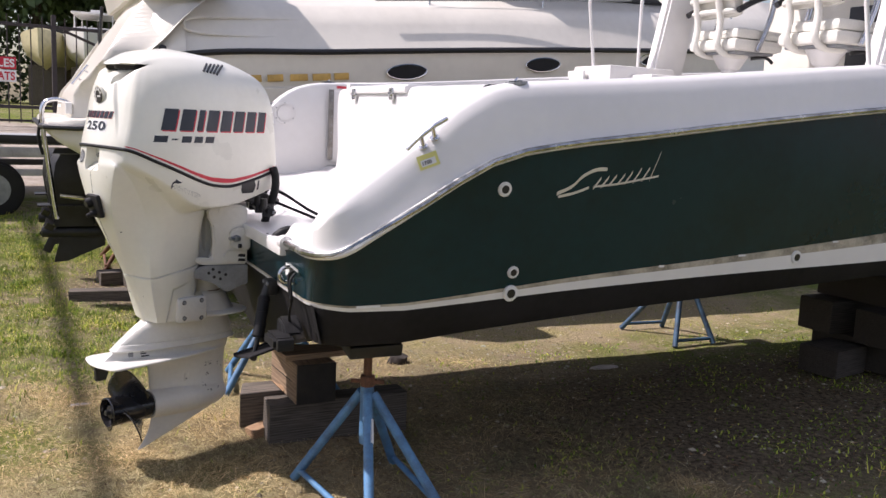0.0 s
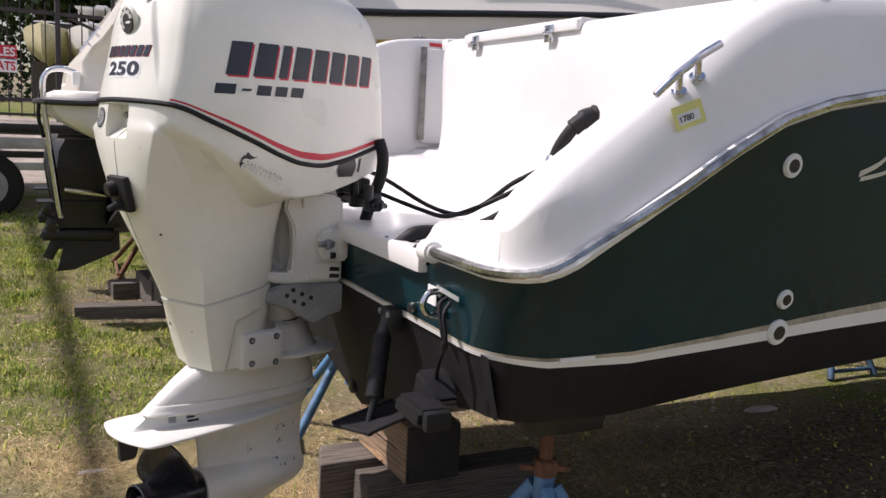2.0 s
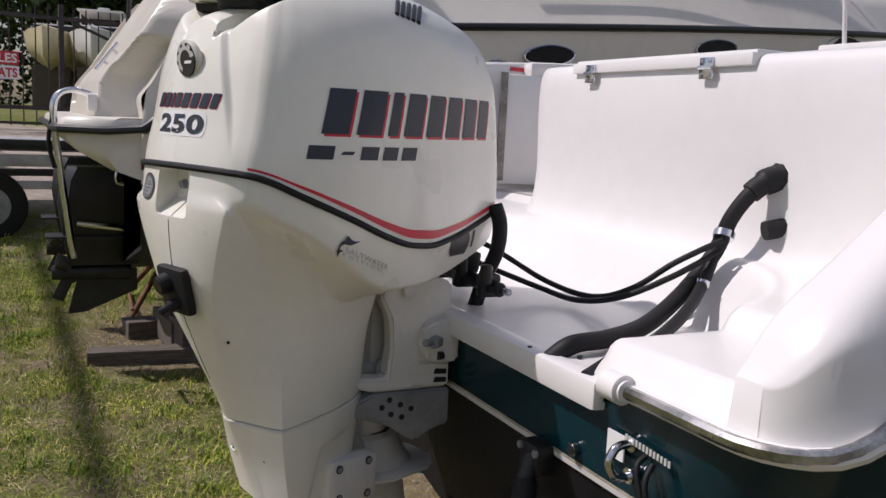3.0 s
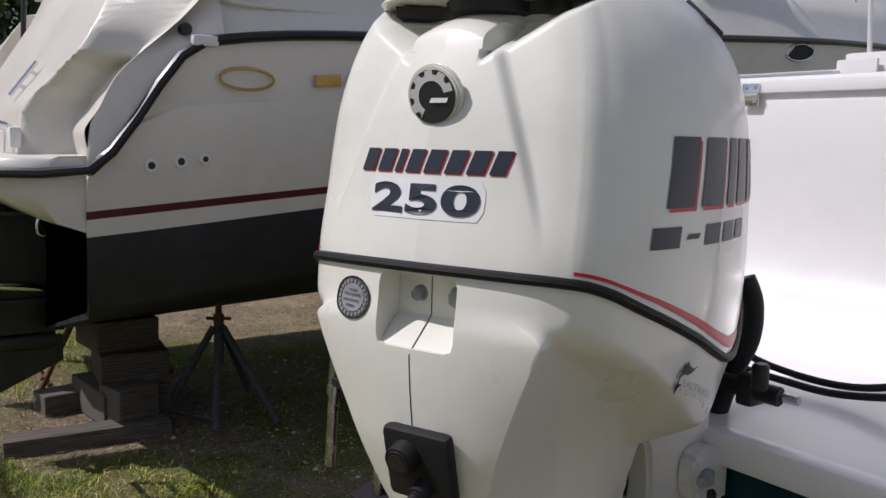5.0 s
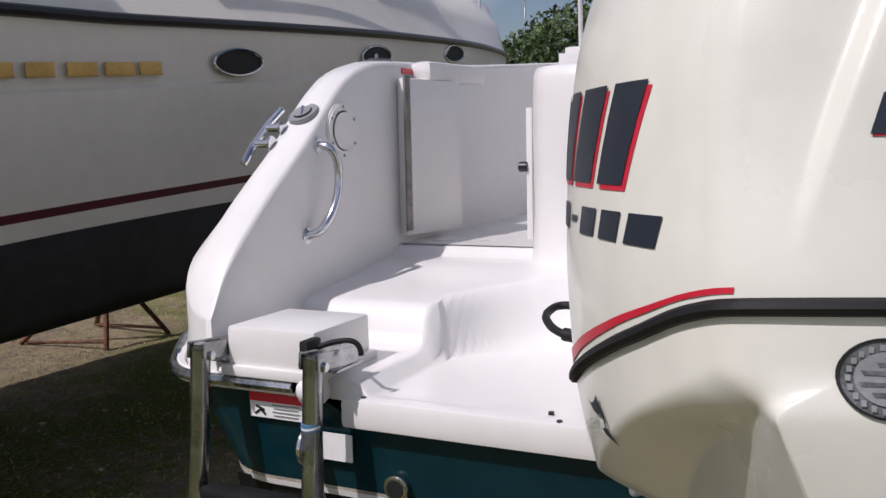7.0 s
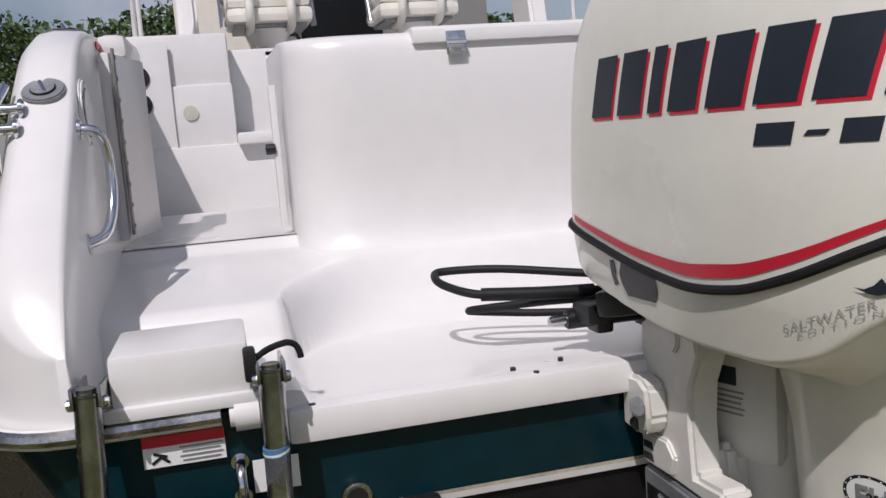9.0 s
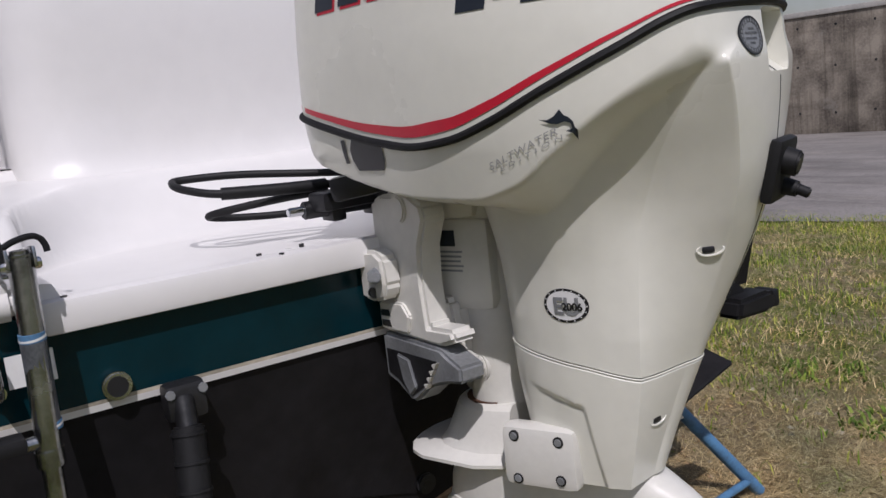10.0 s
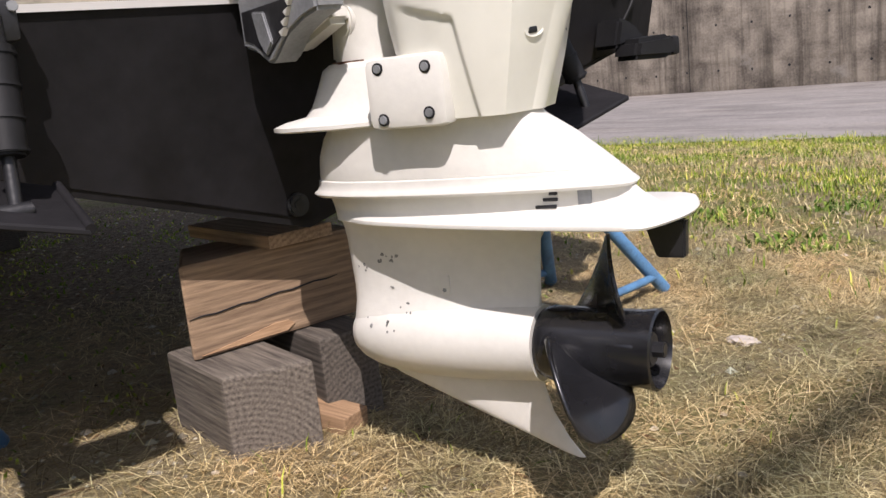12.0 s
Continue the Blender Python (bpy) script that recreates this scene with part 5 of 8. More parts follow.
# leg details on both sides
for sign in (1, -1):
    # oval badge with the year, port side
    if sign > 0:
        for nm, r1, off, mat, lab in (("oval_badge", 1.0, 0.0012, BLACK, "black oval badge"), ("oval_ground", 0.86, 0.0020, LABEL, "white badge ground")):
            vs = [map_side(sign, off)(0.272 + 0.043 * r1 * c, 1.064 + 0.031 * r1 * s_) for c, s_ in ring[:-1]]
            link_mesh(nm, vs, [tuple(range(32))], mat, lower_cowl, lab)
        vs, fs = text_shape("EU", 0.033, 1.0, 0.03)
        link_mesh("lettering", [map_side(sign, 0.0028)(0.294 - x * 0.95, 1.046 + y) for x, y in vs], fs, GREY, lower_cowl, "grey letters")
        vs, fs = text_shape("2006", 0.015, 1.0, 0.04)
        link_mesh("lettering", [map_side(sign, 0.0036)(0.278 - x, 1.055 + y) for x, y in vs], fs, BLACK, lower_cowl, "black figures")
        for k in range(16):
            a = 2 * math.pi * k / 16
            patch("badge_dot", map_side(sign, 0.0028), 0.272 + 0.0395 * math.cos(a) - 0.0012, 0.272 + 0.0395 * math.cos(a) + 0.0012, 1.064 + 0.0285 * math.sin(a) - 0.0012, 1.064 + 0.0285 * math.sin(a) + 0.0012, LABEL, lower_cowl, "", 0, 1, 1)
    for (u, z) in ((0.040, 1.150), (0.155, 0.842)):
        w = side_v(u, z, sign)
        if sign < 0:
            cyl("drain_hole", (u, w + 0.004, z), (u, w - 0.0012, z), 0.0042, BLACK, lower_panel if z < 0.93 else lower_cowl, "small dark drain hole", n=10)
            continue
        w0, w1 = side_v(u - 0.014, z, sign), side_v(u + 0.014, z, sign)
        yaw = math.degrees(math.atan2(w1 - w0, 0.028))
        m = pose(u, (w0 + w1) / 2, z, 0, 4, yaw)
        b_ = part("drain_slot", box_bm((0.020, 0.008, 0.011), m @ Vector((0.003, 0, 0.001)), 0.003, (0, 4, yaw)), BLACK, lower_panel if z < 0.93 else lower_cowl, "dark drain slot")
        v, f = tube_mesh([m @ Vector((0.021 * math.cos(a), sign * 0.0005, 0.0095 * math.sin(a))) for a in np.linspace(0, 2 * math.pi, 17)[:-1]], 0.0022, 6, True)
        link_mesh("slot_lip", v, f, COWL, b_)
    # mount cover with four bolts
    cov = box("mount_cover", (0.150, 0.05, 0.120), (0.360, sign * 0.122, 0.766), LEG, engine, "off-white mount cover with four bolts", 0.018, (0, 0, sign * 4))
    for u, z in ((0.4035, 0.8075), (0.3150, 0.8040), (0.3155, 0.7300), (0.4020, 0.7235)):
        vv = sign * (0.147 + (u - 0.360) * 0.07)
        cyl("bolt_recess", (u, vv - sign * 0.004, z), (u, vv + sign * 0.0012, z), 0.0105, BLACK, cov, "", n=16)
        cyl("bolt", (u, vv - sign * 0.004, z), (u, vv + sign * 0.0035, z), 0.0075, GREY, cov, "grey socket bolt", n=12, bevel=0.001)
    # exhaust slots and label plate on the neck, a moulded screen on the strut
    def on_neck(u, z, trees=(neck_tree,), sign=sign):
        hits = [q for q in (k_.ray_cast((u, sign * 0.3, z), (0, -sign, 0))[0] for k_ in trees) if q is not None]
        return max(hits, key=lambda q: sign * q.y)

    for u, z, l in ((0.153, 0.5755, 0.015), (0.158, 0.5655, 0.026), (0.165, 0.5540, 0.037)):
        box("vent_slot", (l, 0.006, 0.0060), on_neck(u, z), BLACK, neck, "dark vent slot", 0.002, (0, 0, sign * 9))
    box("label_plate", (0.023, 0.004, 0.034), on_neck(0.102, 0.564), GREY, neck, "grey metal label", 0.001, (0, 0, sign * 14))
    screen = box("water_screen", (0.026, 0.004, 0.042), on_neck(0.392, 0.405, gear_trees), LEG, strut, "small moulded screen plate", 0.002)
    q = on_neck(0.390, 0.397, gear_trees)
    cyl("screen_screw", q, q + Vector((0, sign * 0.004, 0)), 0.004, GREY, screen, "", n=8)
# white joint line round the leg
pts = [shell(s, w, z0, 0.002) for (s, w), z0 in zip(RING, JOINT_Z)]
link_mesh("leg_joint", *tube_mesh(pts, 0.0015, 6, True), COWL, engine, "fine joint line round the leg")
# trim tab under the plate
prism("trim_anode", [(-0.055, 0.0), (0.015, 0.0), (-0.005, -0.062), (-0.052, -0.062)], 0.022, Matrix.Translation((0, 0, 0.522)) @ pose(0, 0, 0, 90, 0, 0), DARKMETAL, engine, "dark anode fin", 0.003)
# centre of the propeller
cyl("hub_core", (0.06, 0, 0.298), (0.012, 0, 0.298), 0.030, DARKMETAL, prop, "", n=18, bevel=0.003)
cyl("hub_nut", (0.02, 0, 0.298), (-0.008, 0, 0.298), 0.014, DARKMETAL, prop, "dark propeller nut", n=8, bevel=0.002)
for k in range(4):
    a = radians(20 + 90 * k)
    box("hub_spoke", (0.05, 0.05, 0.008), (0.05, 0.042 * math.cos(a), 0.298 + 0.042 * math.sin(a)), PROP, prop, "", 0.001, (math.degrees(a), 0, 0))

# steering swivel, yoke and stern brackets
swivel = cyl("swivel_tube", (0.515, 0, 0.815), (0.515, 0, 1.235), 0.062, LEG, engine, "off-white steering swivel tube", n=28, bevel=0.006)
box("swivel_block", (0.165, 0.138, 0.19), (0.553, 0, 1.112), LEG, swivel, "off-white swivel bracket block", 0.025)
box("swivel_cap", (0.22, 0.16, 0.07), (0.60, 0, 1.235), LEG, swivel, "", 0.03)
for sign in (1, -1):
    box("notice_plate", (0.075, 0.003, 0.032), (0.585, sign * 0.069, 1.165), INK, swivel, "dark label", 0.0005)
    for k in range(5):
        box("notice_bar", (0.085 - 0.006 * (k % 3), 0.002, 0.004), (0.575, sign * 0.0685, 1.138 - 0.0095 * k), GREY, swivel, "", 0)
yk = [[Vector((u, v_, z)) for u, v_ in ((0.46, 0.07 * w), (0.52, 0.085 * w), (uf - 0.075, 0.082 * w), (uf - 0.038, 0.070 * w), (uf - 0.012, 0.046 * w), (uf, 0.016 * w), (uf, -0.016 * w), (uf - 0.012, -0.046 * w), (uf - 0.038, -0.070 * w), (uf - 0.075, -0.082 * w), (0.52, -0.085 * w), (0.46, -0.07 * w))] for z, uf, w in ((0.826, 0.600, 0.80), (0.816, 0.612, 0.95), (0.790, 0.622, 1.05), (0.752, 0.640, 1.15), (0.735, 0.655, 1.24), (0.727, 0.700, 1.44), (0.720, 0.722, 1.52), (0.713, 0.722, 1.52), (0.710, 0.710, 1.46))]
v, f = loft(yk, True, True, True)
link_mesh("lower_yoke", v, f, LEG, engine, "off-white lower mount yoke", angle=30)
cyl("rust_collar", (0.525, 0, 0.818), (0.525, 0, 0.829), 0.066, RUST, engine, "rusty collar", n=24)

IN_ENG = pose(-0.4456, 0.0133, 0, 0, 0, ENG_TURN).inverted()


def flat(name, outline, y, thick, mat, parent, label="", bevel=0.008):
    """A plate in the boat's fore-and-aft plane: outline in world x, z."""
    m = IN_ENG @ Matrix.Translation((0, y, 0)) @ pose(0, 0, 0, 90, 0, 0)
    return prism(name, outline, thick, m, mat, parent, label, bevel)


for sign in (1, -1):
    y = CY + sign * 0.135
    clamp = flat("stern_bracket", [(0.205, 1.245), (0.17, 1.260), (0.06, 1.266), (0.015, 1.245), (0.008, 1.215), (0.036, 1.16), (0.042, 1.09), (0.034, 1.006), (-0.046, 1.012), (-0.056, 0.990), (-0.004, 0.972), (0.205, 0.972)], y, 0.056, LEG, engine, "off-white stern clamp bracket")
    foot = flat("bracket_foot", [(0.208, 0.970), (-0.006, 0.970), (-0.026, 0.960), (-0.072, 0.945), (-0.070, 0.914), (-0.022, 0.905), (0.040, 0.884), (0.098, 0.842), (0.118, 0.838), (0.165, 0.864), (0.208, 0.874)], y + sign * 0.004, 0.058, GREY, clamp, "grey cast lower bracket with flaking paint", 0.006)
    if sign > 0:
        flat("cast_recess", [(0.196, 0.940), (0.002, 0.946), (0.022, 0.915), (0.046, 0.888), (0.112, 0.848), (0.160, 0.876), (0.196, 0.885)], y + sign * 0.0315, 0.006, DARKMETAL, foot, "dark cast recess", 0.002)
        flat("cast_rib", [(0.150, 0.935), (0.105, 0.930), (0.085, 0.875), (0.112, 0.852), (0.135, 0.880)], y + sign * 0.034, 0.010, GREY, foot, "", 0.003)
        for k in range(4):
            flat("cast_tooth", [(-0.004 + 0.012 * k, 0.944 - 0.016 * k), (0.016 + 0.012 * k, 0.938 - 0.016 * k), (0.008 + 0.012 * k, 0.929 - 0.016 * k)], y + sign * 0.035, 0.012, LEG, foot, "", 0.001)
    else:
        for x, z in ((0.02, 0.935), (0.045, 0.915), (0.075, 0.905), (0.04, 0.953), (0.07, 0.938), (0.10, 0.925)):
            p, q = IN_ENG @ Vector((x, y + sign * 0.025, z)), IN_ENG @ Vector((x, y + sign * 0.0345, z))
            cyl("pin_hole", p, q, 0.0075, BLACK, clamp, "", n=12)
    flat("bracket_flange", [(0.212, 1.150), (0.212, 1.050), (0.165, 1.046), (0.128, 1.056), (0.112, 1.085), (0.118, 1.140), (0.15, 1.155)], y + sign * 0.045, 0.045, LEG, clamp, "", 0.008)
    flat("bracket_web", [(0.20, 1.040), (0.20, 0.980), (0.10, 0.984), (0.085, 1.02), (0.11, 1.045)], y + sign * 0.030, 0.014, LEG, clamp, "", 0.004)
    for x, z in ((0.175, 1.018), (0.175, 0.996)):
        flat("web_slot", [(x - 0.018, z - 0.006), (x + 0.018, z - 0.008), (x + 0.018, z + 0.005), (x - 0.014, z + 0.008)], y + sign * 0.0365, 0.003, BLACK, clamp, "", 0)
    flat("trim_arm", [(0.072, 1.050), (0.042, 1.046), (0.030, 0.99), (0.026, 0.925), (0.046, 0.912), (0.064, 0.925), (0.070, 0.97)], y - sign * 0.045, 0.034, LEG, engine, "off-white curved trim arm", 0.010)
    flat("trim_base", [(0.20, 0.930), (0.10, 0.950), (-0.005, 0.930), (-0.010, 0.896), (0.13, 0.856), (0.20, 0.865)], y - sign * 0.050, 0.050, LEG, engine, "off-white trim unit base", 0.010)
    p, q = IN_ENG @ Vector((0.150, y + sign * 0.060, 1.104)), IN_ENG @ Vector((0.105, y + sign * 0.088, 1.108))
    cyl("clamp_bolt", p, q, 0.0095, GREY, clamp, "grey clamp bolt", n=10, bevel=0.002)
    p, q = IN_ENG @ Vector((0.155, y + sign * 0.060, 1.104)), IN_ENG @ Vector((0.132, y + sign * 0.076, 1.106))
    cyl("clamp_nut", p, q, 0.017, GREY, clamp, "grey clamp nut", n=6, bevel=0.002)
    p, q = IN_ENG @ Vector((0.165, y + sign * 0.066, 1.068)), IN_ENG @ Vector((0.15, y + sign * 0.069, 1.068))
    cyl("bolt_hole", p, q, 0.011, BLACK, clamp, "", n=10)
    # rounded side of the trim unit
    cyl("trim_housing", (0.572, sign * 0.045, 0.885), (0.572, sign * 0.045, 1.03), 0.034, LEG, engine, "off-white trim unit housing", n=22, bevel=0.008)
p, q = IN_ENG @ Vector((0.09, CY - 0.17, 1.235)), IN_ENG @ Vector((0.09, CY + 0.17, 1.235))
cyl("tilt_tube", p, q, 0.027, LEG, engine, "off-white tilt tube", n=20, bevel=0.003)
p, q = IN_ENG @ Vector((0.03, CY - 0.08, 0.90)), IN_ENG @ Vector((0.03, CY + 0.06, 0.90))
cyl("trim_cylinder", p, q, 0.032, LEG, engine, "off-white trim cylinder", n=18, bevel=0.004)
p, q = IN_ENG @ Vector((0.10, CY, 0.83)), IN_ENG @ Vector((0.06, CY, 1.12))
cyl("tilt_ram", p, q, 0.035, LEG, engine, "", n=18, bevel=0.004)

# steering link in front of the engine
p, q = IN_ENG @ Vector((0.305, -0.075, 1.236)), IN_ENG @ Vector((0.295, 0.505, 1.240))
link_rod = cyl("steering_cylinder", IN_ENG @ Vector((0.30, -0.04, 1.236)), IN_ENG @ Vector((0.297, 0.47, 1.239)), 0.019, BLACK, engine, "black hydraulic steering cylinder", n=16, bevel=0.003)
cyl("steering_rod", p, q, 0.0095, CHROME, link_rod, "steel rod end", n=12, bevel=0.002)
for yy in (0.02, 0.16, 0.30, 0.40):
    c = IN_ENG @ Vector((0.298, yy, 1.238))
    box("cylinder_clamp", (0.055, 0.035, 0.06), c, BLACK, link_rod, "", 0.008, (0, 0, -ENG_TURN))
for yy in (-0.015, 0.12, 0.36):
    c = IN_ENG @ Vector((0.27, yy, 1.268))
    cyl("steering_fitting", c - Vector((0, 0, 0.02)), c + Vector((0, 0, 0.03)), 0.016, BLACK, link_rod, "", n=12, bevel=0.003)
box("tiller_arm", (0.17, 0.075, 0.035), (0.715, 0.0, 1.265), BLACK, engine, "black tiller arm", 0.01)
box("tiller_arm", (0.06, 0.20, 0.04), (0.80, 0.06, 1.255), BLACK, engine, "", 0.01, (0, 0, -12))
box("shift_linkage", (0.10, 0.05, 0.05), (0.73, 0.13, 1.285), BLACK, engine, "", 0.012, (0, 8, 20))
box("shift_linkage", (0.10, 0.05, 0.06), (0.72, -0.14, 1.285), BLACK, engine, "", 0.012, (0, 8, -20))

# paint chips on the gearcase
CHIP = material("bare_grey_primer", (0.22, 0.22, 0.21), 0.7, var=0.3, scale=60)
rng = random.Random(12)
for sign in (1, -1):
    for u, z, n_ in ((0.52, 0.46, 5), (0.49, 0.455, 4), (0.575, 0.44, 4), (0.50, 0.405, 3), (0.475, 0.36, 4), (0.50, 0.325, 4), (0.55, 0.33, 2), (0.30, 0.548, 4), (0.43, 0.555, 3)):
        for k in range(n_):
            uu, zz = u + rng.uniform(-0.014, 0.014), z + rng.uniform(-0.012, 0.012)
            r = rng.uniform(0.0018, 0.005)
            ring_ = [(uu + r * rng.uniform(0.5, 1.3) * math.cos(a), zz + r * rng.uniform(0.5, 1.3) * math.sin(a)) for a in np.linspace(0, 2 * math.pi, 8)[:-1]]
            hits = []
            for q in ring_:
                best = [t for t in (k_.ray_cast((q[0], sign * 0.3, q[1]), (0, -sign, 0))[0] for k_ in gear_trees) if t is not None]
                hits.append((max(best, key=lambda c: sign * c.y) if best else None, 0))
            if all(h[0] is not None for h in hits):
                link_mesh("paint_chip", [h[0] + Vector((0, sign * 0.0012, 0)) for h in hits], [tuple(range(len(hits)))], CHIP, strut, "", smooth=False)

# ---- boat fittings ----
def B(x, y, z):
    """World place in the boat's own coordinates."""
    return Vector((x - 0.2, y - CY, z))


def hull_y(x, z, sign):
    g, r = GOLD_Z(x), RAIL_Z(x)
    t = (z - g) / (r - g)
    return CY + sign * (1.185 + 0.115 * t) if t > 0 else CY + sign * 1.183


def through_hull(x, z, r=0.030):
    y = hull_y(x, z, -1)
    p0, d = B(x, y + 0.006, z), Vector((0, -0.016, -0.002))
    fl = cyl("through_hull", p0, p0 + d, r, LABEL, boat, "white plastic ring outlet fitting", n=24, bevel=0.004)
    cyl("outlet_bore", p0, p0 + d * 1.08, r * 0.56, BLACK, fl, "", n=18)


through_hull(0.979, 1.445, 0.031)
through_hull(1.085, 1.086, 0.027)
through_hull(1.087, 0.992, 0.036)
through_hull(2.772, 1.098, 0.034)
# small scuff marks where paint has come off the stripe
for x, l in ((0.44, 0.10), (1.9, 0.03), (2.4, 0.05), (3.05, 0.04)):
    z = GOLD_Z(x) - 0.004
    box("paint_chip", (l, 0.003, 0.010), B(x, hull_y(x, z, -1) - 0.002, z), LABEL, boat, "", 0)
# maker's script as plain silver strokes
def script_stroke(pts, wide):
    rows = []
    for x, z in spline([(a, b, 0) for a, b in pts], 6) and [(p.x, p.y) for p in spline([(a, b, 0) for a, b in pts], 6)]:
        rows.append([Vector((x, hull_y(x, z + d, -1) - 0.002, z + d)) - Vector((0.2, CY, 0)) for d in (-wide / 2, wide / 2)])
    v, f = loft(rows, False)
    link_mesh("script_mark", v, f, SILVER, boat, "silver stroke of the maker's mark")


script_stroke([(1.24, 1.425), (1.31, 1.455), (1.36, 1.50), (1.42, 1.528), (1.48, 1.532)], 0.016)
script_stroke([(1.25, 1.412), (1.33, 1.428), (1.40, 1.452)], 0.012)
for k, (x, h) in enumerate(((1.435, 0.045), (1.475, 0.045), (1.515, 0.045), (1.56, 0.045), (1.60, 0.05), (1.645, 0.06), (1.69, 0.055), (1.735, 0.12))):
    script_stroke([(x - 0.012, 1.448 + 0.006 * k), (x + 0.006, 1.448 + 0.006 * k + h * 0.5), (x + 0.022, 1.448 + 0.006 * k + h)], 0.014)
script_stroke([(1.43, 1.456), (1.55, 1.468), (1.66, 1.486), (1.77, 1.505)], 0.009)

# yellow stock tag on the starboard coaming
def coam_out(x, z, off):
    zr, zt = RAIL_Z(x), COAM_Z(x)
    t = min(1.0, max(0.0, (z - zr) / (zt - zr)))
    return Vector((x - 0.2, -(1.300 - 0.012 * min(1, t / 0.4) - max(0, t - 0.4) * 0.03) - off, z))


TAG_T = radians(20)
def tag_map(off):
    return lambda a, b: coam_out(0.628 + a * math.cos(TAG_T) - b * math.sin(TAG_T), 1.553 + a * math.sin(TAG_T) + b * math.cos(TAG_T), off)


tag = patch("stock_tag", tag_map(0.0020), -0.043, 0.043, -0.027, 0.027, YELLOW, boat, "yellow paper stock tag", 0, 4, 3)
patch("tag_panel", tag_map(0.0030), -0.033, 0.030, -0.017, 0.008, LABEL, tag, "white writing panel", 0, 3, 2)
vs, fs = text_shape("1780", 0.0145, 1.0, 0.02)
link_mesh("lettering", [tag_map(0.0040)(-0.027 + x * 1.1, -0.012 + y) for x, y in vs], fs, BLACK, tag, "black figures")

# horn cleats
def cleat(a, b, out, name="cleat"):
    a, b, out = Vector(a), Vector(b), Vector(out)
    m = (a + b) / 2
    d = (b - a)
    pts = [a, a.lerp(b, 0.12) + out * 0.004, a.lerp(b, 0.3) + out * 0.010, m + out * 0.010, a.lerp(b, 0.7) + out * 0.010, a.lerp(b, 0.88) + out * 0.004, b]
    v, f = tube_mesh(spline(pts, 4), [0.005] + [0.0095] * 23 + [0.005], 10)
    c = link_mesh(name, v, f, CHROME, boat, "polished steel mooring cleat")
    for t in (0.36, 0.64):
        p = a.lerp(b, t)
        cyl("cleat_post", p + out * 0.008, p - out * 0.042, 0.010, CHROME, c, "", n=12, bevel=0.002)
        cyl("cleat_base", p - out * 0.036, p - out * 0.044, 0.019, CHROME, c, "", n=14, bevel=0.002)


cleat(B(0.544, -1.060, 1.590), B(0.698, -1.093, 1.718), Vector((-0.45, -0.45, 0.77)))
cleat(B(0.520, 1.478, 1.625), B(0.670, 1.462, 1.765), (0.0, 1, 0.0))
# deck filler caps
def filler(at, normal, r=0.046):
    n = Vector(normal).normalized()
    p = Vector(at)
    c = cyl("filler_cap", p - n * 0.01, p + n * 0.006, r, GREY, boat, "brushed steel deck filler cap", n=28, bevel=0.003)
    cyl("cap_lid", p + n * 0.004, p + n * 0.009, r * 0.60, DARKMETAL, c, "", n=24, bevel=0.002)
    cyl("cap_centre", p + n * 0.006, p + n * 0.0105, r * 0.54, GREY, c, "", n=24)
    cyl("cap_slot", p + n * 0.011 - Vector((0.012, 0.006, 0.011)), p + n * 0.0112 + Vector((0.012, 0.006, 0.011)), 0.004, CHROME, c, "", n=8)


filler(B(0.662, 1.392, 1.748), (-0.58, 0.06, 0.81), 0.042)
filler(B(1.05, -0.995, 1.872), (-0.12, 0, 1), 0.048)
filler(B(1.05, 1.395, 1.911), (-0.10, 0, 1), 0.048)
# grab handle on the inner port coaming
inner = CY + 1.133
tube("grab_handle", [B(0.632, inner, 1.668), B(0.632, inner - 0.030, 1.662), B(0.645, inner - 0.045, 1.63), B(0.645, inner - 0.048, 1.57), B(0.622, inner - 0.046, 1.51), B(0.585, inner - 0.032, 1.462), B(0.567, inner, 1.447)], 0.0105, CHROME, boat, "polished steel grab handle", 12, 6)
for p in (B(0.632, inner, 1.668), B(0.567, inner, 1.447)):
    cyl("handle_base", p + Vector((0, 0.004, 0)), p - Vector((0, 0.005, 0)), 0.021, CHROME, boat, "", n=16, bevel=0.002)
port_plate = cyl("inspection_plate", B(0.745, inner + 0.005, 1.705), B(0.745, inner - 0.006, 1.705), 0.072, GEL, boat, "white round inspection plate", n=32, bevel=0.004)
cyl("plate_lid", B(0.745, inner - 0.004, 1.705), B(0.745, inner - 0.010, 1.705), 0.052, GEL, port_plate, "", n=28, bevel=0.003)
for k in range(6):
    a = radians(30 + 60 * k)
    p = B(0.745 + 0.063 * math.cos(a), inner - 0.004, 1.705 + 0.063 * math.sin(a))
    cyl("plate_screw", p, p - Vector((0, 0.004, 0)), 0.004, GREY, port_plate, "", n=8)
# stern door, open
door = box("stern_door", (0.27, 0.030, 0.46), B(1.178, inner - 0.046, 1.632), GEL, boat, "white stern door folded open", 0.010, (0, 0, -13))
hinge = box("hinge_strip", (0.034, 0.006, 0.45), B(1.040, inner - 0.040, 1.643), HINGE_STEEL, boat, "dull grey steel piano hinge", 0.001)
for k in range(9):
    cyl("hinge_screw", B(1.046, inner - 0.042, 1.44 + 0.051 * k), B(1.046, inner - 0.046, 1.44 + 0.051 * k), 0.005, GREY, hinge, "", n=8)
box("red_notice", (0.075, 0.003, 0.016), B(1.125, inner - 0.001, 1.885), RED, boat, "small red notice label", 0)
box("rolled_coaming", (0.44, 0.075, 0.062), B(1.37, inner - 0.028, 1.893), GEL, boat, "white rolled coaming edge", 0.024, (0, -2, 0))
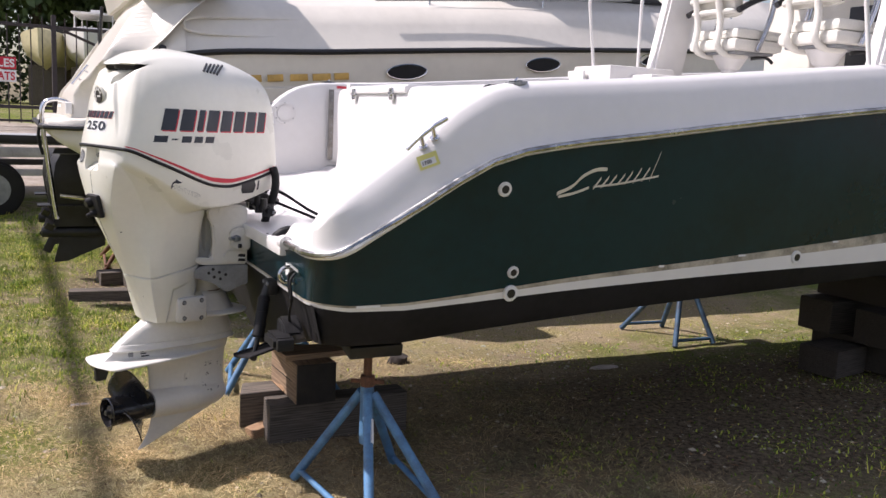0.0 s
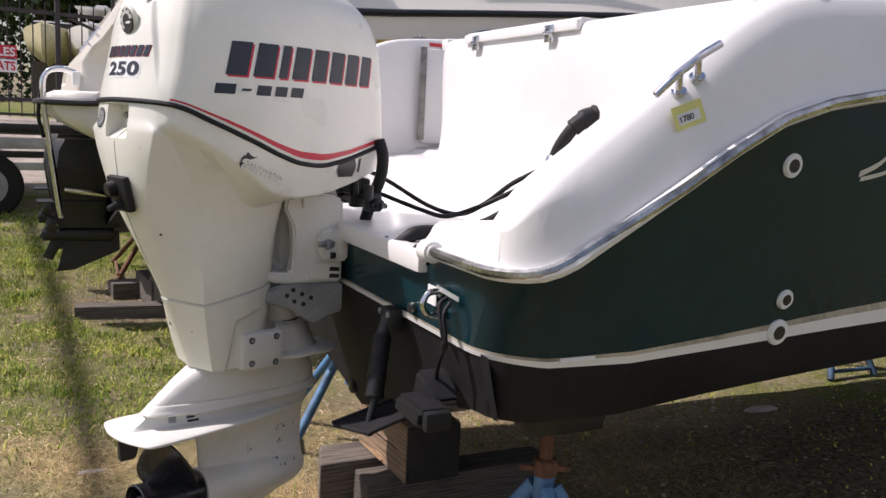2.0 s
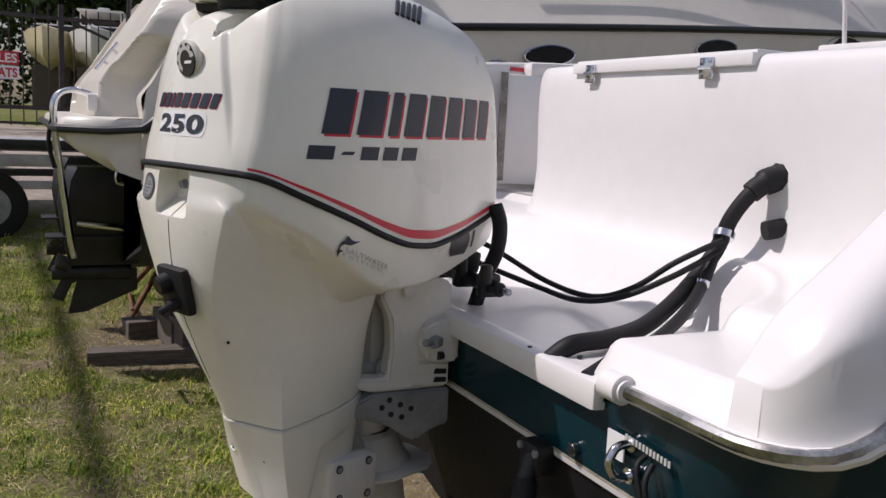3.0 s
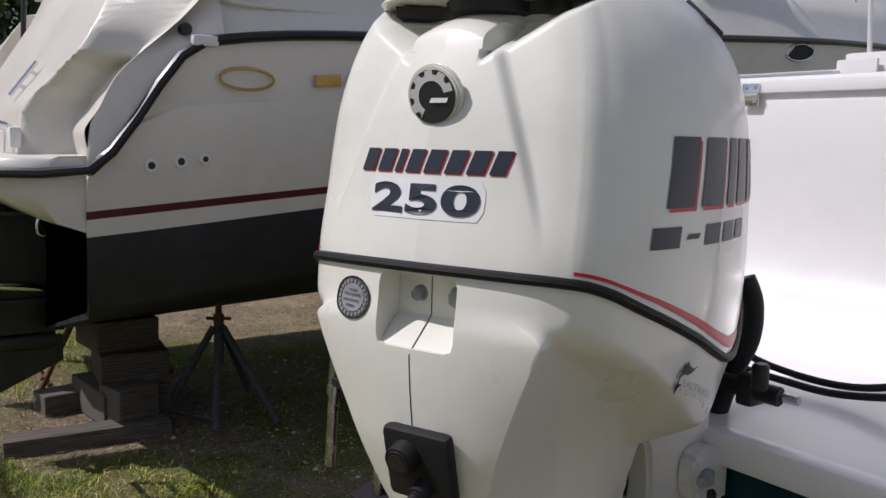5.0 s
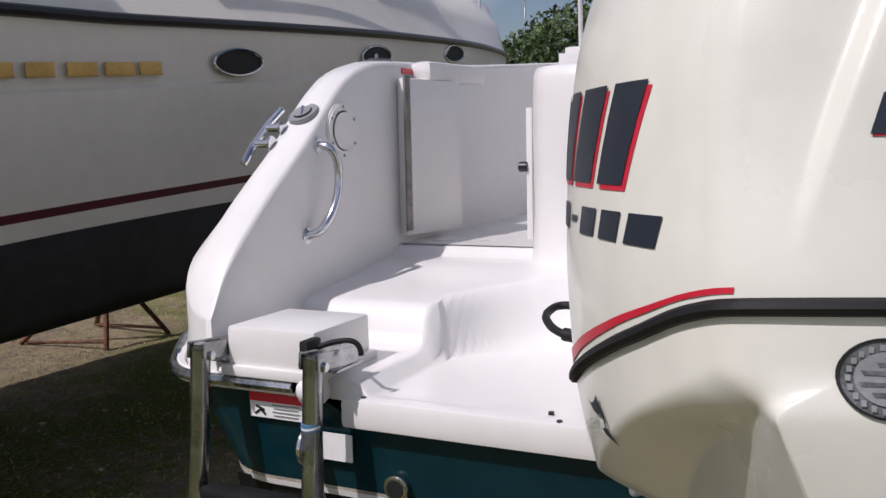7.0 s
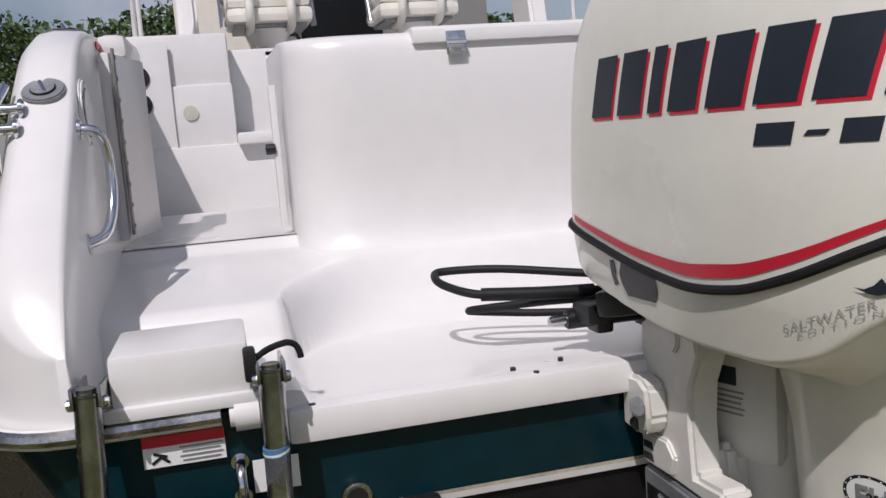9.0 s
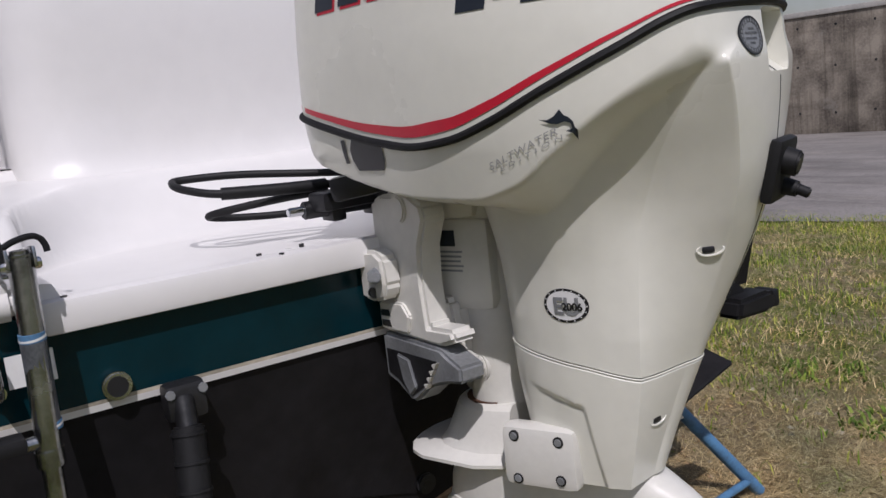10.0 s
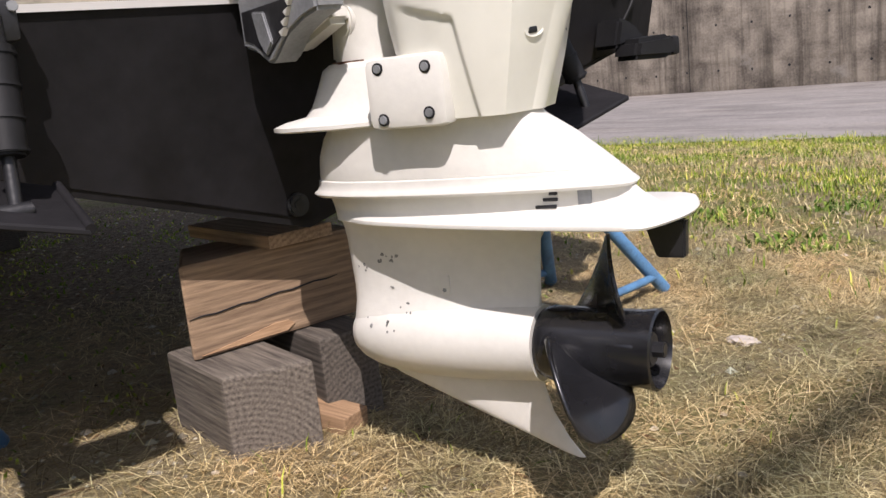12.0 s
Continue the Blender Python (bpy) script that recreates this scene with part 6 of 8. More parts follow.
# bench lid with two hinges
box("bench_lid", (0.55, 0.80, 0.035), B(1.185, 0.185, 1.854), GEL, boat, "white bench lid", 0.008)
box("lid_lip", (0.02, 0.80, 0.034), B(0.905, 0.185, 1.846), GEL, boat, "", 0.006)
for y in (0.478, -0.056):
    h = box("lid_hinge", (0.007, 0.050, 0.058), B(0.892, y, 1.826), CHROME, boat, "polished steel lid hinge", 0.002)
    cyl("hinge_pin", B(0.887, y - 0.026, 1.828), B(0.887, y + 0.026, 1.828), 0.0055, CHROME, h, "", n=10)
    for dy in (-0.015, 0.015):
        for dz in (-0.018, 0.018):
            cyl("hinge_screw", B(0.889, y + dy, 1.826 + dz), B(0.886, y + dy, 1.826 + dz), 0.005, GREY, h, "", n=8)
box("door_jamb", (0.025, 0.018, 0.36), B(1.06, 0.925, 1.58), GEL, boat, "white door jamb strip", 0.004)
cyl("jamb_catch", B(1.05, 0.93, 1.60), B(1.05, 0.955, 1.60), 0.014, BLACK, boat, "black door catch", n=12, bevel=0.002)

# ends of the rub rail, screws, transom fittings
for y0, y1 in ((-0.70, -0.635), (1.045, 1.10)):
    cyl("rail_end", B(0.188, y0, 1.184), B(0.188, y1, 1.184), 0.028, GEL, boat, "white rub rail end cap", n=20, bevel=0.008)
for x, y in ((0.201, 0.966), (0.197, 0.571), (0.24, 0.60), (0.26, 0.50), (0.2, -0.35), (0.26, -0.45)):
    cyl("deck_screw", B(x, y, 1.170), B(x, y, 1.1785), 0.0055, DARKMETAL, boat, "dark deck screw", n=8)
def u_bolt(y, z):
    pts = [B(0.215, y - 0.001, z + 0.030), B(0.178, y, z + 0.028), B(0.162, y, z + 0.008), B(0.162, y, z - 0.010), B(0.178, y, z - 0.030), B(0.215, y, z - 0.032)]
    u = tube("stern_eye", pts, 0.0085, CHROME, boat, "polished steel stern eye", 10, 6)
    for dz in (0.029, -0.031):
        cyl("eye_base", B(0.214, y, z + dz), B(0.203, y, z + dz), 0.015, CHROME, u, "", n=12, bevel=0.002)


u_bolt(1.092, 1.068)
u_bolt(-0.700, 1.055)
box("white_patch", (0.003, 0.075, 0.055), B(0.2045, 1.035, 1.068), LABEL, boat, "plain white sticker", 0)
box("white_patch", (0.003, 0.05, 0.05), B(0.2045, -0.660, 1.068), LABEL, boat, "plain white sticker", 0)
for y, z, r in ((0.905, 1.000, 0.026), (-0.515, 1.005, 0.014)):
    ring_ = cyl("drain_ring", B(0.222, y, z), B(0.205, y, z), r, RAIL, boat, "dull steel drain ring", n=24, bevel=0.003)
    cyl("drain_bore", B(0.215, y, z), B(0.2042, y, z), r * 0.72, BLACK, ring_, "", n=18)
ring_ = cyl("drain_plug", B(0.375, 0.235, 0.544), B(0.322, 0.235, 0.544), 0.026, DARKMETAL, boat, "dark bottom drain plug", n=24, bevel=0.004)
cyl("drain_bore", B(0.345, 0.235, 0.544), B(0.3205, 0.235, 0.544), 0.011, BLACK, ring_, "", n=14)
# warning label
wl = box("warning_label", (0.003, 0.128, 0.052), B(0.2035, 1.176, 1.136), LABEL, boat, "white and red safety warning label", 0)
box("red_band", (0.003, 0.128, 0.018), B(0.202, 1.176, 1.153), RED, wl, "red band", 0)
for k in range(4):
    box("writing_bar", (0.002, 0.068 - 0.008 * (k % 2), 0.0025), B(0.2015, 1.150, 1.139 - 0.0075 * k), GREY, wl, "", 0)
for dy, dz, l, a in ((0, 0.002, 0.022, 20), (0.006, -0.006, 0.018, -35), (-0.008, -0.007, 0.014, 40)):
    box("pictogram_bar", (0.002, l, 0.0045), B(0.2015, 1.214 + dy, 1.128 + dz), BLACK, wl, "", 0, (a, 0, 0))

# ladder on the port quarter
ladder = thing("boarding_ladder", (0.13, 1.165, 1.26), "folding steel boarding ladder hinged to the stern, with black treads", "ladder")
def L(x, y, z):
    return Vector((x - 0.13, y - 1.165, z - 1.26))


for y, dy in ((1.299, 0.020), (1.030, 0.012)):
    leg = tube("ladder_leg", [L(0.128, y, 1.262), L(0.122, y + dy * 0.35, 1.10), L(0.116, y + dy, 0.93)], 0.0200, TUBE, ladder, "tarnished steel ladder leg", 16, 4)
    tube("lower_leg", [L(0.116, y + dy, 0.94), L(0.108, y + dy * 1.5, 0.70)], 0.0165, TUBE, leg, "", 14)
    cyl("leg_collar", L(0.117, y + dy, 0.955), L(0.115, y + dy, 0.925), 0.0225, TUBE, leg, "", n=16, bevel=0.002)
    cyl("leg_cap", L(0.128, y, 1.258), L(0.128, y, 1.274), 0.0205, TUBE, leg, "", n=16, bevel=0.006)
    br = box("hinge_plate", (0.145, 0.006, 0.034), L(0.185, y + 0.020, 1.255), TUBE, ladder, "steel hinge plate", 0.003, (0, 6, 0))
    box("hinge_plate", (0.145, 0.006, 0.034), L(0.185, y - 0.020, 1.255), TUBE, ladder, "steel hinge plate", 0.003, (0, 6, 0))
    box("hinge_foot", (0.10, 0.05, 0.006), L(0.22, y, 1.230), TUBE, ladder, "", 0.002)
    cyl("hinge_bolt", L(0.130, y - 0.030, 1.250), L(0.130, y + 0.030, 1.250), 0.0095, CHROME, ladder, "steel hinge bolt", n=10, bevel=0.002)
for y0, y1, z in ((1.030 + 0.012, 1.299 + 0.020, 0.968),):
    st = cyl("rung", L(0.118, y0, z), L(0.118, y1, z), 0.0125, TUBE, ladder, "steel rung", n=14)
    box("tread", (0.050, 0.215, 0.026), L(0.112, (y0 + y1) / 2, z + 0.008), RUBBER, st, "black ribbed tread", 0.008)
for z, h in ((1.130, 0.014), (0.985, 0.012)):
    cyl("blue_band", L(0.1225, 1.034, z), L(0.122, 1.0345, z + h), 0.0208, BLUE, ladder, "blue and white sticker band", n=18)
    cyl("pale_band", L(0.1225, 1.034, z + 0.004), L(0.122, 1.0345, z + 0.008), 0.0211, LABEL, ladder, "", n=18)
cyl("sleeve", L(0.1215, 1.036, 0.99), L(0.1225, 1.034, 1.135), 0.0204, material("scratched_dark_sleeve", (0.16, 0.17, 0.19), 0.35, 0.6, var=0.3, scale=20), ladder, "scratched dark sleeve", n=18)
tube("strap", [L(0.17, 1.055, 1.272), L(0.19, 1.030, 1.282), L(0.205, 1.00, 1.286), L(0.212, 0.985, 1.280), L(0.214, 0.978, 1.268), L(0.214, 0.976, 1.256)], [0.0055] * 26, RUBBER, ladder, "black rubber strap", 8, 5)
box("strap_buckle", (0.05, 0.02, 0.05), L(0.165, 1.06, 1.268), RUBBER, ladder, "black strap buckle", 0.006)

# trim tabs and their rams
for side_sign, y_ram in ((1, 0.79), (-1, -0.39)):
    tab = thing("trim_tab", (0.25, y_ram, 0.66), "black hydraulic trim tab on the transom", "trim tab", group="trim tabs")
    off = Vector((0.25, y_ram, 0.66))
    s = side_sign
    W = lambda x, y, z, off=off: Vector((x, y, z)) - off
    lean = 0.02 if s > 0 else 0.055
    cyl("ram_body", W(0.175, y_ram + s * 0.015, 0.905), W(0.135, y_ram + s * (0.015 + lean), 0.735), 0.030 if s > 0 else 0.026, RUBBER, tab, "black ram body", n=20, bevel=0.004)
    for k in range(4):
        t = 0.06 + 0.29 * k
        q0 = W(0.175, y_ram + s * 0.015, 0.905).lerp(W(0.135, y_ram + s * (0.015 + lean), 0.735), t)
        q1 = W(0.175, y_ram + s * 0.015, 0.905).lerp(W(0.135, y_ram + s * (0.015 + lean), 0.735), t + 0.05)
        cyl("ram_ring", q0, q1, 0.033 if s > 0 else 0.029, RUBBER, tab, "", n=20, bevel=0.002)
    cyl("ram_rod", W(0.138, y_ram + s * (0.014 + lean), 0.74), W(0.110, y_ram + s * (0.025 + lean), 0.635), 0.011, DARKMETAL, tab, "", n=12)
    cyl("rod_pin", W(0.112, y_ram + s * (0.0 + lean), 0.652), W(0.112, y_ram + s * (0.05 + lean), 0.652), 0.014, DARKMETAL, tab, "", n=12, bevel=0.002)
    box("ram_bracket", (0.05, 0.075, 0.07), W(0.208, y_ram + s * 0.005, 0.945), DARKMETAL, tab, "dark ram bracket", 0.012)
    for dy in (-0.03, 0.03):
        cyl("bracket_bolt", W(0.186, y_ram + s * 0.005 + dy, 0.965), W(0.178, y_ram + s * 0.005 + dy, 0.965), 0.009, GREY, tab, "", n=8, bevel=0.001)
    cyl("ram_neck", W(0.195, y_ram + s * 0.01, 0.955), W(0.175, y_ram + s * 0.015, 0.90), 0.020, DARKMETAL, tab, "", n=14, bevel=0.003)
    corners = ((0.24, 0.736, 0.672), (0.05, 0.747, 0.613), (0.05, 1.10, 0.708), (0.24, 1.10, 0.772)) if s > 0 else ((0.25, -0.565, 0.735), (0.075, -0.578, 0.685), (0.06, -0.333, 0.627), (0.25, -0.32, 0.672))
    bm = bmesh.new()
    top = [bm.verts.new(W(*c)) for c in corners]
    low = [bm.verts.new(W(*c) - Vector((0, 0, 0.012))) for c in corners]
    for quad in (top, low[::-1], *[(top[k], low[k], low[(k + 1) % 4], top[(k + 1) % 4]) for k in range(4)]):
        bm.faces.new(quad)
    bmesh.ops.recalc_face_normals(bm, faces=bm.faces)
    bmesh.ops.bevel(bm, geom=bm.edges[:], offset=0.003, segments=1, affect="EDGES")
    part("tab_plate", bm, BOTTOM, tab, "black painted tab plate", smooth=False)
    # upturned inboard edge of the tab
    e0, e1 = (W(*corners[0]), W(*corners[1])) if s > 0 else (W(*corners[3]), W(*corners[2]))
    tube("tab_edge", [e0, e1], 0.009, BOTTOM, tab, "", 8)

# transducer block with its cable, starboard side of the transom
sensor = thing("transducer", (0.2, -0.70, 0.80), "black transducer block with a cable on the starboard transom", "transducer")
S0 = Vector((0.2, -0.70, 0.80))
TO_YZ = Matrix(((0, 0, 1, 0), (1, 0, 0, 0), (0, 1, 0, 0), (0, 0, 0, 1)))
prism("block", [(-0.655, 0.768), (-0.80, 0.764), (-0.822, 0.775), (-0.824, 0.812), (-0.80, 0.826), (-0.67, 0.820)], 0.085, Matrix.Translation(Vector((0.150, 0, 0)) - S0) @ TO_YZ, RUBBER, sensor, "black plastic block", 0.012)
prism("bracket", [(-0.645, 0.80), (-0.775, 0.818), (-0.725, 0.862), (-0.668, 0.880)], 0.085, Matrix.Translation(Vector((0.205, 0, 0)) - S0) @ TO_YZ, RUBBER, sensor, "black sloping bracket", 0.010)
box("end_lug", (0.070, 0.030, 0.050), Vector((0.150, -0.832, 0.794)) - S0, RUBBER, sensor, "", 0.010)
tube("cable", [Vector((0.205, -0.745, 1.078)) - S0, Vector((0.182, -0.750, 1.06)) - S0, Vector((0.180, -0.775, 1.00)) - S0, Vector((0.190, -0.775, 0.965)) - S0, Vector((0.19, -0.745, 0.91)) - S0, Vector((0.20, -0.715, 0.862)) - S0], 0.0055, RUBBER, sensor, "black cable", 8, 5)
tube("cable", [Vector((0.205, -0.765, 1.070)) - S0, Vector((0.184, -0.772, 1.04)) - S0, Vector((0.186, -0.785, 0.99)) - S0, Vector((0.188, -0.772, 0.955)) - S0], 0.0055, RUBBER, sensor, "", 8, 5)
tube("cable_tie", [Vector((0.188, -0.778, 0.975)) - S0, Vector((0.189, -0.772, 0.958)) - S0], 0.010, RUBBER, sensor, "", 8)
# moulded serial plate on the starboard transom, unreadable
for k in range(13):
    box("serial_bar", (0.002, 0.006, 0.012), B(0.2035, -0.690 - 0.0098 * k, 1.094 - 0.0006 * k), SILVER, boat, "", 0)

# hoses and cables in the engine well
well = thing("control_hoses", (0.4, 0.0, 1.178), "black control hoses and cables lying in the engine well", "hoses")
W0 = Vector((0.4, 0.0, 1.178))
def hose(name, pts, r, label="", mat=RUBBER, n=10):
    return tube(name, [Vector(p) - W0 for p in pts], r, mat, well, label, n, 6)


hose("thick_hose", [(0.905, -0.315, 1.545), (0.86, -0.302, 1.52), (0.825, -0.270, 1.45), (0.80, -0.25, 1.36), (0.74, -0.245, 1.285), (0.62, -0.30, 1.235), (0.50, -0.35, 1.202), (0.36, -0.405, 1.197), (0.26, -0.42, 1.195), (0.215, -0.405, 1.16)], 0.021, "thick black ribbed hose")
hose("thick_hose", [(0.80, -0.25, 1.36), (0.74, -0.28, 1.285), (0.62, -0.36, 1.235), (0.47, -0.435, 1.195), (0.30, -0.525, 1.192), (0.20, -0.56, 1.17)], 0.015, "black corrugated hose")
hose("rigging_boot", [(0.93, -0.318, 1.55), (0.90, -0.315, 1.545), (0.875, -0.308, 1.533), (0.85, -0.298, 1.510)], [0.042] * 4 + [0.034] * 8 + [0.028] * 7, "black rubber rigging boot")
hose("rigging_boot", [(0.93, -0.350, 1.43), (0.90, -0.346, 1.426), (0.87, -0.335, 1.420)], [0.032] * 4 + [0.024] * 9, "black rubber rigging boot")
for p in ((0.81, -0.262, 1.40), (0.735, -0.283, 1.28)):
    cyl("hose_clip", Vector(p) - W0 + Vector((0.004, 0.002, 0.008)), Vector(p) - W0 - Vector((0.004, 0.002, 0.008)), 0.0275 if p[2] > 1.3 else 0.018, CHROME, well, "steel hose clip", n=18)
hose("cable", [(0.79, -0.28, 1.39), (0.68, -0.24, 1.33), (0.62, -0.156, 1.251), (0.60, -0.015, 1.202), (0.56, 0.15, 1.215), (0.45, 0.25, 1.29), (0.37, 0.29, 1.33)], 0.008, "thin black cable")
hose("cable", [(0.79, -0.27, 1.36), (0.66, -0.26, 1.30), (0.56, -0.19, 1.238), (0.55, -0.017, 1.195), (0.53, 0.13, 1.20), (0.43, 0.22, 1.24), (0.36, 0.26, 1.27)], 0.008, "thin black cable")
hose("cable", [(0.31, 0.33, 1.283), (0.335, 0.50, 1.288), (0.363, 0.614, 1.294), (0.42, 0.668, 1.308), (0.475, 0.676, 1.319), (0.503, 0.650, 1.324), (0.47, 0.54, 1.322), (0.40, 0.40, 1.308), (0.36, 0.30, 1.298)], 0.0085, "looped black cable")
hose("cable_sleeve", [(0.318, 0.40, 1.285), (0.335, 0.50, 1.288), (0.363, 0.614, 1.294)], 0.0130, "black cable sleeve")
hose("cable", [(0.31, 0.40, 1.272), (0.36, 0.48, 1.266), (0.42, 0.57, 1.254), (0.465, 0.607, 1.244), (0.492, 0.598, 1.236), (0.494, 0.55, 1.228), (0.46, 0.46, 1.222), (0.40, 0.36, 1.225), (0.35, 0.29, 1.235)], 0.0085, "looped black cable")
hose("thick_hose", [(0.335, 0.075, 1.44), (0.345, 0.06, 1.39), (0.34, 0.06, 1.32), (0.32, 0.085, 1.24), (0.30, 0.10, 1.15)], 0.020, "thick black ribbed hose")

# cockpit seen over the bench and through the stern door
box("side_liner", (3.4, 0.03, 0.75), B(2.75, CY - 1.10, 1.455), GEL, boat, "white cockpit side liner", 0.004)
box("deck_panel", (1.50, 0.92, 0.03), B(2.22, 0.98, 1.295), GEL, boat, "white cockpit deck panel", 0.004)
box("deck_seam", (0.44, 0.008, 0.003), B(1.86, 0.86, 1.3115), GREY, boat, "grey deck joint", 0)
box("seat_front", (0.10, 0.70, 0.36), B(2.980, 1.10, 1.455), GEL, boat, "white moulded seat front", 0.012)
box("side_console", (0.60, 0.46, 0.30), B(3.262, 1.205, 1.765), GEL, boat, "white moulded side console", 0.018)
box("side_console", (0.58, 0.45, 0.27), B(3.275, 1.205, 2.010), GEL, boat, "white moulded side console top", 0.018)
box("seat_back", (0.36, 0.23, 0.46), B(3.35, 0.865, 1.855), GEL, boat, "white moulded seat back", 0.015)
box("seat_pad", (0.31, 0.225, 0.055), B(3.025, 0.865, 1.655), GEL, boat, "white seat pad", 0.014)
cyl("round_plate", B(2.966, 1.172, 1.787), B(2.955, 1.172, 1.787), 0.034, material("aged_plastic", (0.55, 0.55, 0.45), 0.5, var=0.1), boat, "aged round inspection plate", n=24)
box("holder_panel", (0.02, 0.20, 0.78), B(2.955, 1.345, 1.72), GEL, boat, "", 0.004)
for z in (1.955, 1.835):
    cyl("rod_socket", B(2.950, 1.385, z), B(2.938, 1.385, z), 0.052, BLACK, boat, "black round socket", n=24)
cyl("white_tube", B(2.96, 1.395, 1.835), B(2.72, 1.40, 1.79), 0.020, GEL, boat, "white tube", n=14)
bulk = box("cabin_bulkhead", (0.06, 2.1, 1.6), B(4.75, CY, 2.0), GEL_OLD, boat, "cream cabin bulkhead", 0.01)
box("cabin_entry", (0.02, 0.55, 1.3), B(4.71, 0.18, 2.0), BLACK, bulk, "dark cabin entry", 0.004)
box("cabin_roof", (1.3, 2.0, 0.06), B(4.1, CY, 3.35), GEL, boat, "white hard top", 0.02)
for sign in (1, -1):
    y = CY + sign * 0.95
    prism("roof_pillar", [(3.42, 1.95), (3.72, 1.95), (4.0, 3.35), (3.72, 3.35)], 0.10, Matrix.Translation(B(0, y, 0)) @ pose(0, 0, 0, 90, 0, 0), GEL, boat, "white moulded roof pillar", 0.02)
    tube("grab_pole", [B(3.15, CY + sign * 1.19, 2.05), B(3.05, CY + sign * 1.17, 2.6), B(3.0, CY + sign * 1.14, 3.3)], 0.012, GEL, boat, "thin white pole", 8)
    tube("grab_pole", [B(3.55, CY + sign * 1.19, 2.09), B(3.52, CY + sign * 1.17, 3.3)], 0.012, GEL, boat, "", 8)

CUSHION = material("white_vinyl", (0.72, 0.70, 0.64), 0.5, var=0.06, scale=6)
chair = thing("helm_chair", (3.84, 0.72, 1.175), "white vinyl helm chair with slatted back on a pedestal", "chair", group="helm chairs")
cyl("pedestal", (0, 0, 0), (0, 0, 1.02), 0.055, GEL, chair, "white pedestal", n=20, bevel=0.004)
cyl("pedestal_base", (0, 0, 0), (0, 0, 0.03), 0.13, GEL, chair, "", n=24, bevel=0.006)
cyl("swivel_cone", (0, 0, 0.98), (0, 0, 1.08), 0.07, GEL, chair, "white swivel cone", r1=0.13, n=20, bevel=0.006)
tube("seat_lever", [(0.10, -0.10, 1.06), (0.18, -0.16, 1.07), (0.22, -0.19, 1.03)], 0.012, BLACK, chair, "black seat lever", 8, 4)
box("seat", (0.46, 0.47, 0.085), (0.04, 0, 1.14), CUSHION, chair, "white vinyl seat cushion", 0.04)
box("seat", (0.44, 0.45, 0.075), (0.05, 0, 1.215), CUSHION, chair, "white vinyl seat cushion", 0.036)
box("seat_rail", (0.36, 0.40, 0.02), (0.03, 0, 1.088), GREY, chair, "", 0.006)
back = box("backrest", (0.10, 0.42, 0.46), (-0.185, 0, 1.55), CUSHION, chair, "white vinyl backrest", 0.048, (0, -12, 0))
for k in range(5):
    z = 1.36 + 0.085 * k
    half = 0.19 + 0.035 * math.sin(math.pi * (k + 1) / 6)
    xk = -0.195 - 0.21 * (z - 1.36) - 0.02
    tube("backrest_slat", [(xk + 0.075, -half, z), (xk + 0.01, -half * 0.86, z), (xk - 0.012, -half * 0.4, z), (xk - 0.015, 0, z), (xk - 0.012, half * 0.4, z), (xk + 0.01, half * 0.86, z), (xk + 0.075, half, z)], 0.019, CUSHION, chair, "white rounded backrest slat", 8, 4)
for y in (-0.11, 0.11):
    tube("backrest_strap", [(0.02, y, 1.075), (-0.16, y, 1.08), (-0.235, y, 1.14), (-0.225, y, 1.30), (-0.30, y, 1.60), (-0.33, y, 1.78)], 0.024, CUSHION, chair, "white curved backrest strap", 8, 5)
for y in (-0.25, 0.25):
    tube("armrest", [(0.0, y, 1.10), (0.09, y, 1.30), (0.13, y, 1.46)], 0.018, CHROME, chair, "brushed steel armrest post", 8, 4)
    tube("arm_pad", [(-0.20, y, 1.36), (-0.04, y, 1.44), (0.16, y, 1.50)], 0.022, BLACK, chair, "black arm pad", 8, 4)
copy_thing(chair, pose(3.84, -0.11, 1.175))

# foredeck closing the bow
rows = []
for x in np.arange(4.78, 7.35, 0.15):
    half = 1.27 * HALF(x)
    z0 = COAM_P(x) - 0.01
    rows.append([Vector((x - 0.2, half * t, z0 + 0.16 * (1 - t * t))) for t in np.linspace(-1, 1, 13)])
v, f = loft(rows, False)
link_mesh("foredeck", v, f, GEL, boat, "white crowned foredeck", angle=60)

# ---- cruiser details ----
def C(x, y, z):
    return Vector((x + 0.2, y - RY, z))


def cruiser_y(x, k=1.49):
    return RY + CR_HALF - k * C_HALF(x)


PORTS = [(2.23, 2.095), (3.60, 2.245), (4.95, 2.39), (0, 0)][:3]
for x, z in PORTS:
    y = cruiser_y(x, 1.492)
    rim_pts = [C(x + 0.185 * math.cos(a), y - 0.012, z + 0.062 * math.sin(a) * (1 - 0.12 * math.cos(a) ** 2) + 0.016 * math.cos(a)) for a in np.linspace(0, 2 * math.pi, 33)[:-1]]
    rim = link_mesh("porthole", *tube_mesh(rim_pts, 0.007, 8, True), CHROME, cruiser, "oval porthole with steel rim")
    link_mesh("pane", [p + Vector((0, 0.004, 0)) for p in rim_pts], [tuple(range(32))], RUBBER, rim, "dark tinted pane")
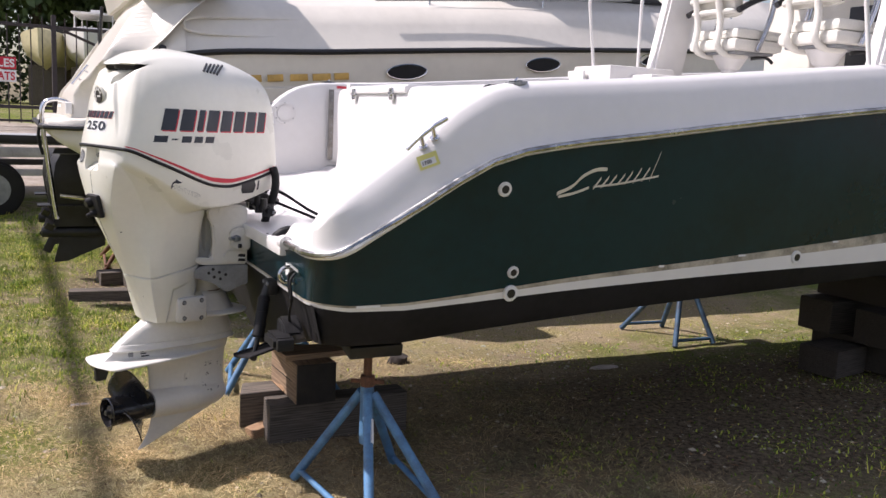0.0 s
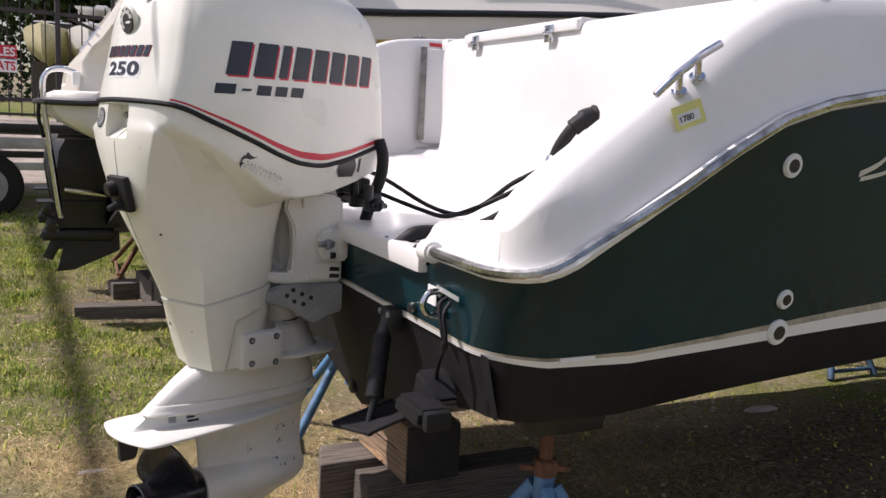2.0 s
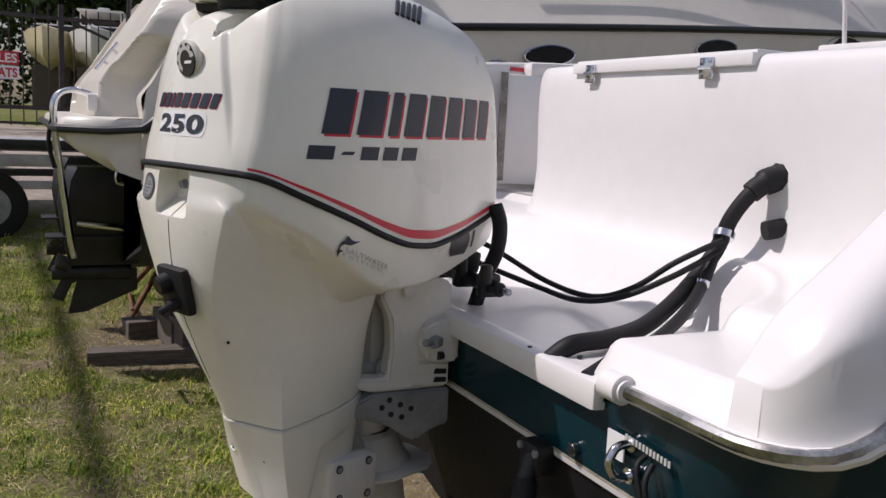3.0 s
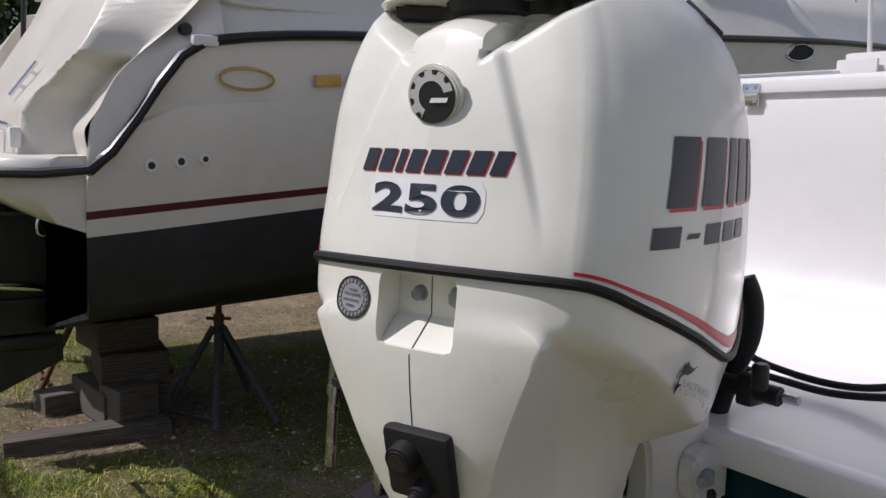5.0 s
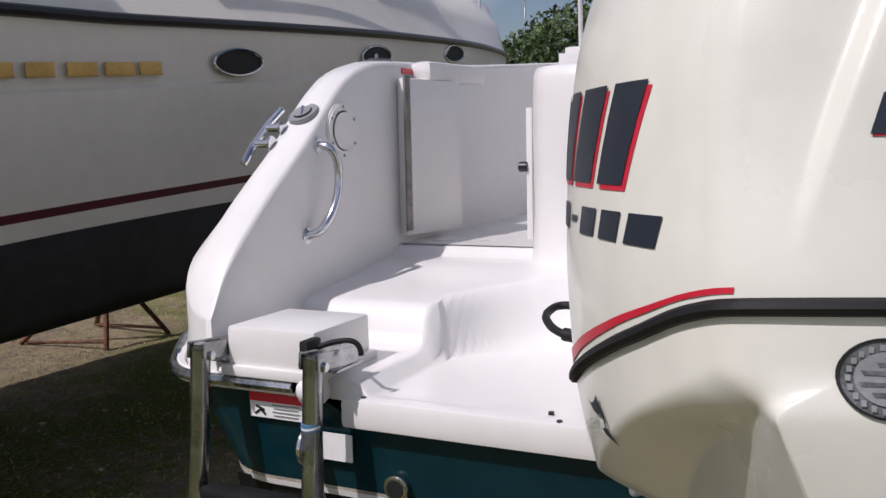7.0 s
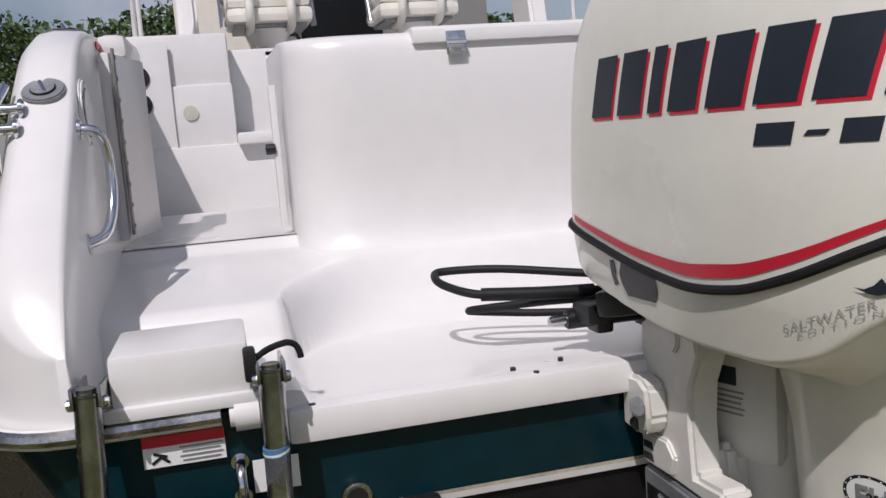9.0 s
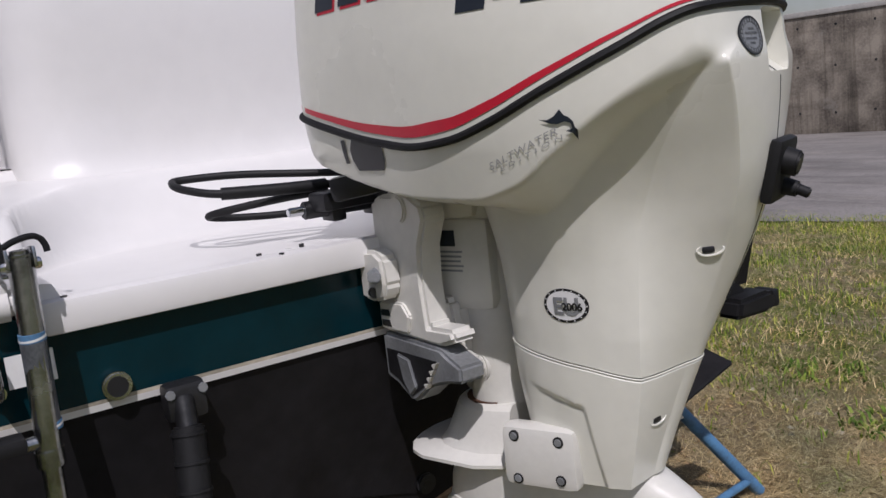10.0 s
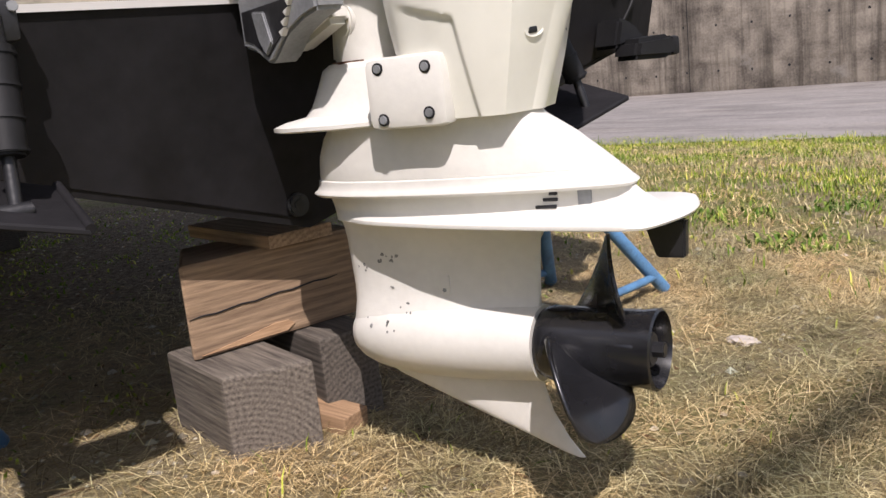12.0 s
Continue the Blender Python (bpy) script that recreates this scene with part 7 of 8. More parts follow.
# maker's mark as plain gold blocks, and an oval emblem
for k, w in enumerate((0.15, 0.14, 0.16, 0.17, 0.14)):
    x = 0.835 + 0.185 * k
    z = 1.925 + 0.0155 * k
    y = cruiser_y(x, 1.50) - 0.004
    box("maker_mark", (w * 0.92, 0.006, 0.056), C(x + w / 2, y, z + 0.035), GOLD, cruiser, "gold block of the maker's mark", 0.002, (0, -5, 0))
pts = [C(0.50 + 0.13 * math.cos(a), cruiser_y(0.5, 1.50) - 0.004, 1.945 + 0.048 * math.sin(a)) for a in np.linspace(0, 2 * math.pi, 25)[:-1]]
link_mesh("oval_emblem", *tube_mesh(pts, 0.007, 6, True), GOLD, cruiser, "gold oval emblem")
for x, z, r in ((0.065, 1.555, 0.030), (0.195, 1.572, 0.030), (0.305, 1.583, 0.024)):
    y = cruiser_y(x, 1.475)
    o = cyl("through_hull", C(x, y + 0.01, z), C(x, y - 0.014, z), r, GEL, cruiser, "white outlet fitting", n=20, bevel=0.005)
    cyl("outlet_bore", C(x, y, z), C(x, y - 0.0148, z), r * 0.55, BLACK, o, "", n=16)
cyl("vent_plug", C(0.229, 2.90, 2.145), C(0.229, 2.858, 2.148), 0.027, BLACK, cruiser, "black round vent plug", n=18, bevel=0.004)
box("rail_corner", (0.12, 0.05, 0.05), C(0.30, RY - 0.015, 2.098), GEL, cruiser, "white rail corner fitting", 0.015)
# moulded side recess and pin lines of the cabin side
rows = []
for a in np.linspace(0, 2 * math.pi, 41)[:-1]:
    c, s_ = math.cos(a), math.sin(a)
    x = 1.75 + 1.35 * math.copysign(abs(c) ** 0.35, c)
    z = 2.405 + 0.045 * (x - 1.75) + 0.075 * math.copysign(abs(s_) ** 0.5, s_)
    rows.append(C(x, 2.985 + (z - 2.405) * 0.55, z))
link_mesh("moulded_recess", *tube_mesh(rows, 0.012, 6, True), GEL_OLD, cruiser, "moulded edge on the cabin side")
tube("grey_line", [C(x, 3.015 + 0.002 * x, 2.50 + 0.095 * x) for x in np.arange(2.0, 5.0, 0.3)], 0.008, GREY, cruiser, "grey trim line", 6)
# handrail along the deck
tube("deck_rail", [C(x, 3.22, C_RAIL(x) + 0.72) for x in np.arange(2.4, 7.6, 0.4)], 0.014, CHROME, cruiser, "steel deck rail", 8)
for x in np.arange(2.6, 7.4, 1.2):
    tube("rail_post", [C(x, 3.22, C_RAIL(x) + 0.36), C(x, 3.22, C_RAIL(x) + 0.72)], 0.011, CHROME, cruiser, "", 8)
# windscreen and arch above
prism("windscreen", [(3.2, 3.0), (4.6, 2.95), (5.4, 3.0), (4.4, 3.55), (3.3, 3.6)], 2.0, Matrix.Translation(C(0, 4.35, 0)) @ pose(0, 0, 0, 90, 0, 0), BLACK, cruiser, "dark tinted windscreen", 0.02)
prism("radar_arch", [(0.1, 2.55), (0.75, 2.6), (0.35, 4.0), (-0.25, 4.0)], 2.5, Matrix.Translation(C(0, 4.35, 0)) @ pose(0, 0, 0, 90, 0, 0), GEL_OLD, cruiser, "white moulded arch", 0.05)
# swim ladder with bent steel legs on the platform
for y in (3.30, 3.52):
    tube("swim_ladder_leg", [C(-0.36, y, 1.62), C(-0.40, y, 1.70), C(-0.50, y, 1.73), C(-0.585, y, 1.69), C(-0.60, y, 1.55), C(-0.56, y, 1.2), C(-0.51, y, 0.80)], 0.016, CHROME, cruiser, "bent polished steel ladder leg", 10, 6)
for z in (0.82, 1.05, 1.28):
    tube("swim_ladder_rung", [C(-0.515 - 0.12 * (z - 0.8), 3.30, z), C(-0.515 - 0.12 * (z - 0.8), 3.52, z)], 0.013, CHROME, cruiser, "", 8)
tube("ladder_strap", [C(-0.60, 3.31, 1.62), C(-0.63, 3.32, 1.45), C(-0.60, 3.33, 1.3)], 0.012, RUBBER, cruiser, "black strap", 8, 4)
tube("stern_handrail", [C(-0.02, 4.94, 2.04), C(-0.045, 4.94, 2.12), C(-0.04, 4.94, 2.30), C(-0.02, 4.94, 2.62)], 0.016, DARKMETAL, cruiser, "dark upright handrail", 8, 6)
tube("grab_bar", [C(-0.375, 3.5, 1.852), C(-0.255, 3.5, 2.012)], 0.010, CHROME, cruiser, "thin steel grab bar", 8)
for x, z in ((-0.335, 1.906), (-0.285, 1.972)):
    tube("bar_post", [C(x, 3.5, z), C(x + 0.05, 3.5, z - 0.035)], 0.009, CHROME, cruiser, "", 8)
box("bottle", (0.05, 0.05, 0.09), C(-0.42, 3.15, 1.665), LABEL, cruiser, "", 0.015)
u_eye = tube("tow_eye", [C(-0.16, 3.62, 1.29), C(-0.24, 3.62, 1.28), C(-0.25, 3.62, 1.20), C(-0.17, 3.62, 1.19)], 0.012, CHROME, cruiser, "steel tow eye", 8, 5)


def stern_drive(y):
    d = thing("stern_drive", (-0.25, y, 1.0), "black stern drive leg with propeller under the cruiser", "stern drive", group="stern drives")
    rings = [[Vector((u, v_, z)) for u, v_ in ((a, 0.05), (a + 0.05, w), (b - 0.05, w), (b, 0.04), (b, -0.04), (b - 0.05, -w), (a + 0.05, -w), (a, -0.05))] for z, a, b, w in ((0.28, -0.26, 0.06, 0.10), (0.20, -0.30, 0.10, 0.13), (0.05, -0.32, 0.10, 0.13), (-0.10, -0.30, 0.14, 0.09), (-0.22, -0.28, 0.14, 0.06), (-0.33, -0.26, 0.14, 0.05))]
    v, f = loft(rings, True, True, True)
    link_mesh("drive_leg", v, f, DARKMETAL, d, "black drive leg", angle=25)
    box("drive_bellows", (0.20, 0.22, 0.20), (0.14, 0, 0.02), RUBBER, d, "", 0.04)
    box("cavitation_plate", (0.50, 0.20, 0.014), (-0.14, 0, -0.15), DARKMETAL, d, "black plate", 0.004)
    cyl("bullet", (0.10, 0, -0.38), (-0.24, 0, -0.38), 0.055, DARKMETAL, d, "", r1=0.045, n=18, bevel=0.01)
    prism("drive_skeg", [(0.14, -0.36), (-0.20, -0.36), (-0.27, -0.64), (-0.16, -0.63), (0.14, -0.50)], 0.018, pose(0, 0, 0, 90, 0, 0), DARKMETAL, d, "black skeg", 0.003)
    pr = cyl("propeller_hub", (-0.23, 0, -0.38), (-0.36, 0, -0.38), 0.045, DARKMETAL, d, "", n=16, bevel=0.004)
    for k in range(3):
        a = radians(30 + 120 * k)
        box("blade", (0.07, 0.13, 0.008), (-0.30, 0.11 * math.cos(a), -0.38 + 0.11 * math.sin(a)), DARKMETAL, pr, "", 0.003, (math.degrees(a), 25, 0))
    tube("trim_ram", [(0.10, 0.10, -0.10), (-0.22, 0.11, -0.06)], 0.022, CHROME, d, "polished trim ram", 10)
    tube("trim_ram", [(0.10, -0.10, -0.10), (-0.22, -0.11, -0.06)], 0.022, CHROME, d, "polished trim ram", 10)


stern_drive(3.86)
stern_drive(4.85)

# ---- boat stands ----
def boat_stand(at, top, feet, name_label, paint, group="boat stands", pad=True):
    """A four-legged stand: splayed legs from a sleeve, cross bars near the ground, a screw post with handle and a pad."""
    o = Vector((at[0], at[1], ground_z(at[0], at[1])))
    st = thing("boat_stand", o, name_label, "boat stand", group=group)
    hub = 0.44 * top / 0.70
    cyl("sleeve", (0, 0, hub - 0.20), (0, 0, hub + 0.06), 0.030, paint, st, "", n=16, bevel=0.002)
    cyl("screw_post", (0, 0, hub), (0, 0, top - 0.03 if pad else top + 0.012), 0.019, RUST, st, "rusty screw post", n=14)
    tube("screw_handle", [(-0.07, 0.02, hub + 0.085), (0.07, -0.02, hub + 0.075)], 0.010, RUST, st, "rusty screw handle", 8)
    cyl("collar_nut", (0, 0, hub + 0.06), (0, 0, hub + 0.11), 0.034, RUST, st, "", n=8, bevel=0.004)
    if pad:
        # near-black pad colour imitates the shade of the hull above
        box("pad", (0.24, 0.20, 0.055), (0, 0, top - 0.025), DARKMETAL, st, "pad under the hull, coloured black for the hull's shade", 0.008, (13 if at[1] < CY else -13, 0, 0))
    ends = []
    for fx, fy in feet:
        d = Vector((fx - at[0], fy - at[1], 0))
        gz = ground_z(fx, fy) - o.z
        e = Vector((d.x, d.y, gz + 0.012))
        ends.append(e)
        s0 = d.normalized() * 0.030
        tube("leg", [s0 + Vector((0, 0, hub + 0.03)), e], 0.0215, paint, st, "painted steel leg", 12)
    for k in range(len(ends)):
        a, b = ends[k] * 0.93, ends[(k + 1) % len(ends)] * 0.93
        if k % 2 == 0 or len(ends) == 3:
            tube("cross_bar", [Vector((a.x, a.y, 0.055)), Vector((b.x, b.y, 0.055))], 0.014, paint, st, "", 8)
    return st, ends, hub


OLDSTAND = material("old_stand_paint", (0.07, 0.085, 0.10), 0.7, var=0.3, scale=14, dark=(0.06, 0.035, 0.025), bump=0.1)
DULLBLUE = material("dull_blue_stand_paint", (0.045, 0.10, 0.17), 0.6, var=0.3, scale=14, dark=(0.03, 0.04, 0.06), bump=0.1, spots=0.5)
st, ends, hub = boat_stand((0.56, -0.70), 0.765, [(0.344, -0.35), (0.425, -1.12), (0.830, -1.00), (0.855, -0.335)], "blue painted steel boat stand under the green boat, scuffed", BLUE)
p0, p1 = Vector((-0.005, -0.025, hub + 0.03)), ends[1]
cyl("paper_label", p0.lerp(p1, 0.18), p0.lerp(p1, 0.34), 0.0225, LABEL, st, "torn white label on the leg", n=14)
boat_stand((0.64, 1.08), 0.735, [(0.30, 0.93), (0.42, 1.42), (0.98, 1.40), (0.96, 0.80)], "blue painted steel boat stand under the green boat", BLUE)
boat_stand((4.1, 1.30), 0.86, [(3.83, 1.70), (4.24, 1.66), (4.24, 1.03), (3.86, 1.05)], "dull blue steel boat stand under the green boat", DULLBLUE)
boat_stand((0.80, 4.0), 0.80, [(0.48, 4.08), (0.66, 3.70), (1.02, 3.65), (1.12, 4.32)], "old dark steel boat stand under the cruiser", OLDSTAND)
boat_stand((4.4, 3.75), 1.08, [(3.9, 3.3), (4.0, 4.2), (4.9, 4.2), (4.9, 3.3)], "old dark steel boat stand under the cruiser", OLDSTAND)
boat_stand((4.05, 5.72), 0.95, [(3.58, 6.22), (3.84, 5.55), (4.5, 5.5), (4.4, 6.25)], "old rusty steel boat stand under the cruiser", RUST)
boat_stand((0.35, 5.2), 0.80, [(-0.05, 4.85), (0.0, 5.6), (0.8, 5.6), (0.8, 4.85)], "old rusty steel boat stand under the cruiser", RUST)

# ---- timber blocking ----
def timber(name, size, at, rot, mat, label, group="timber blocks", seed=0, skew=0.0):
    """A sawn timber with slightly uneven faces and worn edges."""
    bm = box_bm(size, (0, 0, 0), min(size) * 0.05, segments=2)
    for vtx in bm.verts:
        vtx.co += Vector(vtx.co).normalized() * 0.006 * noise.noise(Vector(vtx.co) * 9 + Vector((seed, 0, 0)))
    for vtx in bm.verts:
        if vtx.co.x > 0:
            vtx.co.x += skew * (vtx.co.y - size[1] / 2)
    me = bpy.data.meshes.new(name)
    bm.to_mesh(me)
    bm.free()
    me.materials.append(mat)
    ob = new(name, me)
    ob.matrix_world = pose(*at, *rot)
    tagged(ob, label, "timber", group)
    return ob


timber("timber_block", (0.36, 0.185, 0.200), (0.415, 0.392, 0.129), (0, 0, 180), WOOD, "weathered grey timber block with ringed end grain on the ground", seed=1, skew=0.32)
timber("timber_block", (0.76, 0.150, 0.225), (0.722, 0.142, 0.117), (0, 0, -1), WOOD, "long weathered grey timber lying on the ground", seed=2)
cross_beam = timber("timber_block", (0.455, 0.214, 0.214), (0.562, 0.252, 0.338), (0, 0, 91), WOOD_BROWN, "brown sawn timber resting across the lower blocks, cracked", seed=3, skew=0.45)
pts = [(0.222 - 0.032 * k, 0.1085, -0.014 + 0.0012 * k + 0.002 * math.sin(k * 2.1)) for k in range(13)]
link_mesh("crack", *tube_mesh(pts, [0.0008] + [0.0020] * 11 + [0.0008], 6), RUBBER, cross_beam, "dark drying crack")
timber("plank", (0.40, 0.17, 0.030), (0.62, 0.20, 0.459), (0, 0, 3), WOOD_BROWN, "thin brown plank between the timber and the keel", seed=4)
chip = [(0.205, -0.099), (0.120, -0.089), (0.020, -0.073), (-0.015, -0.074), (-0.030, -0.085), (-0.010, -0.098)]
verts = [(x, y, z) for y in (0.100, 0.1105) for x, z in chip]
faces = [tuple(range(6))[::-1], tuple(range(6, 12))] + [(k, (k + 1) % 6, 6 + (k + 1) % 6, 6 + k) for k in range(6)]
# thin added plate, its dark colour stands in for shade on this end
box("shade_plate", (0.012, 0.208, 0.206), (-0.2290, 0, 0), SHADED_END, cross_beam, "added dark plate that paints shade on the timber's end", 0.002)
link_mesh("split_edge", [Vector(q) for q in verts], faces, WOOD_NEW, cross_beam, "fresh orange wood of a split edge")
timber("timber_wedge", (0.21, 0.085, 0.070), (0.365, 0.236, 0.045), (0, -7, 20), WOOD_NEW, "short split timber wedge on the ground", seed=5)
# far stack: shade under the boat is put into the wood colour
timber("timber_block", (0.35, 0.75, 0.22), (5.0, 0.2, 0.12), (0, 0, 2), WOOD_SHADE, "timber block under the green boat, colour dimmed for shade", seed=7)
timber("timber_block", (0.75, 0.30, 0.25), (5.05, 0.45, 0.36), (0, 0, 0), WOOD_SHADE, "timber block under the green boat, colour dimmed for shade", seed=8)
timber("timber_block", (0.75, 0.30, 0.25), (5.05, -0.05, 0.36), (0, 0, 0), WOOD_SHADE, "timber block under the green boat, colour dimmed for shade", seed=9)
timber("timber_block", (0.32, 0.85, 0.22), (5.05, 0.2, 0.60), (0, 0, 1), WOOD_SHADE, "timber block under the green boat, colour dimmed for shade", seed=10)
timber("timber_block", (0.40, 0.30, 0.20), (4.55, 0.15, 0.11), (0, 0, 10), WOOD_SHADE, "loose timber block on the ground", seed=11)
for k, (x, y, z, sx, sy, sz, r) in enumerate(((0.30, 4.30, 0.11, 0.40, 0.55, 0.20, 5), (0.36, 4.32, 0.31, 0.38, 0.5, 0.20, -8), (0.30, 4.35, 0.50, 0.36, 0.4, 0.18, 4), (0.27, 4.02, 0.13, 0.25, 0.22, 0.24, 15))):
    timber("timber_block", (sx, sy, sz), (x, y, z + 0.02), (0, 0, r), WOOD, "stacked timber blocks under the cruiser's stern", seed=20 + k)
timber("railway_sleeper", (0.85, 0.16, 0.12), (0.02, 3.90, 0.035), (0, 0, -6), WOOD, "old dark sleeper lying in the grass", "sleepers", seed=31)
timber("railway_sleeper", (0.75, 0.20, 0.13), (0.25, 4.55, 0.085), (0, 0, 8), WOOD, "old dark sleeper lying in the grass", "sleepers", seed=32)

# ---- fence, trailer and boats beyond ----
fence = thing("yard_fence", (0, 16.2, RISE(16.2)), "tall dark steel picket fence with a rusty frame", "fence", turn=6)
FH = 2.25
for x in np.arange(-9, 8.1, 3.0):
    box("post", (0.09, 0.09, FH + 0.1), (x, 0, FH / 2), FENCE, fence, "dark steel post", 0.004)
for z in (0.38, FH - 0.2):
    box("rail", (17.2, 0.05, 0.07), (-0.5, 0, z), FENCE, fence, "rusty steel rail", 0.004)
box("rail", (17.2, 0.05, 0.05), (-0.5, 0, 0.10), FENCE, fence, "", 0.004)
tube("brace", [(0.2, 0.03, FH - 0.25), (3.0, 0.03, 0.9)], 0.03, FENCE, fence, "diagonal brace", 8)
pk = bpy.data.meshes.new("picket")
bm = cyl_bm((0, 0, 0.05), (0, 0, FH), 0.013, n=6)
bm.to_mesh(pk)
bm.free()
pk.materials.append(FENCE)
for x in np.arange(-8.8, 8.0, 0.22):
    o = new("picket", pk)
    o.parent = fence
    o.location = (x, 0.0, 0)
sign = thing("fence_sign", (-1.03, 16.0, RISE(16.2) + 0.95), "red and white sign with block lettering hung on the fence", "sign", turn=6)
box("red_panel", (0.62, 0.012, 0.24), (0, 0, 0.31), RED, sign, "red sign panel", 0.002)
box("white_panel", (0.62, 0.012, 0.24), (0, 0, 0.05), LABEL, sign, "white sign panel", 0.002)
for body, z, mat in (("SALES", 0.225, LABEL), ("BOATS", -0.035, RED)):
    vs, fs = text_shape(body, 0.17, 1.05, 0.03)
    w = vs[:, 0].max()
    link_mesh("lettering", [Vector((x * 0.56 / w - 0.28, -0.009, z + y)) for x, y in vs], fs, mat, sign, "block letters")

trailer = thing("boat_trailer", (-2.6, 7.75, 0.25), "long dark flat trailer with pale side beams and black wheels", "trailer", turn=4)
PALE = material("pale_galvanised", (0.42, 0.42, 0.42), 0.55, 0.3, var=0.15)
for k, (z, mat, h) in enumerate(((0.98, BLACK, 0.10), (0.82, PALE, 0.12), (0.70, BLACK, 0.07), (0.57, PALE, 0.08))):
    box("side_beam", (5.2, 0.10, h), (-0.05, 0, z), mat, trailer, "trailer side beam", 0.008)
box("deck", (5.2, 1.9, 0.08), (-0.05, 1.0, 0.95), PALE, trailer, "", 0.01)
for x in (1.55, 0.75):
    wh = cyl("wheel", (x, -0.10, 0.36), (x, 0.12, 0.36), 0.36, RUBBER, trailer, "black tyre", n=32, bevel=0.03)
    cyl("rim", (x, -0.106, 0.36), (x, 0.0, 0.36), 0.21, GREY, wh, "grey wheel rim", n=24, bevel=0.01)
    cyl("hub", (x, -0.125, 0.36), (x, 0.0, 0.36), 0.06, GREY, wh, "", n=14, bevel=0.008)


def yard_boat(at, turn, length, beam, cream, cabin, label):
    b = thing("stored_boat", at, label, "boat", group="stored boats", turn=turn)
    rows = []
    hf = smooth_table([(0, 1.0), (0.5, 1.0), (0.8, 0.65), (1.0, 0.02)])
    for k in range(15):
        t = k / 14
        w = beam / 2 * hf(t)
        keel, deck = 0.35 + 0.9 * max(0, t - 0.6) ** 1.2 * 2, 1.75 + 0.35 * t
        rows.append([Vector((length * t, y, z)) for y, z in ((-w, deck), (-w * 0.93, deck - 0.5), (-w * 0.80, 0.95 + 0.3 * t), (0, keel), (w * 0.80, 0.95 + 0.3 * t), (w * 0.93, deck - 0.5), (w, deck), (0, deck + 0.12))])
    v, f = loft(rows, True, True, True)
    link_mesh("hull", v, f, cream, b, "pale hull", angle=30)
    box("cabin", (length * 0.35, beam * 0.62, 0.55), (length * 0.42, 0, 2.15), GEL, b, "white cabin", 0.08)
    box("windows", (length * 0.352, beam * 0.625, 0.24), (length * 0.42, 0, 2.25), BLACK, b, "dark cabin windows", 0.02)
    if cabin:
        box("hard_top", (length * 0.42, beam * 0.7, 0.08), (length * 0.36, 0, 3.05), GEL, b, "white hard top", 0.03)
        for x in (0.18, 0.54):
            for y in (-0.3, 0.3):
                tube("top_post", [(length * x, beam * y, 1.9), (length * x, beam * y, 3.05)], 0.03, GEL, b, "", 8)
        box("radar", (0.5, 0.5, 0.22), (length * 0.36, 0, 3.22), GEL, b, "white radar dome", 0.08)
    for x in (0.2, 0.7):
        box("cradle", (0.3, beam * 0.6, 1.85), (length * x, 0, -0.25), WOOD, b, "", 0.02)
    return b


CREAM = material("yellowed_gelcoat", (0.62, 0.56, 0.36), 0.4, var=0.08)
yard_boat((1.4, 42.4, 2.5), -100, 7.0, 2.4, CREAM, False, "cream fishing boat with a white top stored on blocks")
yard_boat((3.2, 41.9, 2.5), -100, 8.0, 2.6, GEL, True, "white cabin boat with hard top stored behind the fence")
yard_boat((22.0, 9.6, 0.5), 172, 8.0, 2.7, GEL, False, "white boat under a grey cover stored in the far yard")
yard_boat((27.0, 4.0, 0.3), 165, 7.0, 2.6, GEL, True, "white boat stored in the far yard")

# ---- far building above the wall, trees ----
shed = thing("far_shed", (16, 1.5, RISE(0)), "long pale shed with a grey metal roof in the distance", "building")
box("wall", (7, 12, 3.2), (22, -4, 1.6), LABEL, shed, "pale metal wall", 0.02)
prism("roof", [(-6.4, 0), (6.4, 0), (0, 1.6)], 7.6, Matrix.Translation((22, -4, 3.2)) @ pose(0, 0, 0, 90, 0, 90), PALE, shed, "grey metal roof", 0.02)
for k in range(4):
    box("window", (0.06, 1.2, 1.0), (18.48, -8.5 + 3 * k, 1.7), BLACK, shed, "dark window", 0.01)


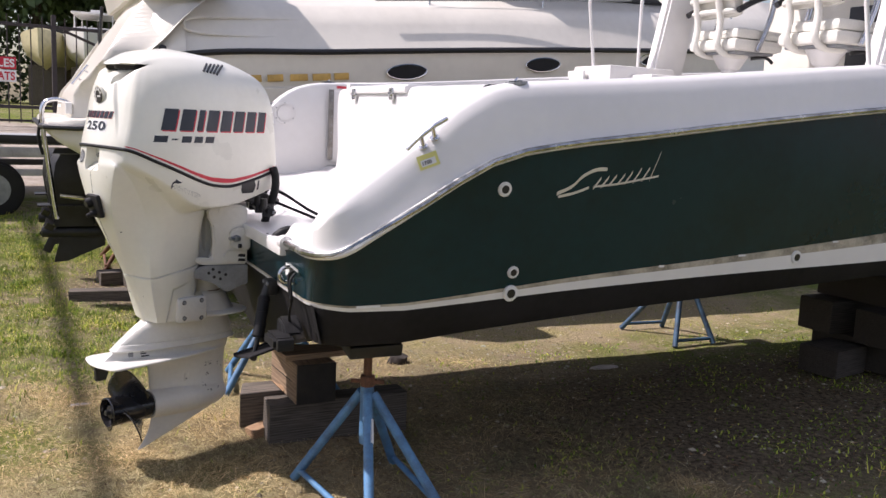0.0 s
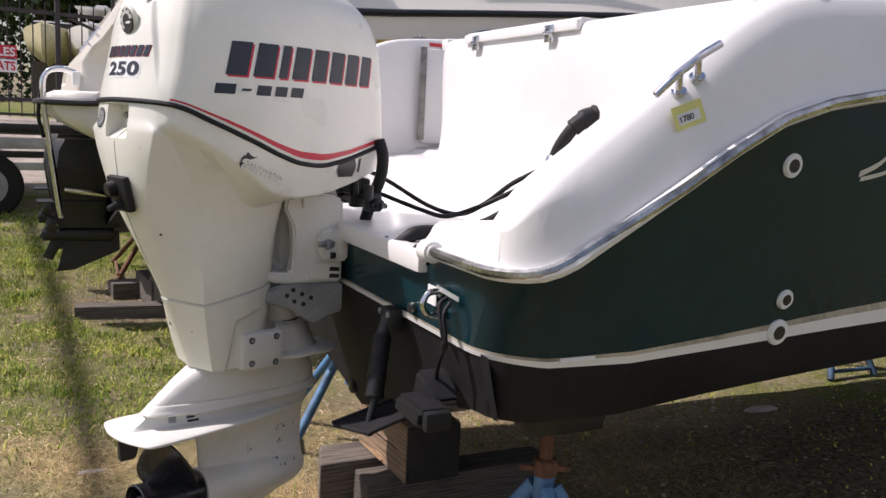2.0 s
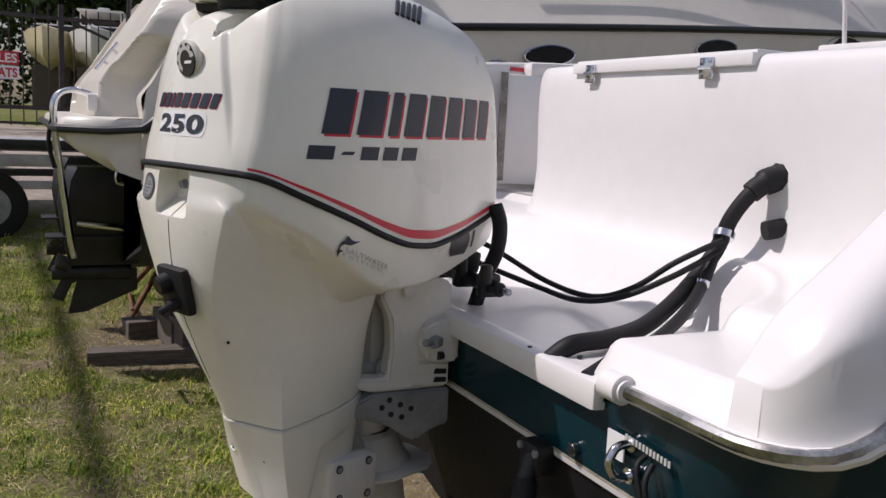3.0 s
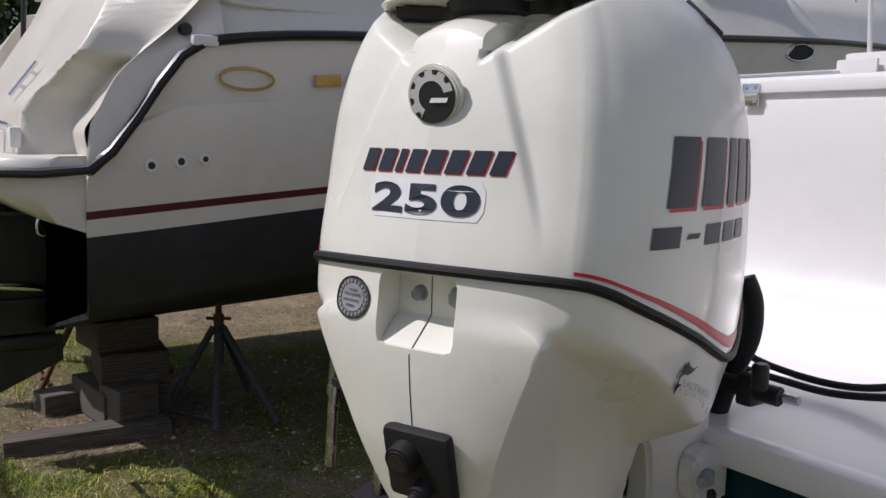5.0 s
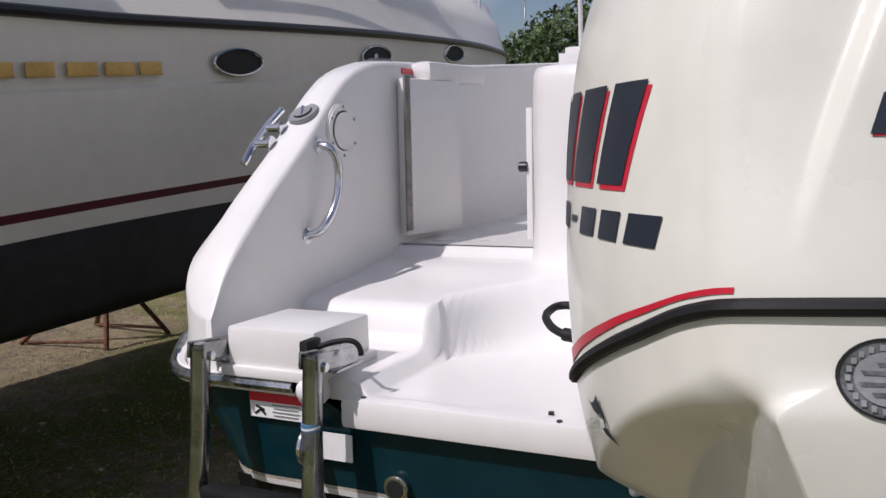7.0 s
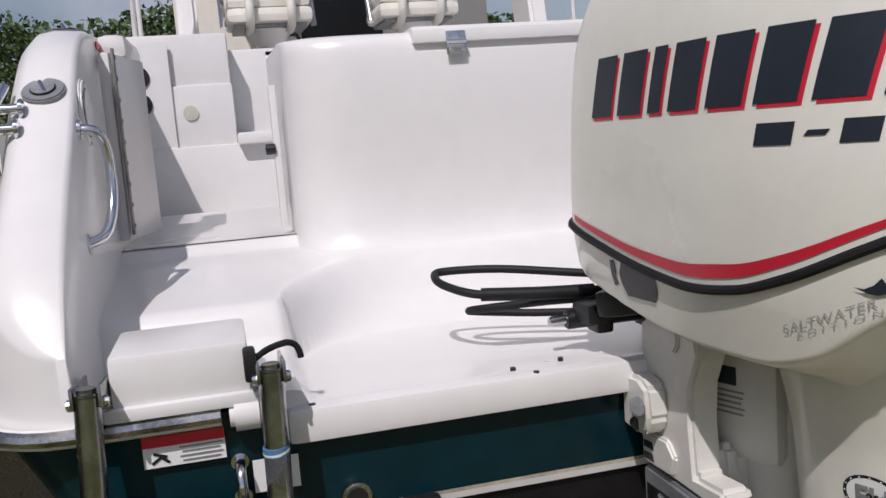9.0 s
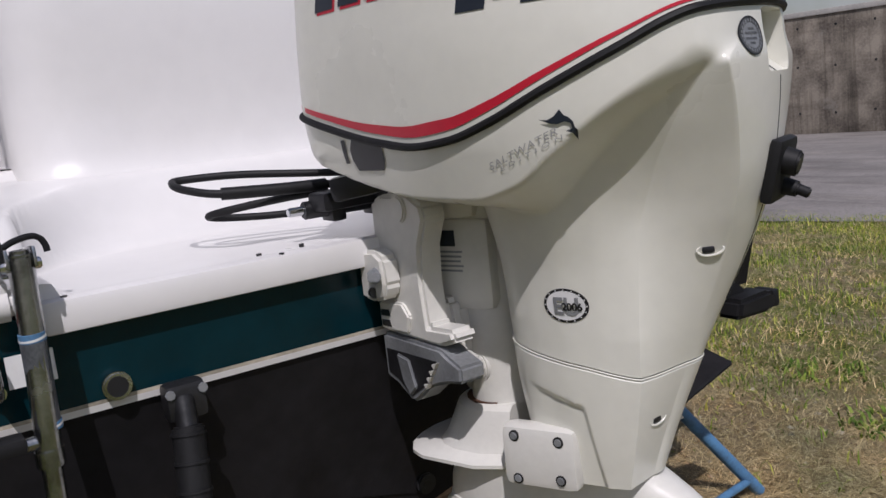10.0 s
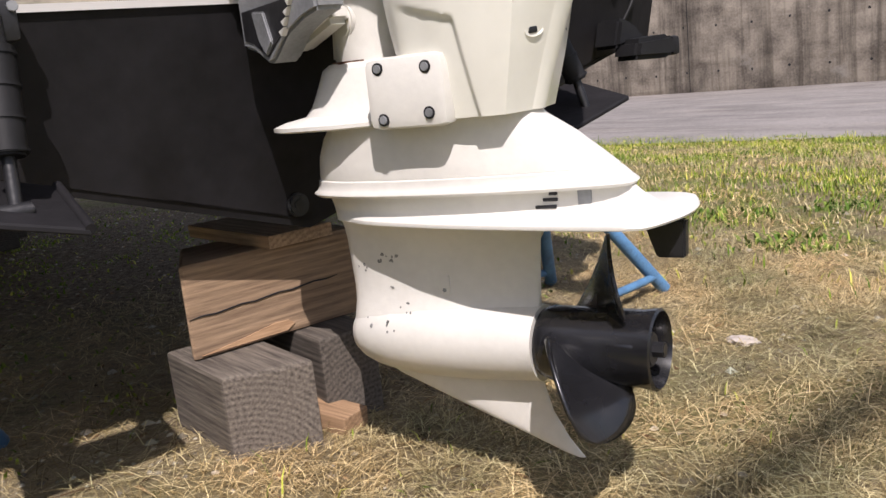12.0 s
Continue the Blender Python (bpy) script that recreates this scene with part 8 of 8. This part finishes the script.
def tree(at, height, spread_r, seed):
    """Tapered trunk, limbs and a ragged crown of leaf clusters with gaps."""
    rng = random.Random(seed)
    t = thing("tree", at, "leafy green tree at the edge of the yard", "tree", group="trees")
    v, f = [], []
    def add(vv, ff):
        k = len(v)
        v.extend(vv)
        f.extend([tuple(i + k for i in q) for q in ff])
    trunk_top = height * 0.55
    add(*tube_mesh([(0, 0, -0.2), (0.05, 0.02, trunk_top * 0.5), (0.1, -0.05, trunk_top)], [0.02 * height, 0.015 * height, 0.009 * height], 8))
    centres = []
    for k in range(9):
        a = rng.uniform(0, 6.28)
        z0 = height * rng.uniform(0.3, 0.55)
        r = spread_r * rng.uniform(0.45, 0.95)
        end = Vector((math.cos(a) * r, math.sin(a) * r, z0 + height * rng.uniform(0.1, 0.4)))
        add(*tube_mesh([(0.06, 0, z0), tuple(end * 0.5 + Vector((0, 0, z0 * 0.5))), tuple(end)], [0.007 * height, 0.005 * height, 0.002 * height], 5))
        centres.append(end)
    link_mesh("trunk", v, f, BARK, t, "brown tapered trunk with limbs")
    for k in range(26):
        a = rng.uniform(0, 6.28)
        r = spread_r * math.sqrt(rng.random()) * 0.85
        centres.append(Vector((math.cos(a) * r, math.sin(a) * r, height * rng.uniform(0.34, 0.95) * (1 - 0.25 * r / spread_r))))
    n = 5200
    c = np.array([centres[rng.randrange(len(centres))] for _ in range(n)])
    rs = np.random.RandomState(seed)
    d = rs.normal(size=(n, 3)) * np.array([0.30, 0.30, 0.22]) * spread_r * 0.55
    p = c + d
    p[:, 2] = np.maximum(p[:, 2], height * 0.16)
    s = rs.uniform(0.10, 0.24, (n, 1)) * height / 11
    e1 = rs.normal(size=(n, 3))
    e1 /= np.linalg.norm(e1, axis=1)[:, None]
    e2 = np.cross(e1, rs.normal(size=(n, 3)))
    e2 /= np.linalg.norm(e2, axis=1)[:, None]
    quad = np.stack([p - e1 * s, p + e2 * s * 0.6, p + e1 * s, p - e2 * s * 0.6], axis=1).reshape(-1, 3)
    me = bpy.data.meshes.new("crown")
    me.from_pydata(quad.tolist(), [], [(4 * i, 4 * i + 1, 4 * i + 2, 4 * i + 3) for i in range(n)])
    finish("crown", me, LEAF, t, "ragged green crown", smooth=False)
    return t


for k, (x, y, h) in enumerate(((-9, 50, 15), (-4, 49, 16), (0.5, 52, 17), (5, 50, 16), (10, 52, 15), (-14, 48, 15), (15, 52, 15), (-2, 55, 18), (3, 54, 18), (20, 50, 14))):
    tree((x, y, RISE(y) - 0.1), h, h * 0.36, 100 + k)
far_wood = bpy.data.meshes.new("far_wood")
rs = np.random.RandomState(5)
n = 150000
ang = rs.uniform(-0.35, 2.2, n)
rad = rs.uniform(62, 75, n)
hgt = 10.5 + 1.6 * np.sin(ang * 9) + 1.2 * np.sin(ang * 23 + 1) + 8 * np.clip((ang - 1.2) / 0.3, 0, 1)
p = np.stack([rad * np.cos(ang), rad * np.sin(ang), np.abs(rs.uniform(0, 1, n)) ** 0.7 * hgt], axis=1)
s = rs.uniform(0.10, 0.34, (n, 1))
e1 = rs.normal(size=(n, 3))
e1 /= np.linalg.norm(e1, axis=1)[:, None]
e2 = np.cross(e1, rs.normal(size=(n, 3)))
e2 /= np.linalg.norm(e2, axis=1)[:, None]
quad = np.stack([p - e1 * s, p + e2 * s * 0.7, p + e1 * s, p - e2 * s * 0.7], axis=1).reshape(-1, 3)
far_wood.from_pydata(quad.tolist(), [], [(4 * i, 4 * i + 1, 4 * i + 2, 4 * i + 3) for i in range(n)])
tagged(finish("far_wood", far_wood, LEAF, None, "", smooth=False), "dense green woods along the far edge of the yard", "woods", kind="stuff")

# wall details: form tie holes, pour lines and capping
hole_mesh = bpy.data.meshes.new("tie_hole")
bm = cyl_bm((0, 0.004, 0), (0, -0.02, 0), 0.040, n=10)
bm.to_mesh(hole_mesh)
bm.free()
hole_mesh.materials.append(BLACK)
for i in range(34):
    for z in (0.80 + 0.02 * math.sin(i * 2.3), 2.26 + 0.03 * math.sin(i * 1.7), 3.45):
        o = new("tie_hole", hole_mesh)
        o.parent = wall
        o.location = (-6 + 1.16 * i + 0.04 * math.sin(i * 5.1 + z), 0.0, z)
box("capping", (140, 0.6, 0.16), (30, -0.25, 3.87), material("pale_concrete", (0.42, 0.40, 0.37), 0.9, var=0.15, scale=1.0, bump=0.3), wall, "pale concrete capping", 0.02)
for i in (0, 3, 5, 8):
    box("pour_joint", (0.018, 0.012, 3.7), (-4.5 + 4.1 * i, 0.001, 1.87), DARKMETAL, wall, "", 0)

# overhead cable bundle whose shadow crosses the grass
cable_run = thing("overhead_cable", (-8.2, 1.5, 11.0), "thick black overhead cable bundle high above the yard", "cable")
tube("cable", [(-0.1, -40, 0.6), (0, -15, 0.1), (0.02, 5, 0), (-0.08, 25, 0.3), (-0.2, 45, 0.9)], 0.06, RUBBER, cable_run, "", 8, 6)

# ---- grass, straw, leaves and stones ----
def blades_material(name, a, b, c):
    m = bpy.data.materials.new(name)
    m.use_nodes = True
    nt = m.node_tree
    p = nt.nodes["Principled BSDF"]
    p.inputs["Roughness"].default_value = 0.75
    p.inputs["Specular IOR Level"].default_value = 0.2
    g = nt.nodes.new("ShaderNodeNewGeometry")
    r = nt.nodes.new("ShaderNodeValToRGB")
    r.color_ramp.elements[0].color, r.color_ramp.elements[1].color = (*a, 1), (*c, 1)
    e = r.color_ramp.elements.new(0.5)
    e.color = (*b, 1)
    nt.links.new(g.outputs["Random Per Island"], r.inputs["Fac"])
    tc = nt.nodes.new("ShaderNodeTexCoord")
    drift = nt.nodes.new("ShaderNodeTexNoise")
    drift.inputs["Scale"].default_value = 2.3
    drift.inputs["Detail"].default_value = 5
    nt.links.new(tc.outputs["Object"], drift.inputs["Vector"])
    tone = nt.nodes.new("ShaderNodeValToRGB")
    tone.color_ramp.elements[0].position, tone.color_ramp.elements[1].position = 0.36, 0.64
    tone.color_ramp.elements[0].color, tone.color_ramp.elements[1].color = (0.78, 0.86, 0.74, 1), (1.50, 1.36, 1.15, 1)
    nt.links.new(drift.outputs["Fac"], tone.inputs["Fac"])
    x = nt.nodes.new("ShaderNodeMixRGB")
    x.blend_type = "MULTIPLY"
    x.inputs[0].default_value = 1
    nt.links.new(r.outputs["Color"], x.inputs[1])
    nt.links.new(tone.outputs["Color"], x.inputs[2])
    nt.links.new(x.outputs["Color"], p.inputs["Base Color"])
    return m


def under_boat(x, y):
    return (x > 0.3) & (x < 7) & (np.abs(y - CY) < 1.2)


def lane_side(x, y, rs):
    edge = np.clip(1.5 - (y - np.interp(x, [0, 3, 5.6, 8], [-9.9, -8.26, -6.9, -6.0])) / 1.1, 0, 1)
    patchy = np.clip(0.38 + 0.75 * np.sin(x * 1.9 + y) * np.sin(y * 2.3 + 0.4) + 0.35 * np.sin(x * 5.1) * np.sin(y * 4.3 + x), 0.06, 1)
    thick = np.clip((-y - 1.0) / 1.2, 0.05, 1) * np.maximum(edge, patchy)
    return rs.rand(len(x)) < thick


def scatter(name, n, x0, x1, y0, y1, height, width, lean, mat, seed, label, keep=None, clump=0.0):
    rs = np.random.RandomState(seed)
    x, y = rs.uniform(x0, x1, n), rs.uniform(y0, y1, n)
    if clump:
        cx, cy = rs.uniform(x0, x1, max(4, n // 60)), rs.uniform(y0, y1, max(4, n // 60))
        k = rs.randint(0, len(cx), n)
        pick = rs.rand(n) < 0.6
        x = np.where(pick, cx[k] + rs.normal(size=n) * clump, x)
        y = np.where(pick, cy[k] + rs.normal(size=n) * clump, y)
    if keep is not None:
        ok = keep(x, y, rs)
        x, y = x[ok], y[ok]
        n = len(x)
    z = np.array([ground_z(a, b) for a, b in zip(x, y)]) - 0.004
    a = rs.uniform(0, 6.283, n)
    h = rs.uniform(0.45, 1.0, n) * height
    ln = rs.uniform(0.3, 1.0, n) * lean
    w = rs.uniform(0.6, 1.2, n) * width
    dx, dy = np.cos(a), np.sin(a)
    base = np.stack([x, y, z], 1)
    side = np.stack([-dy, dx, np.zeros(n)], 1) * w[:, None]
    mid = base + np.stack([dx * ln * h * 0.35, dy * ln * h * 0.35, h * 0.6 / np.sqrt(1 + ln * ln * 0.5)], 1)
    tip = base + np.stack([dx * ln * h, dy * ln * h, h / np.sqrt(1 + ln * ln * 1.6)], 1)
    v = np.stack([base - side, base + side, mid + side * 0.7, mid - side * 0.7, tip], 1).reshape(-1, 3)
    me = bpy.data.meshes.new(name)
    k = np.arange(n)[:, None] * 5
    fs = (k + np.array([0, 1, 2, 3])).tolist() + (k + np.array([3, 2, 4])).tolist()
    me.from_pydata(v.tolist(), [], fs)
    return tagged(finish(name, me, mat, None, "", smooth=False), label, "grass", kind="stuff")


GREEN_BLADE = blades_material("green_blades", (0.045, 0.095, 0.008), (0.17, 0.26, 0.025), (0.46, 0.47, 0.10))
DRY_BLADE = blades_material("dry_blades", (0.055, 0.038, 0.018), (0.33, 0.25, 0.13), (0.78, 0.67, 0.44))


def thin_near_hull(x, y, rs):
    worn = np.clip((np.hypot(x - 0.4, y + 0.1) - 1.3) / 1.0, 0.03, 1) * np.clip((np.hypot(x - 0.25, y - 4.25) - 0.55) / 0.5, 0.08, 1)
    worn = worn * np.clip(0.62 + 0.55 * np.sin(x * 7.1 + 2 * np.sin(y * 3.3)) * np.sin(y * 6.3 + 2 * np.sin(x * 2.7)), 0.12, 1)
    return rs.rand(len(x)) < worn * np.where(under_boat(x, y), 0.12, np.clip(0.35 + 0.5 * np.sin(x * 1.3 + 0.7) * np.sin(y * 1.1) + 0.35, 0.15, 1))


scatter("grass", 150000, -3.4, 0.6, -1.2, 8.0, 0.045, 0.0024, 1.3, GREEN_BLADE, 1, "short green grass of the yard", thin_near_hull, 0.09)
scatter("grass", 34000, -3.2, 0.4, 0.2, 8.0, 0.085, 0.0034, 1.2, GREEN_BLADE, 21, "taller tufts of green grass in the yard", thin_near_hull, 0.045)
scatter("dry_grass", 30000, -3.2, 0.4, -0.5, 7.0, 0.05, 0.0014, 3.0, DRY_BLADE, 22, "dry clippings between the grass of the yard", None, 0.12)
scatter("grass", 9000, 0.2, 7.0, 1.0, 7.0, 0.055, 0.0025, 0.9, GREEN_BLADE, 2, "short green grass of the yard", thin_near_hull, 0.10)
scatter("grass", 50000, -0.8, 6.5, -8.3, -1.0, 0.075, 0.0034, 1.0, GREEN_BLADE, 3, "short green grass beside the lane", lane_side, 0.10)
scatter("dry_grass", 170000, -1.7, 2.2, -2.5, 1.4, 0.065, 0.0009, 4.2, DRY_BLADE, 4, "dry straw and cut grass on the soil", lambda x, y, rs: rs.rand(len(x)) < np.where(under_boat(x, y), 0.3, np.clip(0.75 + 0.5 * np.sin(x * 2.9 + 1) * np.sin(y * 3.3), 0.2, 1) * np.clip((y + 2.4) / 0.9, 0.15, 1)), 0.16)
scatter("dry_grass", 14000, -3.0, 7.0, 2.0, 7.0, 0.05, 0.0018, 2.6, DRY_BLADE, 5, "dry straw and cut grass on the soil", None, 0.12)
scatter("dry_grass", 62000, -0.8, 6.5, -8.0, -1.8, 0.07, 0.0017, 2.4, DRY_BLADE, 6, "dry straw and cut grass beside the lane", None, 0.15)


scatter("weeds", 5000, 0.8, 5.5, -2.3, 1.3, 0.035, 0.0055, 1.6, GREEN_BLADE, 11, "small weeds on the soil under the boat", None, 0.10)
scatter("leaf_litter", 6000, -0.6, 5.5, -2.6, 1.6, 0.024, 0.0075, 5.0, blades_material("dead_leaves", (0.05, 0.032, 0.02), (0.17, 0.095, 0.05), (0.42, 0.30, 0.19)), 12, "dead leaves and bark scraps on the soil", None, 0.25)
CLOVER = blades_material("clover_leaves", (0.04, 0.085, 0.012), (0.10, 0.17, 0.025), (0.22, 0.28, 0.06))
for k, (cx, cy, r) in enumerate(((2.67, -5.7, 0.55), (0.98, -2.33, 0.26), (0.66, -2.8, 0.22), (0.44, -1.93, 0.25), (3.6, -4.2, 0.4))):
    scatter("clover", 260, cx - r, cx + r, cy - r, cy + r, 0.06, 0.008, 1.2, CLOVER, 40 + k, "low dark green clover patch in the dry grass", lambda x, y, rs, cx=cx, cy=cy, r=r: np.hypot((x - cx), (y - cy) * 0.8) < r * (0.4 + 0.6 * rs.rand(len(x))), 0.06)
# ragged weeds along the edge of the lane
scatter("grass", 5000, -1.0, 8.0, -10.2, -5.8, 0.16, 0.0045, 0.8, GREEN_BLADE, 7, "ragged weeds along the edge of the lane", lambda x, y, rs: np.abs(y - np.array([VERGE(a) for a in x]) - 0.05) < 0.22 * rs.rand(len(x)) + 0.02, 0.12)


def pebbles():
    rs = np.random.RandomState(9)
    v, f = [], []
    base = [(1, 0, 0), (-1, 0, 0), (0, 1, 0), (0, -1, 0), (0, 0, 0.8), (0, 0, -0.8)]
    tri_ = [(0, 2, 4), (2, 1, 4), (1, 3, 4), (3, 0, 4), (2, 0, 5), (1, 2, 5), (3, 1, 5), (0, 3, 5)]
    for i in range(9000):
        x, y = (rs.uniform(-1.5, 5.5), rs.uniform(-3.5, 3.5)) if i % 3 else (rs.uniform(0.2, 3), rs.uniform(0.5, 5))
        r = rs.uniform(0.003, 0.011) if rs.rand() < 0.95 else rs.uniform(0.012, 0.022)
        k = len(v)
        rot = rs.uniform(0, 6.28)
        z = ground_z(x, y)
        for a, b, c in base:
            q = (1 + 0.35 * rs.randn() * 0.5)
            v.append((x + r * q * (a * math.cos(rot) - b * math.sin(rot)), y + r * q * (a * math.sin(rot) + b * math.cos(rot)), z + r * 0.7 * c * q))
        f.extend([tuple(j + k for j in t) for t in tri_])
    me = bpy.data.meshes.new("gravel")
    me.from_pydata(v, [], f)
    tagged(finish("gravel", me, blades_material("gravel_stones", (0.12, 0.10, 0.085), (0.30, 0.27, 0.23), (0.50, 0.47, 0.43)), None, "", smooth=False), "scattered small stones on the soil", "gravel", kind="stuff")


pebbles()


def rock(name, at, size, mat, label, seed):
    bm = bmesh.new()
    bmesh.ops.create_icosphere(bm, subdivisions=3, radius=1)
    for vtx in bm.verts:
        vtx.co *= 1 + 0.35 * noise.noise(vtx.co * 1.7 + Vector((seed, seed, 0))) + 0.12 * noise.noise(vtx.co * 5 + Vector((0, seed, 0)))
        vtx.co = Vector((vtx.co.x * size[0], vtx.co.y * size[1], vtx.co.z * size[2]))
    me = bpy.data.meshes.new(name)
    bm.to_mesh(me)
    bm.free()
    o = finish(name, me, mat, None, "", True, 40)
    o.location = (at[0], at[1], ground_z(at[0], at[1]) + size[2] * 0.35)
    return tagged(o, label, "stone")


STONE = material("pale_stone", (0.55, 0.49, 0.44), 0.9, var=0.15, scale=20, bump=0.3)
DARKSTONE = material("dark_clod", (0.06, 0.05, 0.045), 0.95, var=0.3, scale=20, bump=0.5)
rock("stone", (-0.05, -0.83), (0.045, 0.03, 0.010), STONE, "pale flat stone on dry grass", 3)
rock("stone", (1.60, 1.35), (0.075, 0.06, 0.05), DARKSTONE, "dark clod of earth on the soil", 5)
rock("stone", (-0.50, 1.07), (0.05, 0.02, 0.008), STONE, "pale scrap lying in the grass", 7)
rock("stone", (2.95, 0.75), (0.12, 0.04, 0.01), STONE, "pale scrap of paper on the soil", 8)
